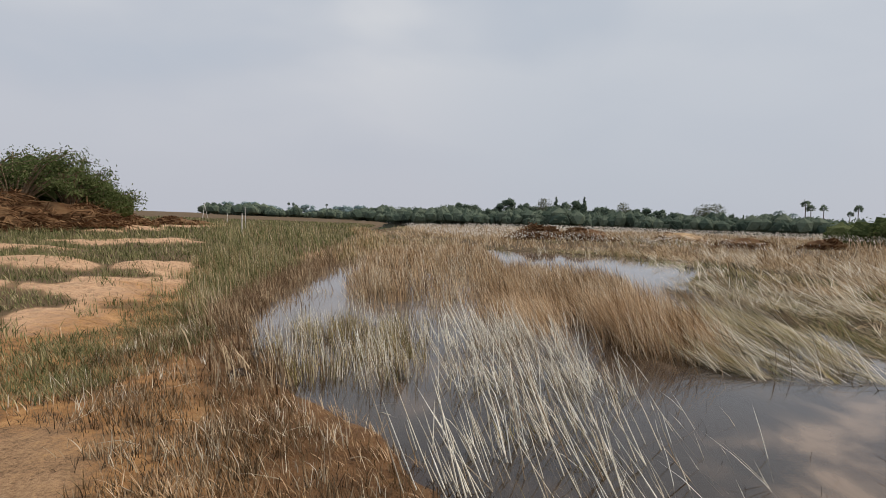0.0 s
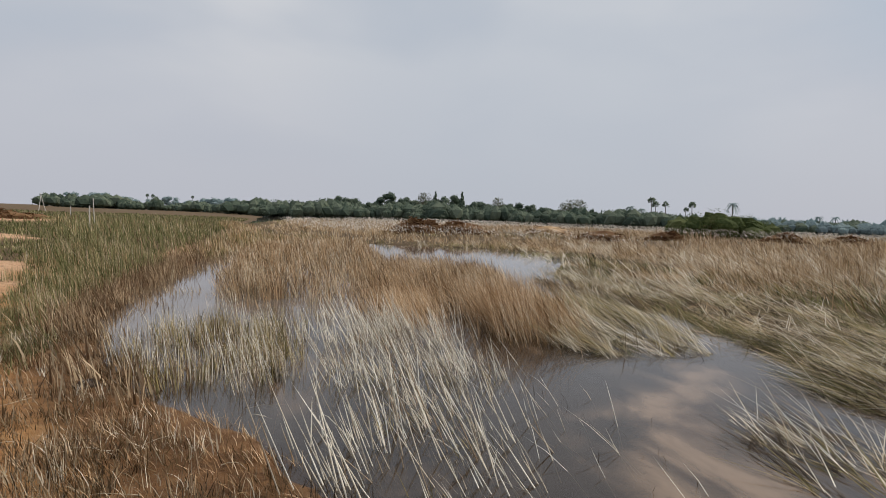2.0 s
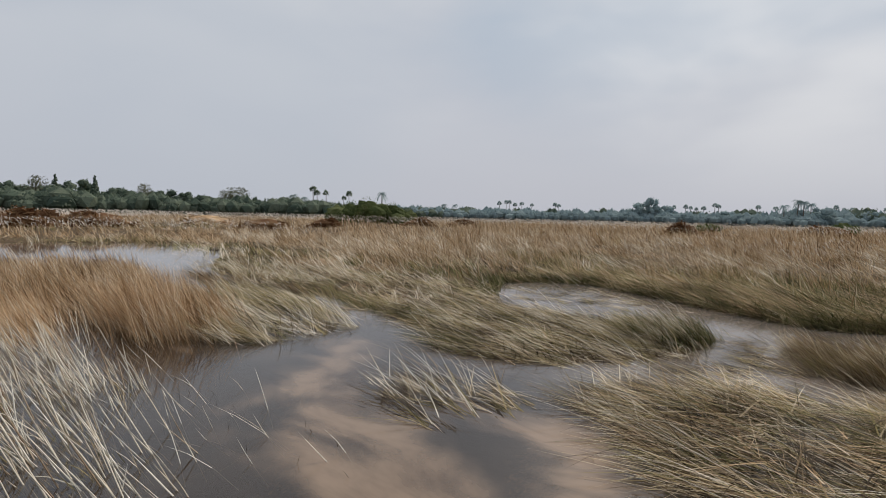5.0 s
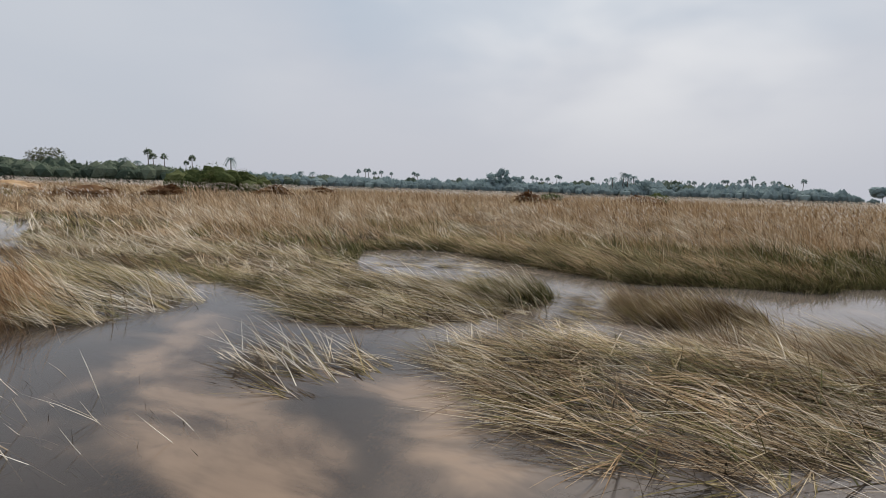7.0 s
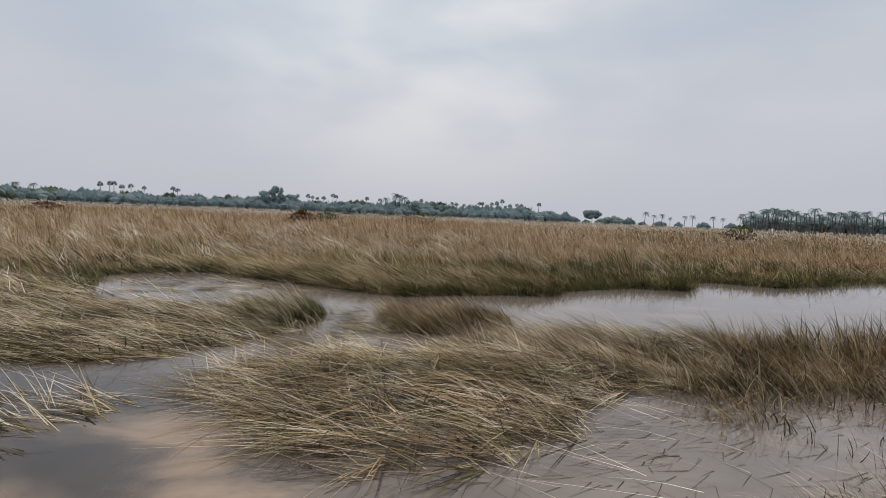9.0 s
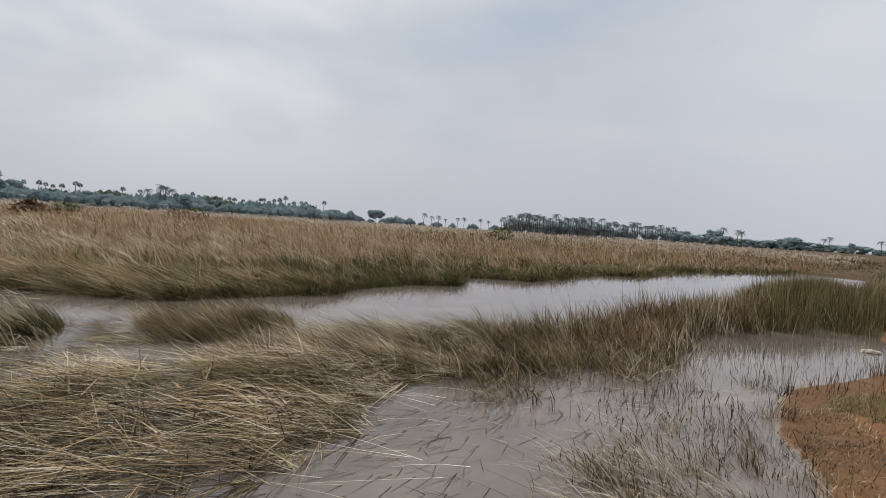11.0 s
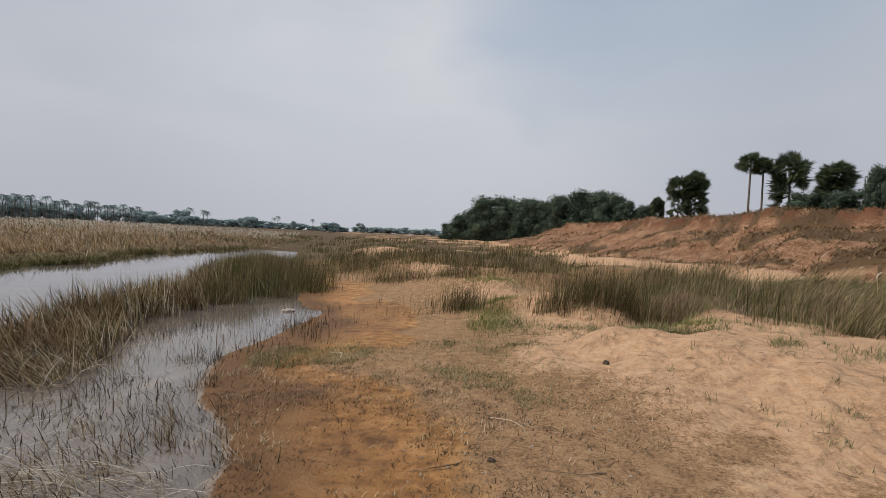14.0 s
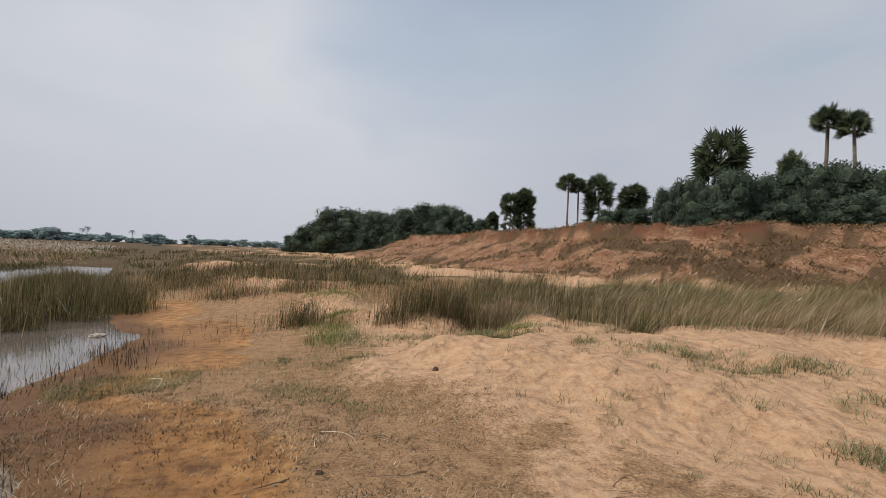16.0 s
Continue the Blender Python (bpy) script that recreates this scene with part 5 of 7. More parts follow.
far = np.hypot(p[:, 0], p[:, 1])
blades("grass_plumes", p, 0.14 + 0.0024 * far, 0.008 + 0.0008 * far, around(n, 34, 16), around(n, 92, 18), around(n, 2.0, 0.6), PLUME,
       "white feathery seed plumes above the marsh grass", "grass", lift=RNG.uniform(0.45, 1.0, n), taper=(0.35, 1.0, 0.75))

# downstream bank: dark reed clumps, belt, turf
for hearts, mat, word in ((540, DARKREED, "dark reed belt on the sandy bank"), (560, GREEN, "dark green reed belt on the sandy bank"), (240, RUSTREED, "dry brown reeds through a green belt"), (50, STUBBLE, "pale dry reeds through a green belt")):
    p, which = tufts(BELT_S, hearts, 32, 0.16, 0.8, 0.45, 96, 1.4)
    n = len(p)
    west = smooth(-p[:, 0], 3.5, 8)
    uneven = (RNG.uniform(0.35, 1.2, hearts))[which] * (0.3 + 1.3 * fbm(p[:, 0], p[:, 1], 0.45, 106)) * (1 + 0.3 * west)
    blades("bank_reeds", p, RNG.uniform(0.2, 0.95, n) * uneven, RNG.uniform(0.005, 0.011, n), around(n, 14, 15) + 12 * west, around(n, 40, 26) + 44 * west, math.pi * 1.03 + RNG.normal(0, 0.5, n) + RNG.normal(0, 1.0, hearts)[which] * (1 - west), mat, word, "reeds")
q = spread(BELT_S, 26000, 0.4, 0.8, 110, 4.0)
m = len(q)
blades("belt_turf", q, RNG.uniform(0.06, 0.24, m), 0.009, around(m, 30, 20), around(m, 65, 25), around(m, WIND, 1.8), TURF, "green creeping grass at the foot of the reed belt", "grass", segs=2)
q = spread([(-4.5, -10.4), (-8.5, -8.9), (-15, -10.5), (-20, -17), (-10, -18), (-5, -15)], 380, 0.3, 0.6, 97, 1.0)
m = len(q)
blades("blown_stalks", q, RNG.uniform(0.8, 1.5, m), 0.008, around(m, 30, 12), around(m, 88, 16), around(m, math.pi * 1.03, 0.35), STUBBLE, "long pale stalks blown over in the reed belt", "reeds", segs=5)
q, which = tufts([(-4.2, -9.4), (-6.5, -8.8), (-9.0, -8.4), (-12, -10), (-11, -13), (-6, -12)], 150, 14, 0.2, 0.4, 0.6, 115, 0.8)
m = len(q)
blades("blown_stalks", q, RNG.uniform(0.7, 1.35, m), RNG.uniform(0.006, 0.012, m), around(m, 26, 12), around(m, 84, 18), math.pi * 1.03 + RNG.normal(0, 0.3, 150)[which] + RNG.normal(0, 0.25, m), RUSTREED, "brown reeds blown over in the reed belt", "reeds", segs=4)
q = spread(BELT_S, 70, 0.0, 1.0, 108, 1.0)
m = len(q)
blades("white_plumes", q, RNG.uniform(0.12, 0.22, m), 0.03, around(m, 25, 14), around(m, 80, 20), around(m, LEAN, 0.4), PLUME, "white seed plumes over the reed belt", "grass", lift=RNG.uniform(0.6, 1.0, m), taper=(0.3, 1.0, 0.7))
TUFTS = ((6.9, -9.9, 0.4, 200, 0.7), (6.7, -11.4, 0.4, 200, 0.8),
         (2.1, -10.9, 0.45, 240, 0.75), (2.6, -11.7, 1.0, 80, 0.4), (0.2, -11.0, 0.55, 340, 0.9), (-0.5, -10.9, 0.5, 320, 0.95), (-1.2, -10.7, 0.6, 420, 0.85), (3.1, -10.3, 1.1, 60, 0.3), (3.4, -15.8, 0.9, 420, 0.65), (5.4, -15.8, 0.9, 420, 0.6),
         (8.2, -13.2, 0.8, 900, 1.15), (9.2, -14.6, 1.0, 1000, 1.2), (7.0, -13.2, 0.6, 500, 0.8), (10.4, -17.0, 1.4, 1000, 1.1), (8.0, -19.0, 1.8, 900, 0.8), (4.6, -20.0, 2.0, 900, 0.7), (1.0, -18.0, 2.0, 900, 0.7))
for cx, cy, size, count, tall in TUFTS:
    for mat, share, word in ((GREEN, 0.55, "green reed clump on sand"), (DARKREED, 0.6, "dark reed clump on sand"), (RUSTREED, 0.4, "dry brown reeds in a green clump")):
        k = int(count * share * 1.3)
        q = np.stack([around(k, cx, size * 0.55), around(k, cy, size * 0.55)], 1)
        blades("reed_clump", q, RNG.uniform(0.2, 0.95, k) * tall, 0.008, around(k, 9, 11), around(k, 24, 20), around(k, math.pi, 1.2), mat, word, "reeds")
q = np.repeat(wedge(2900, 128, 182, 17.5, 110), 15, 0)
q = q + RNG.normal(0, 1, q.shape) * (0.08 + 0.007 * np.hypot(q[:, 0], q[:, 1]))[:, None]
q = q[(shore_side(q[:, 0], q[:, 1]) > 0.1) & (bank_rise(q[:, 0], q[:, 1])[0] < 0.15) & (fbm(q[:, 0], q[:, 1], 0.3, 98) > 0.43 + 0.09 * (1 - smooth(np.hypot(q[:, 0], q[:, 1]), 18, 30)))]
m = len(q)
far = np.hypot(q[:, 0], q[:, 1])
reedy = fbm(q[:, 0], q[:, 1], 0.3, 98) + RNG.normal(0, 0.03, m) > 0.54
for pick, mat, low, word in ((reedy, DARKREED, 1.0, "dark olive reeds on the plain downstream"), (~reedy, TURF, 0.4, "low green grass on the plain downstream")):
    k = int(pick.sum())
    blades("plain_grass", q[pick], RNG.uniform(0.15, 0.7, k) * low, 0.0007 * far[pick] + 0.002, around(k, 12, 12), around(k, 38, 24), around(k, math.pi, 1.2), mat, word, "grass", segs=2)
p = spread([(4.1, -6.0), (3.7, -6.8), (2.0, -7.8), (0.6, -8.2), (-0.1, -6.0), (0.3, -5.0), (1.6, -6.2), (2.6, -6.0)], 9500, 0.85, 1.5, 99, 1.8)
n = len(p)
blades("grey_turf", p, RNG.uniform(0.03, 0.10, n), 0.005, around(n, 35, 18), around(n, 75, 30), around(n, WIND, 1.8), TURF,
       "dusty green creeping grass on damp sand", "grass", segs=2)
p = spread([(2.0, -3.6), (3.6, -5.4), (3.0, -6.6), (0.4, -6.6), (-1.2, -5.6), (-1.0, -3.4), (0.6, -2.6)], 9000, 0.9, 1.6, 100, 1.5)
n = len(p)
blades("withered_turf", p, RNG.uniform(0.015, 0.08, n), 0.006, around(n, 35, 18), around(n, 75, 30), around(n, WIND, 1.8), STUBBLE,
       "withered grey grass tufts on rusty sand", "grass")
p = spread([(2.6, -6.4), (1.0, -9.0), (-1.5, -8.5), (-4.5, -6.5), (-4.0, -3.5), (-1.0, -2.6), (1.4, -3.6), (3.0, -5.4)], 2600, 0.8, 1.1, 103, 1.5)
n = len(p)
blades("dry_litter", p, RNG.uniform(0.03, 0.12, n), 0.004, around(n, 70, 18), around(n, 92, 12), around(n, WIND, 1.8), DARKSTUB,
       "scattered dark dry stems lying on sand", "litter")
p, which = tufts([(1.6, -2.6), (2.4, -3.8), (3.6, -5.2), (2.8, -6.2), (0.8, -5.6), (-0.6, -4.4), (-0.4, -2.6), (0.8, -2.0)], 900, 13, 0.05, 0.75, 1.4, 109, 1.0)
n = len(p)
blades("mud_debris", p, RNG.uniform(0.012, 0.06, n), 0.007, around(n, 45, 22), around(n, 80, 25), around(n, WIND, 1.8), DARKSTUB, "dark crumbs of dead grass on rusty mud", "litter", segs=2)
for cx, cy, sx, sy, count in ((-1.4, -8.2, 0.55, 0.3, 900), (-2.3, -7.6, 0.4, 0.4, 380), (-3.7, -7.1, 0.6, 0.3, 420), (-4.4, -6.3, 0.7, 0.35, 620), (-4.6, -5.2, 0.5, 0.25, 300), (-3.8, -4.3, 0.25, 0.2, 260),
                              (1.0, -9.4, 0.4, 0.8, 700), (-0.6, -9.2, 0.9, 0.4, 700)):
    count *= 2
    q = np.stack([around(count, cx, sx * 0.6), around(count, cy, sy * 0.6)], 1)
    q = q[fbm(q[:, 0], q[:, 1], 2.0, 107) > 0.4]
    count = len(q)
    blades("turf_patch", q, RNG.uniform(0.05, 0.17, count), 0.007, around(count, 30, 18), around(count, 65, 30), around(count, WIND, 1.8), TURF,
           "patch of green creeping grass on sand", "grass")

for cx, cy, sx, sy, count in ((1.3, -9.6, 0.3, 0.9, 1400), (1.6, -11.6, 0.4, 1.2, 1600), (2.2, -14.2, 0.9, 1.2, 1800), (-1.5, -8.9, 0.6, 0.4, 1100), (0.4, -14.5, 1.2, 1.0, 1400)):
    q = np.stack([around(count, cx, sx * 0.6), around(count, cy, sy * 0.6)], 1)
    q = q[fbm(q[:, 0], q[:, 1], 1.6, 107) > 0.42]
    count = len(q)
    blades("fresh_grass", q, RNG.uniform(0.04, 0.16, count), 0.008, around(count, 26, 18), around(count, 60, 28), around(count, WIND, 1.8), FRESH, "fresh yellow green grass in a hollow of the sand", "grass", segs=2)
q, which = tufts([(1.4, -9.6), (-1.0, -9.8), (-5.4, -7.6), (-6.2, -4.6), (-3.4, -3.4), (-1.0, -5.4)], 110, 26, 0.06, 0.5, 0.7, 112, 1.0)
m = len(q)
blades("sand_tufts", q, RNG.uniform(0.03, 0.12, m), 0.006, around(m, 30, 18), around(m, 65, 30), around(m, WIND, 1.8), TURF, "small green and brown grass tufts on sand", "grass")

# dry scrub over the eroded bank
q = wedge(90000, 168, 228, 26, 110)
rise, d_b = bank_rise(q[:, 0], q[:, 1])
cover = 1 - fbm(q[:, 0], q[:, 1], 0.42, 59, 6) - 0.13 * smooth(q[:, 0], -14, 0) - 0.35 * (fbm(q[:, 0], q[:, 1], 1.5, 60) - 0.5) + 0.5 * smooth(d_b, 12, 14) + RNG.normal(0, 0.03, len(q))
q = q[(d_b > 0.5) & (d_b < 45) & (cover > 0.335)]
m = len(q)
far = np.hypot(q[:, 0], q[:, 1])
brown = RNG.random(m) < 0.86
for pick, mat, word in ((brown, SCRUB, "low brown scrub on the eroded red bank"), (~brown, TAN, "dry tan grass on the eroded red bank")):
    k = int(pick.sum())
    blades("bank_scrub", q[pick], RNG.uniform(0.10, 0.36, k) * (1.4 if mat == SCRUB else 1.0), (0.0014 if mat == SCRUB else 0.0006) * far[pick] + 0.003, around(k, 48, 18), around(k, 84, 20), around(k, WIND, 1.4), mat, word, segs=2)


# ---- trees, palms, bushes ----
def part(name, bm, mat, parent, label=""):
    me = bpy.data.meshes.new(name)
    bm.to_mesh(me)
    bm.free()
    me.materials.append(mat)
    ob = new(name, me)
    ob.parent = parent
    return tagged(ob, label)


def shape(name, verts, faces, mat, parent, label=""):
    me = bpy.data.meshes.new(name)
    me.from_pydata([tuple(v) for v in verts], [], faces)
    me.materials.append(mat)
    ob = new(name, me)
    ob.parent = parent
    return tagged(ob, label)


def tube_into(bm, path, radii, sides=6):
    """A tapering limb along a path of points."""
    rings = []
    for k, (c, rad) in enumerate(zip(path, radii)):
        ahead = (path[min(k + 1, len(path) - 1)] - path[max(k - 1, 0)]).normalized()
        side = ahead.orthogonal().normalized()
        other = ahead.cross(side)
        rings.append([bm.verts.new(c + (side * math.cos(2 * math.pi * i / sides) + other * math.sin(2 * math.pi * i / sides)) * rad) for i in range(sides)])
    for a, b in zip(rings, rings[1:]):
        for i in range(sides):
            bm.faces.new((a[i], a[(i + 1) % sides], b[(i + 1) % sides], b[i]))
    bm.faces.new(rings[-1])
    bm.faces.new(rings[0][::-1])


def bent(a, b, steps, sway, rnd):
    a, b = Vector(a), Vector(b)
    return [a.lerp(b, k / steps) + Vector((rnd.uniform(-1, 1), rnd.uniform(-1, 1), 0)) * sway * (0 < k < steps) for k in range(steps + 1)]


def leaf_cloud(rng, lobes, count, size, droop=0.0):
    """Small pointed leaf sprays spread over a set of lobes (centre, radii)."""
    verts, faces = [], []
    weight = np.array([lo[1][0] * lo[1][1] + lo[1][0] * lo[1][2] for lo in lobes])
    pick = rng.choice(len(lobes), count, p=weight / weight.sum())
    for k in pick:
        c, rad = lobes[k]
        way = rng.normal(size=3)
        way /= np.linalg.norm(way)
        out = np.array(c) + way * np.array(rad) * rng.uniform(0.68, 1.06)
        u = rng.normal(size=3)
        u[2] -= droop
        u /= np.linalg.norm(u)
        v = np.cross(u, way + rng.normal(size=3) * 0.5)
        v /= np.linalg.norm(v) + 1e-9
        s = size * rng.uniform(0.5, 1.4)
        i = len(verts)
        verts += [out - u * s * 0.5, out + v * s * 0.3, out + u * s * 0.6, out - v * s * 0.3]
        faces.append((i, i + 1, i + 2, i + 3))
    return verts, faces


def clump_masses(verts, faces, lobes, seed, detail=2, fill=0.86):
    """The close inner foliage of each lobe: a lumpy knot of leaf mass behind the sprays."""
    ball = bmesh.new()
    bmesh.ops.create_icosphere(ball, subdivisions=detail, radius=1.0)
    base, tris = [v.co.copy() for v in ball.verts], [[v.index for v in f.verts] for f in ball.faces]
    ball.free()
    for k, (c, rad) in enumerate(lobes):
        i = len(verts)
        for p in base:
            at = Vector((k * 3.7, seed, 0))
            lump = fill * (1 + 0.42 * noise.noise(p * 1.9 + at) + 0.28 * noise.noise(p * 4.6 + at))
            verts.append(np.array(c) + np.array((p.x * rad[0], p.y * rad[1], p.z * rad[2])) * lump)
        faces += [tuple(i + q for q in t) for t in tris]


def crown_lobes(form, count, height, spread_w, trunk_h, rnd):
    """Where the lobes of a crown sit: thicket, round or cone."""
    lobes = []
    for k in range(count):
        a = 2.39996 * k + rnd.uniform(-0.5, 0.5)
        if form == "thicket":
            out = spread_w * 0.42 * math.sqrt((k + 0.2) / count)
            top = height * (1 - 0.3 * (out / (spread_w * 0.5)) ** 2) * (rnd.uniform(0.72, 1.0) if k > 1 else 1.0)
            rx = max(spread_w * rnd.uniform(0.13, 0.2), 0.36 * height)
            lobes.append(((out * math.cos(a), out * math.sin(a), top * 0.5), (rx, rx, top * 0.5)))
            continue
        u = (k + 0.5) / count
        u = u * 0.92 + rnd.uniform(-0.05, 0.05)
        if form == "cone":
            out, size = spread_w * 0.26 * (1 - u), spread_w * (0.34 * (1 - u) + 0.07)
        else:
            belly = math.sqrt(max(0.05, 1 - ((u - 0.42) / 0.66) ** 2))
            out, size = spread_w * 0.34 * belly * rnd.uniform(0.55, 1.1), spread_w * rnd.uniform(0.13, 0.22)
        rz = size * 0.85
        z = min(trunk_h + (height - trunk_h) * u, height - rz)
        lobes.append(((out * math.cos(a), out * math.sin(a), z), (size, size, rz)))
    return lobes


def make_tree(name, height, spread_w, lobes_n, leaves, leaf_size, mat, label, seed, trunk_share=0.3, form="round", detail=2, fill=0.86, category="tree"):
    """A tapered trunk with limbs, and a crown of many leaf sprays over uneven lobes."""
    rnd, rng = random.Random(seed), np.random.default_rng(seed)
    root = tagged(new(name), label, category)
    trunk_h = height * trunk_share
    bm = bmesh.new()
    girth = height * 0.02
    tube_into(bm, bent((0, 0, -0.3), (rnd.uniform(-0.3, 0.3), rnd.uniform(-0.3, 0.3), max(trunk_h * 1.5, height * 0.3)), 4, 0.1 * girth * 4, rnd), [girth, girth * 0.8, girth * 0.65, girth * 0.5, girth * 0.35], 7)
    part("trunk", bm, BARK, root)
    lobes = crown_lobes(form, lobes_n, height, spread_w, trunk_h, rnd)
    limbs = bmesh.new()
    for c, _ in lobes[-7:]:
        tube_into(limbs, bent((0, 0, max(trunk_h * 0.8, 0.1)), c, 3, 0.12 * spread_w * 0.3, rnd), [girth * 0.45, girth * 0.3, girth * 0.2, girth * 0.08], 5)
    part("limb_frame", limbs, BARK, root)
    verts, faces = leaf_cloud(rng, lobes, leaves, leaf_size)
    if fill:
        clump_masses(verts, faces, lobes, seed, detail, fill)
    shape("crown", verts, faces, mat, root)
    return root


def fan_leaf(verts, faces, base, way, reach, radius, rng, fingers=13):
    """A stiff palm fan on its stalk: pointed fingers round a hub."""
    way = way / np.linalg.norm(way)
    side = np.cross(way, (0, 0, 1.0))
    side /= np.linalg.norm(side) + 1e-9
    up = np.cross(side, way)
    hub = base + way * reach
    i = len(verts)
    w = 0.03 * radius
    verts += [base - side * w, base + side * w, hub + side * w, hub - side * w]
    faces.append((i, i + 1, i + 2, i + 3))
    tilt = rng.uniform(-1.3, 1.3)
    for k in range(fingers):
        a = math.radians(-140 + 280 * k / (fingers - 1))
        d = way * math.cos(a) + (side * math.cos(tilt) + up * math.sin(tilt)) * math.sin(a)
        d = d - np.array((0, 0, 0.12 * abs(math.sin(a))))
        e = np.cross(d, up * math.cos(tilt) - side * math.sin(tilt))
        e /= np.linalg.norm(e) + 1e-9
        long = radius * rng.uniform(0.75, 1.1)
        i = len(verts)
        verts += [hub, hub + d * long * 0.55 + e * radius * 1.35 / fingers, hub + d * long, hub + d * long * 0.55 - e * radius * 1.35 / fingers]
        faces.append((i, i + 1, i + 2, i + 3))


def make_fan_palm(height, crown, fronds, label, seed, lean=0.0, skirt=0.0, fingers=13, mat=PALM_LEAF):
    """A palmyra: straight ringed trunk and a round head of stiff fans; skirt: hanging old fans."""
    rnd, rng = random.Random(seed), np.random.default_rng(seed)
    root = tagged(new("palmyra_palm"), label, "palm")
    bm = bmesh.new()
    top = Vector((lean * height, 0, height - crown * 0.75))
    path = [Vector((0, 0, -0.4)).lerp(top, k / 8) + Vector((0.02 * height * lean * math.sin(k), 0, 0)) for k in range(9)]
    tube_into(bm, path, [0.027 * height**0.75 * (1.25 if k == 0 else 1.0 - 0.03 * k) for k in range(9)], 9)
    part("trunk", bm, BARK, root)
    verts, faces = [], []
    for k in range(fronds):
        rise = 1 - 2 * (k + 0.5) / fronds * (0.78 + skirt * 0.2)
        a = k * 2.39996 + rng.uniform(-0.3, 0.3)
        flat = math.sqrt(max(0.02, 1 - rise * rise))
        way = np.array((flat * math.cos(a), flat * math.sin(a), rise * 0.95 + 0.1))
        fan_leaf(verts, faces, np.array(top) + np.array((0, 0, -0.05 * crown * k / fronds)), way, crown * rng.uniform(0.34, 0.6), crown * rng.uniform(0.34, 0.46), rng, fingers)
    if skirt:
        for k in range(int(fronds * skirt)):
            z = top.z * rng.uniform(0.25, 1.0)
            a = rng.uniform(0, 2 * math.pi)
            fan_leaf(verts, faces, np.array((0, 0, z)), np.array((math.cos(a), math.sin(a), rng.uniform(-0.4, 0.5))), crown * 0.5, crown * 0.45, rng, fingers)
    shape("crown", verts, faces, mat, root)
    return root


def make_coconut(height, label, seed, lean=0.05, mat=PALM_LEAF):
    """A slender curved trunk and a head of drooping feathered fronds."""
    rnd, rng = random.Random(seed), np.random.default_rng(seed)
    root = tagged(new("coconut_palm"), label, "palm")
    bm = bmesh.new()
    path = [Vector((lean * height * (k / 8) ** 2, 0.3 * lean * height * math.sin(k / 3), -0.4 + (height * 0.86 + 0.4) * k / 8)) for k in range(9)]
    tube_into(bm, path, [0.22 - 0.012 * k for k in range(9)], 8)
    part("trunk", bm, BARK, root)
    verts, faces = [], []
    head = np.array(path[-1])
    for k in range(19):
        a, rise = k * 2.39996, rng.uniform(-0.25, 0.95)
        long = height * 0.28 * rng.uniform(0.85, 1.1)
        out = np.array((math.cos(a), math.sin(a), 0))
        side = np.array((-math.sin(a), math.cos(a), 0))
        spine = []
        for s in range(7):
            t = s / 6
            spine.append(head + out * long * t * (1 - 0.2 * t) + np.array((0, 0, long * (rise * t - 0.95 * t * t))))
        for s in range(6):
            p0, p1 = spine[s], spine[s + 1]
            w = long * 0.16 * (1 - 0.5 * abs(s - 2) / 4)
            for sign in (1, -1):
                for h in (0.0, 0.5):
                    q0, q1 = p0 + (p1 - p0) * h, p0 + (p1 - p0) * (h + 0.42)
                    tip = q1 + side * sign * w + np.array((0, 0, -w * 0.75))
                    i = len(verts)
                    verts += [q0, q1, tip]
                    faces.append((i, i + 1, i + 2))
    shape("crown", verts, faces, mat, root)
    return root


def placed(bearing, dist):
    b = radians(bearing)
    x, y = dist * math.sin(b), dist * math.cos(b)
    return x, y, float(ground_z(np.array([x]), np.array([y]))[0])


def plant(proto, bearing, dist, size, turn, wide=1.0, sink=0.0):
    x, y, z = placed(bearing, dist)
    own = proto.scale
    return copy_thing(proto, Matrix.Translation((x, y, z - sink)) @ Matrix.Rotation(turn, 4, "Z") @ Matrix.Diagonal((size * wide / own.x, size * wide / own.y, size / own.z, 1)))


def settle(proto, bearing, dist, size, turn=0.0, wide=1.0, sink=0.0):
    """Moves the first of a kind to its own place."""
    x, y, z = placed(bearing, dist)
    proto.matrix_basis = Matrix.Translation((x, y, z - sink)) @ Matrix.Rotation(turn, 4, "Z") @ Matrix.Diagonal((size * wide, size * wide, size, 1))


class Stand:
    """A few kinds of one plant, each built ten metres tall, planted again and again."""

    def __init__(self, protos, group):
        self.protos, self.used, self.count = protos, set(), 0
        for ob in protos:
            tagged(ob, group=group)
            top = max(v.co.z for o in ob.children for v in o.data.vertices)
            for o in ob.children:
                o.data.transform(Matrix.Scale(10.0 / top, 4))

    def put(self, bearing, dist, top, wide=1.0, kind=None, sink=0.0):
        """top: how high it reaches above the eye, in degrees."""
        _, _, z = placed(bearing, dist)
        size = max(0.12, (1.6 + dist * math.tan(radians(top)) - z + sink) / 10.0)
        k = self.count % len(self.protos) if kind is None else kind
        self.count += 1
        proto, turn = self.protos[k], 2.4 * self.count
        if k in self.used:
            plant(proto, bearing, dist, size, turn, wide, sink)
        else:
            self.used.add(k)
            settle(proto, bearing, dist, size, turn, wide, sink)


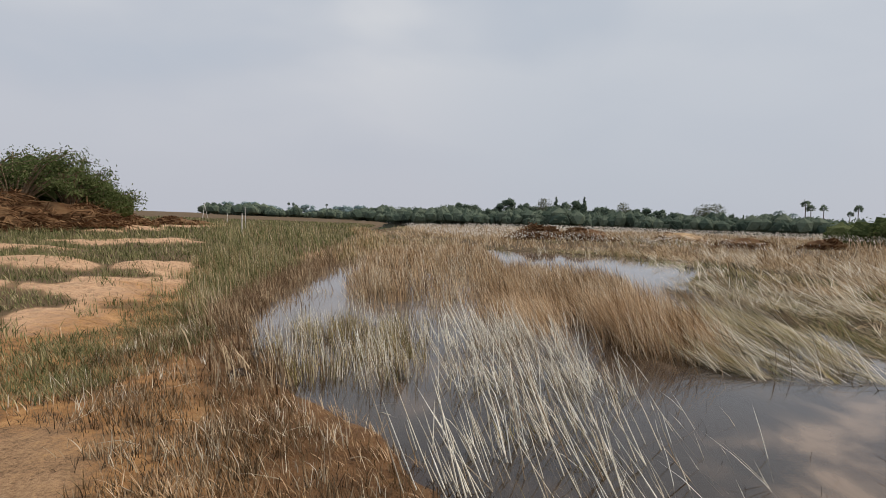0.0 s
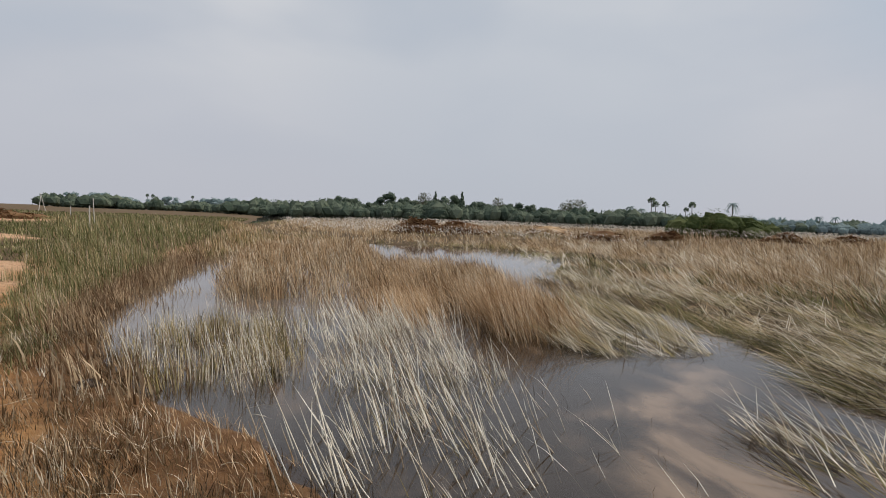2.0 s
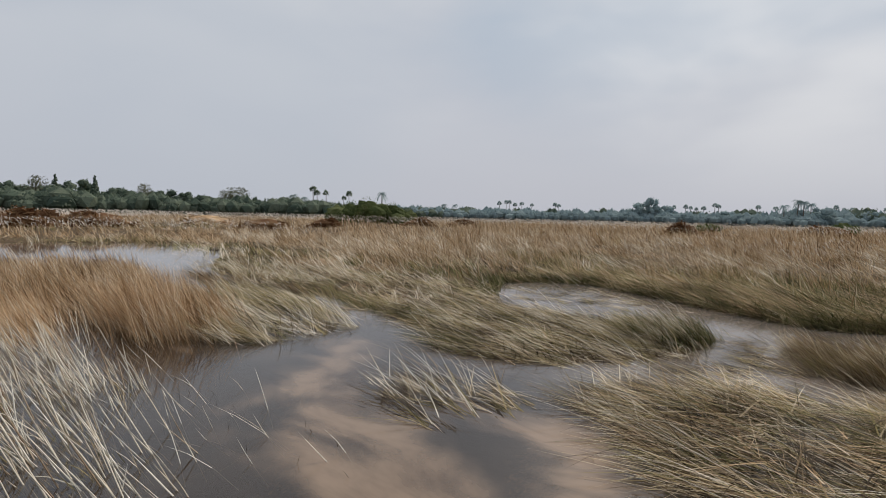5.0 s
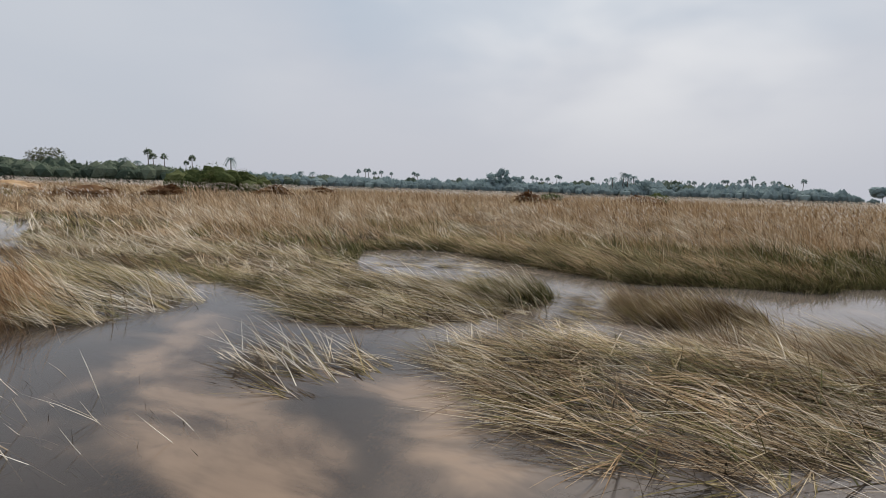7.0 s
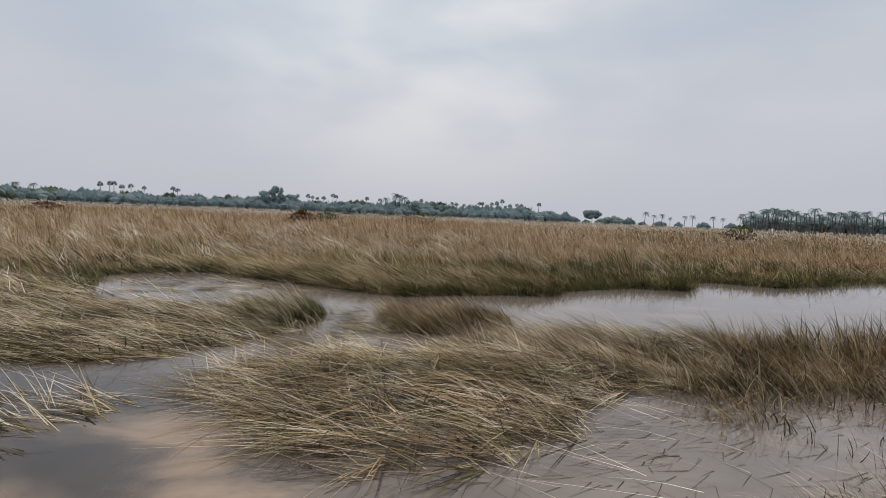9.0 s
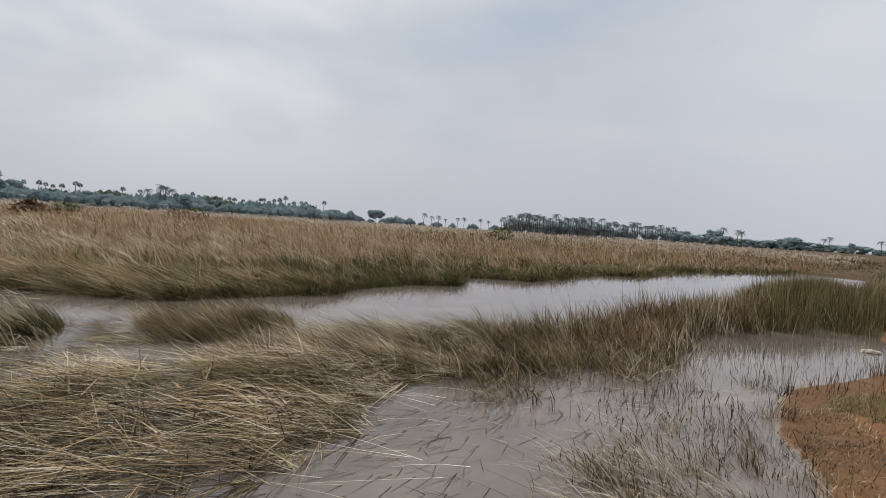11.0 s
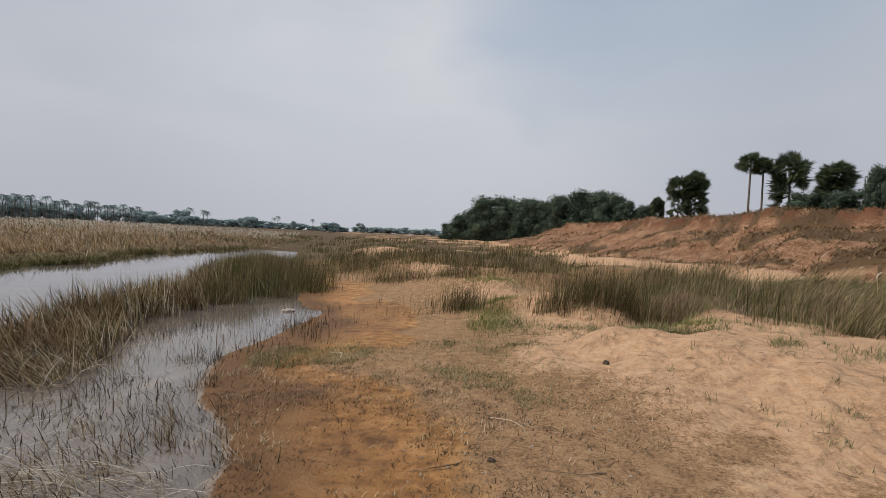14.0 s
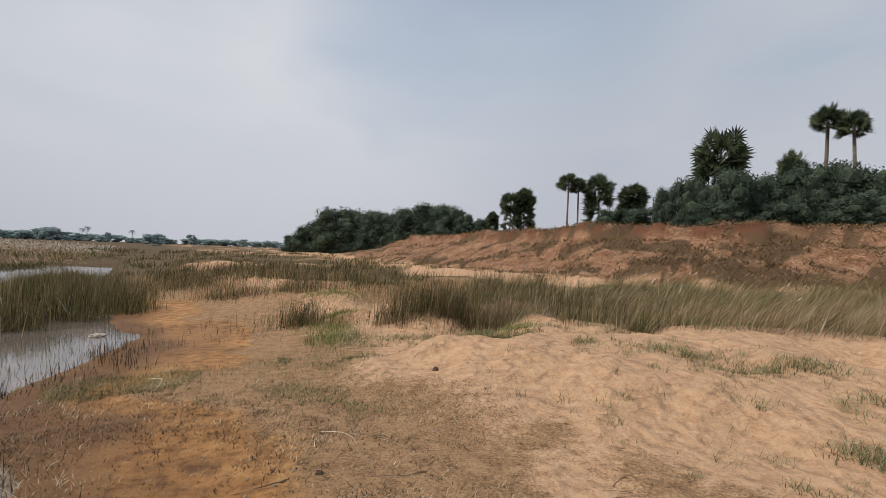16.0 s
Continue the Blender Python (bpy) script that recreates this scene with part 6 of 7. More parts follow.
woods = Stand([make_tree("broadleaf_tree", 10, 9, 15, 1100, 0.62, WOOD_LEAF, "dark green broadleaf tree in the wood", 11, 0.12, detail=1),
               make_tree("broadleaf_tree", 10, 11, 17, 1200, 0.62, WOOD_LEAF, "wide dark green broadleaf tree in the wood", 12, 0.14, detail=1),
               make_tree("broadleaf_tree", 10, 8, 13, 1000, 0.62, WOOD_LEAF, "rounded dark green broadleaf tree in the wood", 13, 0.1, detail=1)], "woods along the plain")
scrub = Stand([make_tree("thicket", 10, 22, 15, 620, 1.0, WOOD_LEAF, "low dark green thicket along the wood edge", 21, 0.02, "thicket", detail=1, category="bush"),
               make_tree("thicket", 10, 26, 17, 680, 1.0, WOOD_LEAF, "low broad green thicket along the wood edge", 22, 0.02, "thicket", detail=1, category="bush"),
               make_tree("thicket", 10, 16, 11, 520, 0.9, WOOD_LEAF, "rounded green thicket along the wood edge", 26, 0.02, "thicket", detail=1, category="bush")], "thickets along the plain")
# far plants: their haze sits in the leaf colour
hazy_scrub = Stand([make_tree("thicket", 10, 22, 14, 560, 1.0, HAZE_LEAF, "distant green thicket on the skyline, paled by painted haze", 23, 0.02, "thicket", detail=1, category="bush"),
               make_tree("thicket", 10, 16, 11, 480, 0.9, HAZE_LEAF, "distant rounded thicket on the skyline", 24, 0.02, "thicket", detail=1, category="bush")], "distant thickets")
hazy = Stand([make_tree("broadleaf_tree", 10, 11, 13, 500, 0.8, HAZE_LEAF, "distant broadleaf tree paled by painted haze", 31, 0.15, detail=1),
              make_tree("broadleaf_tree", 10, 16, 15, 560, 0.9, HAZE_LEAF, "distant wide broadleaf tree paled by painted haze", 32, 0.15, detail=1)], "distant trees")
pale = Stand([make_tree("pale_tree", 10, 8.5, 16, 900, 0.5, PALE_LEAF, "grey green thinly leaved tree above the wood", 41, 0.35, fill=0.0)], "pale trees")
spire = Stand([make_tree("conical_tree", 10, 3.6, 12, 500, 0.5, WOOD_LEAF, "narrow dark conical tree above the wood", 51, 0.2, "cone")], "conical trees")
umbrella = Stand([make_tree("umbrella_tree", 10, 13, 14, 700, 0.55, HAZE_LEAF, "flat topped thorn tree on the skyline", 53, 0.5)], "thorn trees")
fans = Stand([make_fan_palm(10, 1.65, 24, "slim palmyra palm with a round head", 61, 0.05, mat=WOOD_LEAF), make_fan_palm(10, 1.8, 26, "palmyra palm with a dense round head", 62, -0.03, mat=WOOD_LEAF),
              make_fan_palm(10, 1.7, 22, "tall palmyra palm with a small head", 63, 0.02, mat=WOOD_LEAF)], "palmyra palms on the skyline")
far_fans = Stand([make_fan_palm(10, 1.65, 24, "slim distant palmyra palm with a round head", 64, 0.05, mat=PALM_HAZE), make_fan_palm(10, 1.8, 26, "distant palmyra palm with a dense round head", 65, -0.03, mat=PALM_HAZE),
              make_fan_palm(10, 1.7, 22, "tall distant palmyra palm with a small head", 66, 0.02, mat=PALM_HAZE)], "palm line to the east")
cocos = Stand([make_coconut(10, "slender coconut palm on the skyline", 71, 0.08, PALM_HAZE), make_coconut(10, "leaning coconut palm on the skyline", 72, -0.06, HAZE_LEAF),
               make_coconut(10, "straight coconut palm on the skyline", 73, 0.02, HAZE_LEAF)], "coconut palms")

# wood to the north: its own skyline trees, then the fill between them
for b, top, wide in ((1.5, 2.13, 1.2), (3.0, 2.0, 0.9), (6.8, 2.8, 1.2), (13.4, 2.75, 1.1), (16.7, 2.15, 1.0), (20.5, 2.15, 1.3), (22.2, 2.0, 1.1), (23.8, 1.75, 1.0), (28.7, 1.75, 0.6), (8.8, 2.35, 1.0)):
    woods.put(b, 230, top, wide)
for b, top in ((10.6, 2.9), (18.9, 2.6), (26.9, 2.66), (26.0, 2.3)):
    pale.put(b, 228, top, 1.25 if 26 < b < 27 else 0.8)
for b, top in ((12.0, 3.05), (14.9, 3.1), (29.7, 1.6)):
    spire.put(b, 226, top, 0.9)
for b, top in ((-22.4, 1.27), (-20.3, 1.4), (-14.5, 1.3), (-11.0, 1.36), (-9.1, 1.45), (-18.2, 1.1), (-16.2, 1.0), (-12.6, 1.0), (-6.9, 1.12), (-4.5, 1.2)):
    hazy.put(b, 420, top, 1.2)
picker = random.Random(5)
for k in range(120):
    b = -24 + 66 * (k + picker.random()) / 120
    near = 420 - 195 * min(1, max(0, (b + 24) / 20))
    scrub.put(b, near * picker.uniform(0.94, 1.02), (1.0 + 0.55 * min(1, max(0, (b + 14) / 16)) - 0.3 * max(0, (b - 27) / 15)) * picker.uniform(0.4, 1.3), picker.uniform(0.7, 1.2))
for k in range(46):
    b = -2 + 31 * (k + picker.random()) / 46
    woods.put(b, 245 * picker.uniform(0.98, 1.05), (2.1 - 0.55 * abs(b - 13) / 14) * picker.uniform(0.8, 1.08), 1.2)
for b, top in ((-16.5, 1.45), (-16.1, 1.46), (-12.7, 1.48)):
    fans.put(b, 430, top, 0.8)
for b, top in ((32.7, 2.07), (33.7, 1.85), (41.8, 2.57)):
    cocos.put(b, 250, top)
for b, top in ((34.6, 3.15), (35.0, 2.7), (35.9, 2.71), (37.7, 2.12), (38.3, 2.69)):
    fans.put(b, 270, top, 0.95)

# the palm line to the east
for b, top in ((45.2, 1.2), (54.6, 1.97), (55.3, 2.07), (55.65, 2.08), (56.3, 1.8), (57.0, 1.93), (58.0, 1.77), (60.5, 1.88), (60.9, 1.74), (72.1, 1.78), (73.2, 1.86), (73.7, 1.7), (74.2, 1.59), (74.8, 1.71),
               (75.8, 2.04), (76.2, 1.89), (79.4, 1.86), (80.8, 1.75), (85.4, 1.9)):
    far_fans.put(b, 360, top, 0.95)
for b, top in ((85.9, 1.65), (86.4, 1.68), (88.7, 1.69), (89.2, 1.65), (90.0, 1.56), (91.6, 1.81), (92.0, 1.82), (92.5, 1.58), (92.9, 1.82), (93.5, 1.96), (94.1, 2.21), (94.4, 1.51), (94.9, 1.73), (95.7, 1.8),
               (96.2, 1.76), (98.0, 1.99)):
    far_fans.put(b, 360, top, 0.95)
for b, top in ((48.6, 1.47), (49.8, 1.46), (81.5, 1.84), (82.4, 2.33), (82.9, 2.19), (83.5, 2.02), (108.8, 1.38), (109.6, 1.1), (110.4, 1.2), (111.2, 0.9), (112.5, 1.08), (113.2, 1.16), (115.1, 1.13), (115.9, 1.0)):
    cocos.put(b, 340, top)
for b, top, wide in ((47.0, 1.13, 1.2), (68.9, 2.07, 1.0), (70.2, 2.6, 0.6), (71.2, 1.75, 1.0), (77.1, 1.26, 1.3), (84.4, 1.7, 1.2), (87.5, 1.35, 1.2), (97.0, 1.2, 1.1), (99.0, 1.15, 1.2)):
    hazy.put(b, 340, top, wide, 0)
umbrella.put(103.6, 340, 1.4, 1.1)
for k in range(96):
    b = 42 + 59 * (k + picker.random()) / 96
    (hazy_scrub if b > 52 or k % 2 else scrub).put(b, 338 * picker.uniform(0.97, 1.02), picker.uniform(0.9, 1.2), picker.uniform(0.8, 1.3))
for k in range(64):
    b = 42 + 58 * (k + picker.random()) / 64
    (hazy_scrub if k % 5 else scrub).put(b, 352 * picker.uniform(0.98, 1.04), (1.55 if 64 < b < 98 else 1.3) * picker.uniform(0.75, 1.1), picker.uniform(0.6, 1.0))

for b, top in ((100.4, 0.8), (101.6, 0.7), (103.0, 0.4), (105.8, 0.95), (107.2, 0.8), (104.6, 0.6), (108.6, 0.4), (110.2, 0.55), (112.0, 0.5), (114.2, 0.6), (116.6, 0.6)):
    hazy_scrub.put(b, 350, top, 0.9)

# coconut grove and far trees downstream
for k in range(74):
    b = 117.3 + 17.5 * (k + picker.random() * 0.8) / 74
    cocos.put(b, 330 + 11 * (b - 117), (2.12 - 0.055 * max(0, b - 125)) * min(1, 0.72 + 0.12 * (b - 117.3)) * picker.uniform(0.66, 1.03))
for k in range(34):
    b = 117.8 + 26 * (k + picker.random()) / 34
    hazy.put(b, 360 + 11 * (b - 117), (1.5 - 0.03 * (b - 118)) * picker.uniform(0.7, 1.1), 1.3)
for b, top in ((139.0, 1.68), (140.3, 1.51), (140.7, 1.4), (147.4, 1.29), (147.0, 1.1), (151.0, 1.15)):
    cocos.put(b, 600, top)
for b, top, wide in ((135.1, 1.26, 1.5), (138.3, 1.45, 1.4), (144.6, 1.15, 1.5), (149.0, 0.88, 0.7), (152.7, 0.95, 1.4), (156.0, 1.0, 1.0), (157.5, 0.6, 2.0), (160.7, 0.74, 1.5), (163.4, 0.72, 1.6)):
    hazy.put(b, 640, top, wide)
for k in range(34):
    b = 134 + 34 * (k + picker.random()) / 34
    hazy.put(b, 760 * picker.uniform(0.95, 1.05), 0.6 * picker.uniform(0.6, 1.25), 2.4)

# the wood and palms on top of the eroded bank
bank_woods = Stand([make_tree("bank_tree", 10, 10, 30, 7600, 0.34, LEAF, "dense dark green tree on the river bank", 81, 0.03, detail=1, fill=0.68),
                    make_tree("bank_tree", 10, 11, 32, 8000, 0.34, LEAF, "broad dark green tree on the river bank", 82, 0.03, detail=1, fill=0.68)], "trees on the bank")
for b, d, top, wide in ((165.8, 152, 1.5, 1.3), (167.2, 150, 2.6, 1.1), (168.9, 147, 3.6, 1.1), (170.6, 140, 4.67, 1.1), (172.4, 138, 4.2, 1.0), (174.3, 132, 4.5, 1.0), (176.3, 128, 4.3, 1.1), (178.4, 120, 5.0, 1.0),
                        (180.5, 116, 5.65, 1.1), (182.3, 112, 5.3, 0.9), (184.0, 108, 4.5, 0.9), (186.0, 105, 4.1, 0.7), (204.6, 74, 7.6, 0.55), (206.7, 73, 8.6, 0.5), (208.4, 72, 7.6, 0.7), (210.6, 70, 9.3, 0.75),
                        (212.9, 72, 8.4, 0.8), (215.0, 74, 8.9, 0.8), (217.0, 74, 9.6, 0.8), (219.0, 75, 9.2, 0.8), (221.4, 74, 8.5, 0.8)):
    bank_woods.put(b, d, top, wide, sink=0.4)
for b, d, top in ((168.4, 150, 2.2), (172, 140, 2.4), (177, 128, 3.0), (182, 112, 3.6), (203.2, 76, 5.6), (209.4, 68, 6.2), (214, 70, 6.0), (219.6, 70, 6.6), (223, 72, 6.5), (199.8, 82, 5.4)):
    bank_woods.put(b, d, top, 1.3, sink=0.3)
tall_fans = Stand([make_fan_palm(10, 1.5, 46, "tall palmyra palm on the river bank", 91, 0.01, fingers=17), make_fan_palm(10, 1.55, 46, "tall palmyra palm with a leaning trunk on the bank", 92, 0.04, fingers=17)], "palms on the bank")
for b, d, top in ((217.6, 80, 14.55), (219.9, 78, 13.7)):
    tall_fans.put(b, d, top)
short_fans = Stand([make_fan_palm(10, 2.2, 44, "slender palmyra palm beside bushy palms", 93, 0.01, fingers=17)], "palms on the bank")
for b, d, top in ((195.0, 82, 9.2), (196.1, 84, 8.75)):
    short_fans.put(b, d, top)
bushy_fans = Stand([make_fan_palm(10, 3.0, 38, "bushy palmyra palm with leaves down its trunk", 95, 0.0, 0.9, 17), make_fan_palm(10, 2.8, 64, "dense palmyra palm with leaves down its trunk", 96, 0.02, 1.2, 17)], "bushy palms on the bank")
for b, d, top, wide in ((189.0, 92, 7.1, 1.0), (190.5, 92, 7.6, 1.0), (198.2, 84, 9.1, 1.0), (201.5, 82, 8.1, 1.15), (209.4, 76, 13.25, 1.0), (187.1, 98, 4.9, 1.0), (215.2, 76, 10.8, 0.7)):
    bushy_fans.put(b, d, top, wide)

# thorn bushes: on the mound upstream and out in the marsh
thorn = Stand([make_tree("thorn_bush", 10, 22, 22, 4200, 0.42, BUSH_LEAF, "wide green thorn bush in the grass", 101, 0.05, "thicket", fill=0.7, category="bush"),
               make_tree("thorn_bush", 10, 17, 18, 3600, 0.42, BUSH_LEAF, "dense green thorn bush on a mound", 102, 0.05, "thicket", fill=0.7, category="bush")], "thorn bushes")
thorn.put(40.4, 62, 2.05, 1.25, 0)
thorn.put(42.8, 61, 1.5, 1.1, 0)
thorn.put(38.4, 62, 1.1, 1.1, 0)
thorn.put(-38.6, 41, 5.4, 0.8, 1)
thorn.put(-35.6, 42, 4.6, 0.75, 1)
thorn.put(-33.4, 43, 3.2, 0.7, 1)
thorn.put(-42.5, 40, 5.0, 0.85, 1)
thorn.put(86.1, 70, 0.5, 0.9, 0)
thorn.put(75.5, 66, 0.05, 1.1, 0)
thorn.put(117.7, 60, 0.62, 0.6, 0)


def feathery_bush(bearing, dist, height, seed):
    """A loose thorn tree: thin arching wands with sparse leaflets."""
    rnd, rng = random.Random(seed), np.random.default_rng(seed)
    root = tagged(new("mesquite_bush"), "loose feathery mesquite bush with arching thin twigs", "bush")
    bm, verts, faces = bmesh.new(), [], []
    for k in range(46):
        a, out = rnd.uniform(0, 2 * math.pi), height * rnd.uniform(0.2, 0.95)
        top = height * rnd.uniform(0.55, 1.0) * (1 - 0.25 * out / height)
        mid = Vector((math.cos(a) * out * 0.45, math.sin(a) * out * 0.45, top * 0.75))
        tip = Vector((math.cos(a) * out, math.sin(a) * out, top * rnd.uniform(0.75, 1.0)))
        tube_into(bm, [Vector((0, 0, -0.2)), mid * 0.5 + Vector((0, 0, top * 0.1)), mid, mid.lerp(tip, 0.6) + Vector((0, 0, top * 0.08)), tip], [0.06, 0.045, 0.03, 0.018, 0.006], 4)
        for s in range(84):
            t = rnd.uniform(0.3, 1.0)
            c = np.array(mid.lerp(tip, (t - 0.3) / 0.7)) + rng.normal(size=3) * 0.16
            u = rng.normal(size=3)
            u /= np.linalg.norm(u)
            v = np.cross(u, rng.normal(size=3))
            v /= np.linalg.norm(v) + 1e-9
            i = len(verts)
            verts += [c, c + u * 0.10 + v * 0.035, c + u * 0.22, c + u * 0.10 - v * 0.035]
            faces.append((i, i + 1, i + 2, i + 3))
    part("branchwork", bm, TWIG, root)
    shape("foliage", verts, faces, BUSH_LEAF, root)
    settle(root, bearing, dist, 1.0)
    tagged(root, group="feathery bushes")


feathery_bush(-35.6, 38, 4.4, 111)
feathery_bush(-39.5, 37, 5.6, 112)
feathery_bush(-33.2, 39, 2.8, 113)
feathery_bush(-42.5, 38, 5.8, 115)
feathery_bush(40.8, 60, 2.6, 114)


# ---- heaps, poles, stones, twigs ----
def brush_heap(bearing, dist, length, height, label, seed, mat=BRUSH, count=900):
    """A heap of torn-out stalks: a lumpy core with stalks sticking out all over."""
    rng = np.random.default_rng(seed)
    root = tagged(new("brush_heap"), label, "brush heap", "brush heaps")
    verts, faces = [], []
    for k in range(count):
        a, t = rng.uniform(0, 2 * math.pi), math.sqrt(rng.random())
        x, y = 0.5 * length * t * math.cos(a), 0.28 * length * t * math.sin(a)
        bump = 0.75 + 0.35 * math.sin(3.1 * x / length * 2 + seed)
        z = height * (1 - t * t) * bump * rng.uniform(0.55, 1.0)
        way = np.array((rng.normal(), rng.normal() * 0.6, rng.normal() * 0.35))
        way /= np.linalg.norm(way)
        side = np.cross(way, rng.normal(size=3))
        side /= np.linalg.norm(side) + 1e-9
        long, w = rng.uniform(0.4, 1.1) * min(1.0, height * 0.8), rng.uniform(0.02, 0.05) * max(1, dist / 40)
        c = np.array((x, y, max(0.03, z)))
        i = len(verts)
        verts += [c - way * long * 0.5 - side * w, c - way * long * 0.5 + side * w, c + side * w + np.array((0, 0, 0.04)), c + way * long * 0.5, c - side * w + np.array((0, 0, 0.04))]
        faces += [(i, i + 1, i + 2, i + 4), (i + 4, i + 2, i + 3)]
    shape("thatch", verts, faces, mat, root)
    core = bmesh.new()
    bmesh.ops.create_icosphere(core, subdivisions=3, radius=1.0)
    for v in core.verts:
        lump = 1 + 0.25 * noise.noise(v.co * 2.2 + Vector((seed, 0, 0)))
        v.co = Vector((v.co.x * length * 0.42 * lump, v.co.y * length * 0.23 * lump, max(-0.1, v.co.z * height * 0.78 * lump)))
    part("core", core, mat, root)
    settle(root, bearing, dist, 1.0, radians(-bearing))


brush_heap(9.6, 46, 4.4, 1.3, "heap of torn brown brush in the grass", 1)
brush_heap(11.6, 47, 3.4, 1.1, "low heap of brown brush in the grass", 2)
brush_heap(15.2, 46, 5.0, 1.2, "long heap of torn brown brush in the grass", 3)
brush_heap(24.5, 50, 4.5, 1.0, "heap of dry brush with ochre grass", 4, OCHRE)
brush_heap(30.0, 44, 4.2, 0.95, "rounded heap of brown brush in the grass", 5)
brush_heap(36.0, 48, 3.0, 0.9, "small heap of dark brush in the grass", 6)
brush_heap(46.0, 58, 4.0, 0.9, "low heap of brown brush beside a bush", 7)
brush_heap(51.0, 60, 4.5, 0.8, "low heap of brown brush in plumed grass", 8)
brush_heap(73.4, 48, 3.2, 1.1, "heap of dark brown brush in plumed grass", 9)
brush_heap(85.0, 60, 4.2, 1.2, "heap of dry brush in plumed grass", 10)
brush_heap(117.5, 58, 2.8, 1.25, "tall tussock of dry brush on the skyline", 11, SCRUB)
brush_heap(-36.5, 36.5, 7.0, 1.5, "flood-torn brown brush piled on the mound", 12, BRUSH, 1800)
brush_heap(-40.5, 34, 6.0, 2.0, "brown dead brush under thorn bushes", 13, BRUSH, 1600)
brush_heap(-31.4, 44, 4.5, 0.8, "low brown brush beside sand patches", 14)
brush_heap(-27.2, 52, 4.5, 0.7, "low brown brush heap on the bank", 15)
brush_heap(-25.0, 56, 3.0, 0.5, "dark flattened brush on the bank", 16)


def pole(bearing, dist, height, lean, thick, label):
    root = tagged(new("marker_pole"), label, "pole", "marker poles")
    bm = bmesh.new()
    tube_into(bm, [Vector((lean * height * k / 4, 0, -0.3 + (height + 0.3) * k / 4)) for k in range(5)], [thick, thick, thick * 0.95, thick * 0.9, thick * 0.8], 8)
    part("shaft", bm, WHITEWOOD, root)
    settle(root, bearing, dist, 1.0, radians(-bearing))


pole(-21.1, 34, 1.35, 0.0, 0.035, "pale wooden marker pole standing in grass")
pole(-20.7, 46, 1.9, -0.06, 0.03, "leaning pale pole standing in grass")
pole(-22.5, 70, 1.3, 0.0, 0.04, "short pale post on the far bank")


def tripod(bearing, dist, height):
    root = tagged(new("pole_tripod"), "pale tripod of thin poles on the far bank", "tripod")
    for k in range(3):
        bm = bmesh.new()
        a = 2 * math.pi * k / 3 + 0.4
        tube_into(bm, [Vector((math.cos(a) * 0.22 * height, math.sin(a) * 0.22 * height, -0.2)), Vector((0, 0, height * 0.9)), Vector((-math.cos(a) * 0.03 * height, -math.sin(a) * 0.03 * height, height))], [0.05, 0.045, 0.04], 6)
        part("leg", bm, WHITEWOOD, root)
    settle(root, bearing, dist, 1.0)


tripod(-24.6, 120, 3.2)


def stone(name, x, y, size, flat, mat, label, seed, category="stone", group=""):
    bm = bmesh.new()
    bmesh.ops.create_icosphere(bm, subdivisions=3, radius=1.0)
    for v in bm.verts:
        lump = 1 + 0.35 * noise.noise(v.co * 1.4 + Vector((seed * 3.1, 0, 0))) + 0.1 * noise.noise(v.co * 5 + Vector((0, seed, 0)))
        v.co = Vector((v.co.x * size * lump, v.co.y * size * 0.8 * lump, v.co.z * size * flat * lump))
    me = bpy.data.meshes.new(name)
    bm.to_mesh(me)
    bm.free()
    me.materials.append(mat)
    ob = tagged(new(name, me), label, category, group)
    z = max(0.0 if mat == STONE else -1.0, float(ground_z(np.array([x]), np.array([y]))[0]))
    ob.location = (x, y, z + size * flat * 0.35)
    ob.rotation_euler = (0, 0, seed)


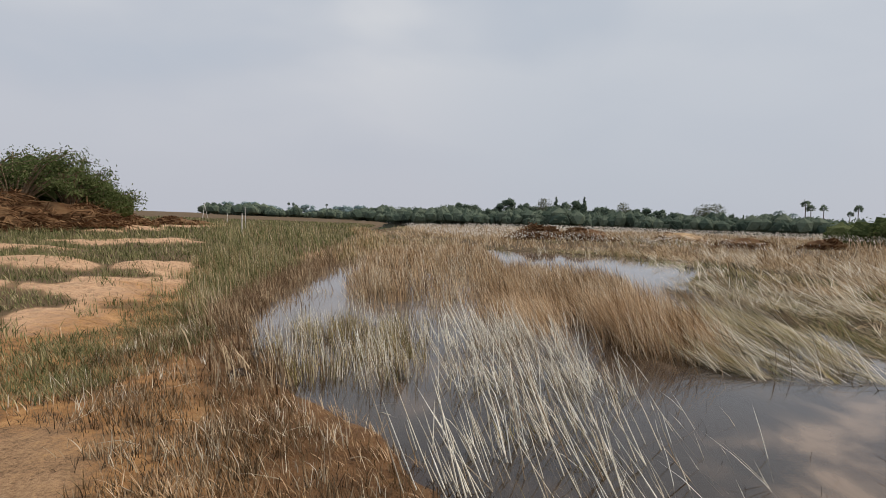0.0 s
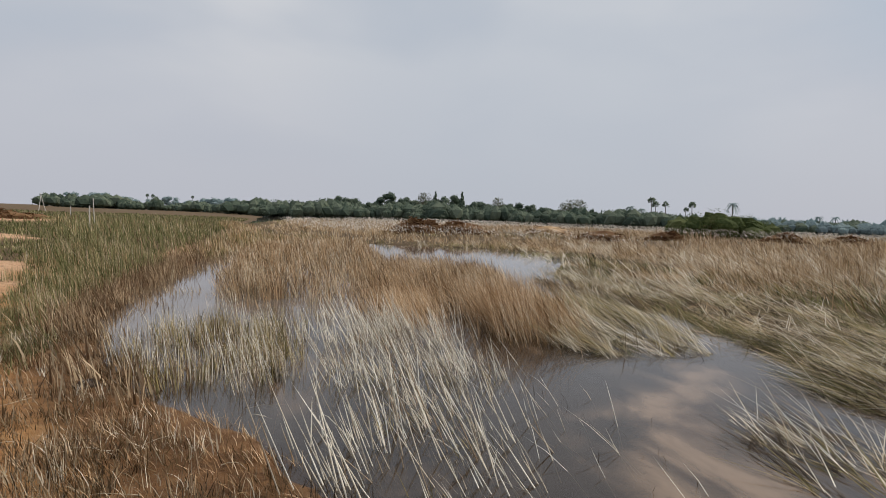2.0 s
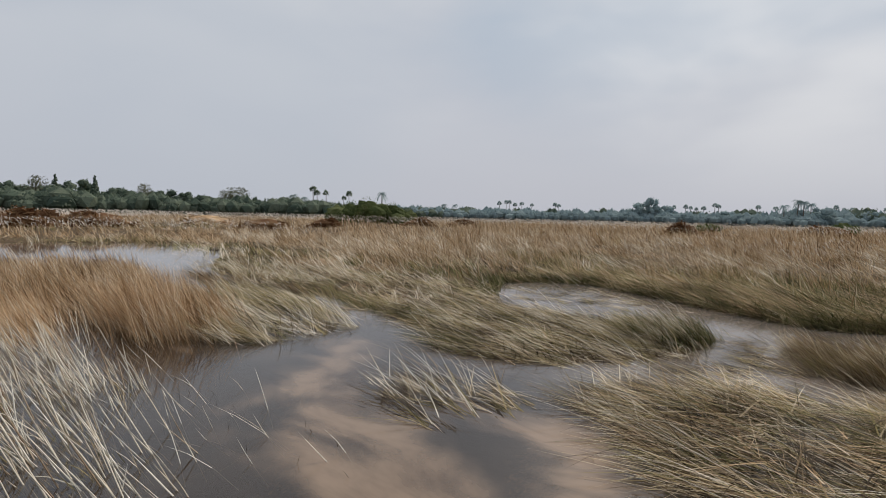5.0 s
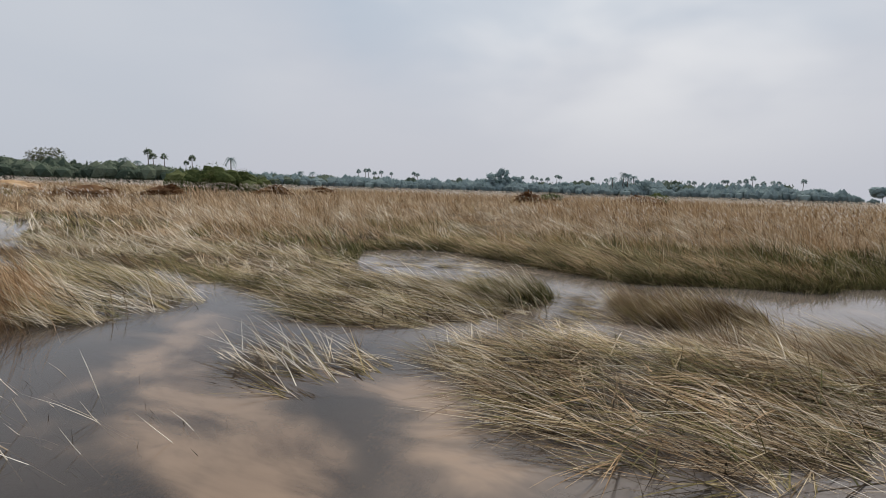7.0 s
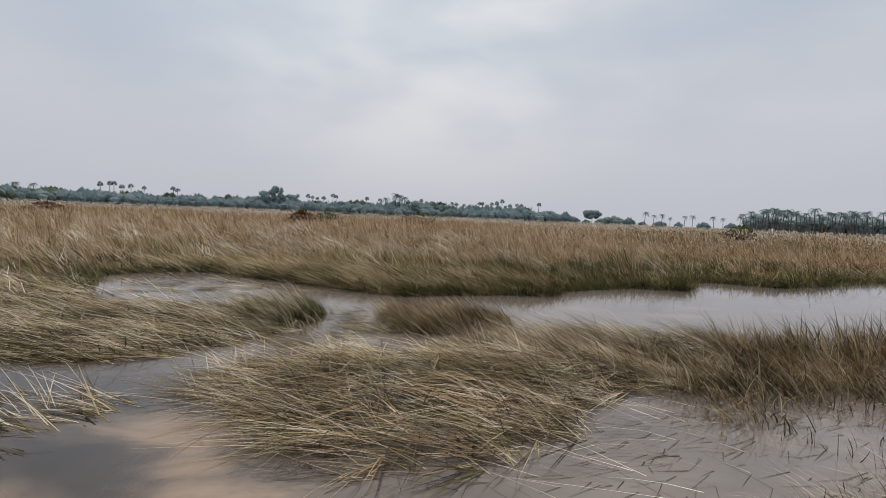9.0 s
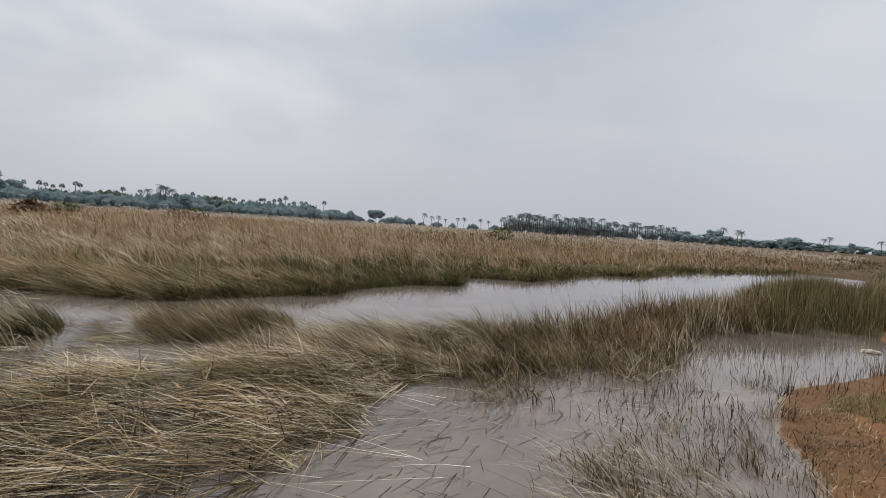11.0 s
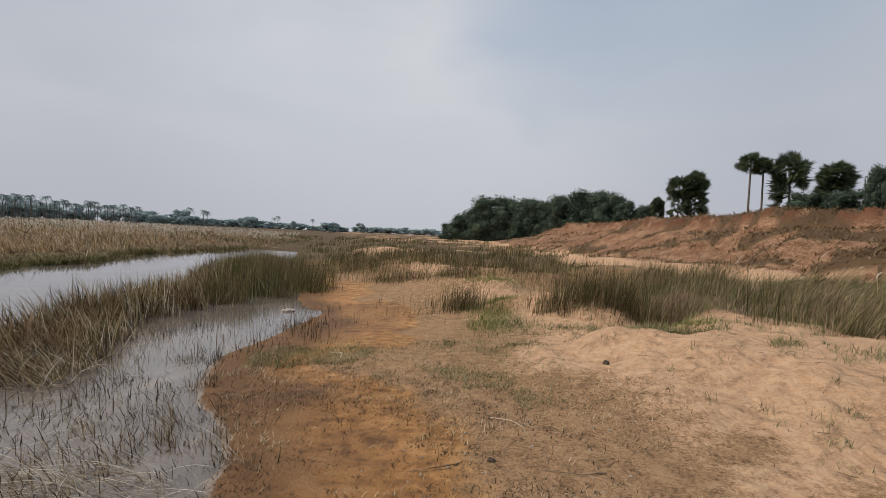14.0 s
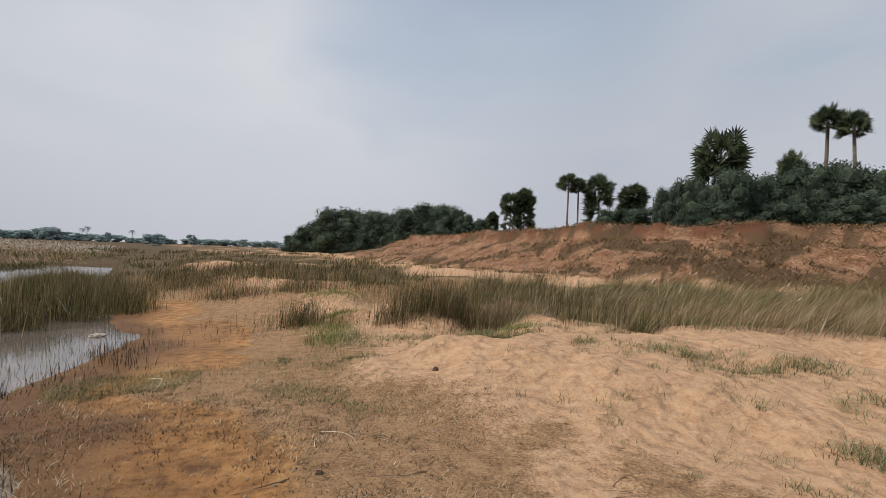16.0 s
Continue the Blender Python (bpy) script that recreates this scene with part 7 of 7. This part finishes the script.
stone("flat_stone", 5.3, -9.6, 0.13, 0.3, STONE, "flat pale stone lying in the puddle", 1)
stone("dark_clod", -0.5, -6.75, 0.045, 0.8, DARKROCK, "small dark clod on pale sand", 2, "clod")
stone("dark_clod", 0.35, -4.1, 0.03, 0.7, DARKROCK, "small dark clod on rusty sand", 3, "clod")
stone("dark_clod", -1.95, 5.0, 0.09, 0.5, DARKROCK, "dark wet clump of debris on the mud", 4, "debris")
picker = random.Random(9)
for k in range(60):
    stone("pebble", picker.uniform(-0.8, 1.2), -picker.uniform(3.0, 5.0), picker.uniform(0.006, 0.014), 0.7, STONE, "small pale pebble on rusty sand", 10 + k, "pebble", "pebbles on the sand")


def twig(x, y, length, turn, arch, thick, label, mat=TWIG, wave=0.15):
    """A thin dead stem lying on the ground, ends down."""
    rnd = random.Random(int(1000 * (x + 7 * y)))
    name = "dead_twig"
    bm = bmesh.new()
    pts = []
    for k in range(9):
        t = k / 8
        side = wave * length * math.sin(2.6 * t + rnd.uniform(0, 0.4))
        px = x + math.cos(turn) * length * (t - 0.5) - math.sin(turn) * side
        py = y + math.sin(turn) * length * (t - 0.5) + math.cos(turn) * side
        pts.append((px, py, t))
    gz = ground_z(np.array([q[0] for q in pts]), np.array([q[1] for q in pts]))
    path = [Vector((q[0], q[1], max(g, -0.02) + thick * 0.8 + arch * math.sin(math.pi * q[2]))) for q, g in zip(pts, gz)]
    tube_into(bm, path, [thick * (1 - 0.6 * k / 8) for k in range(9)], 5)
    me = bpy.data.meshes.new(name)
    bm.to_mesh(me)
    bm.free()
    me.materials.append(mat)
    return tagged(new(name, me), label, "twig", "dead twigs on the bank")


twig(2.75, -6.3, 0.75, 2.0, 0.05, 0.005, "pale curved dead stem on rusty sand", STRAW, 0.25)
twig(0.35, -4.75, 0.5, 2.3, 0.02, 0.004, "pale thin dead stem on sand", STRAW, 0.2)
twig(0.7, -3.9, 0.35, 0.6, 0.01, 0.007, "short brown dead twig on sand")
twig(-0.2, -4.1, 0.4, 0.2, 0.01, 0.006, "short brown dead twig on sand")
twig(-0.9, -7.6, 0.5, 1.2, 0.06, 0.006, "thin dead twig sticking out of sand")
picker = random.Random(12)
for k in range(46):
    twig(picker.uniform(-2.6, 1.8), -picker.uniform(2.6, 7.2), picker.uniform(0.08, 0.3), picker.uniform(0, 6.28), picker.uniform(0.0, 0.03), picker.uniform(0.002, 0.004), "thin dead twig on sand")
for k in range(26):
    twig(picker.uniform(-3.0, -0.3), picker.uniform(2.2, 5.2), picker.uniform(0.1, 0.35), picker.uniform(0, 6.28), picker.uniform(0.0, 0.04), picker.uniform(0.002, 0.004), "thin dead stem on wet mud", STRAW)
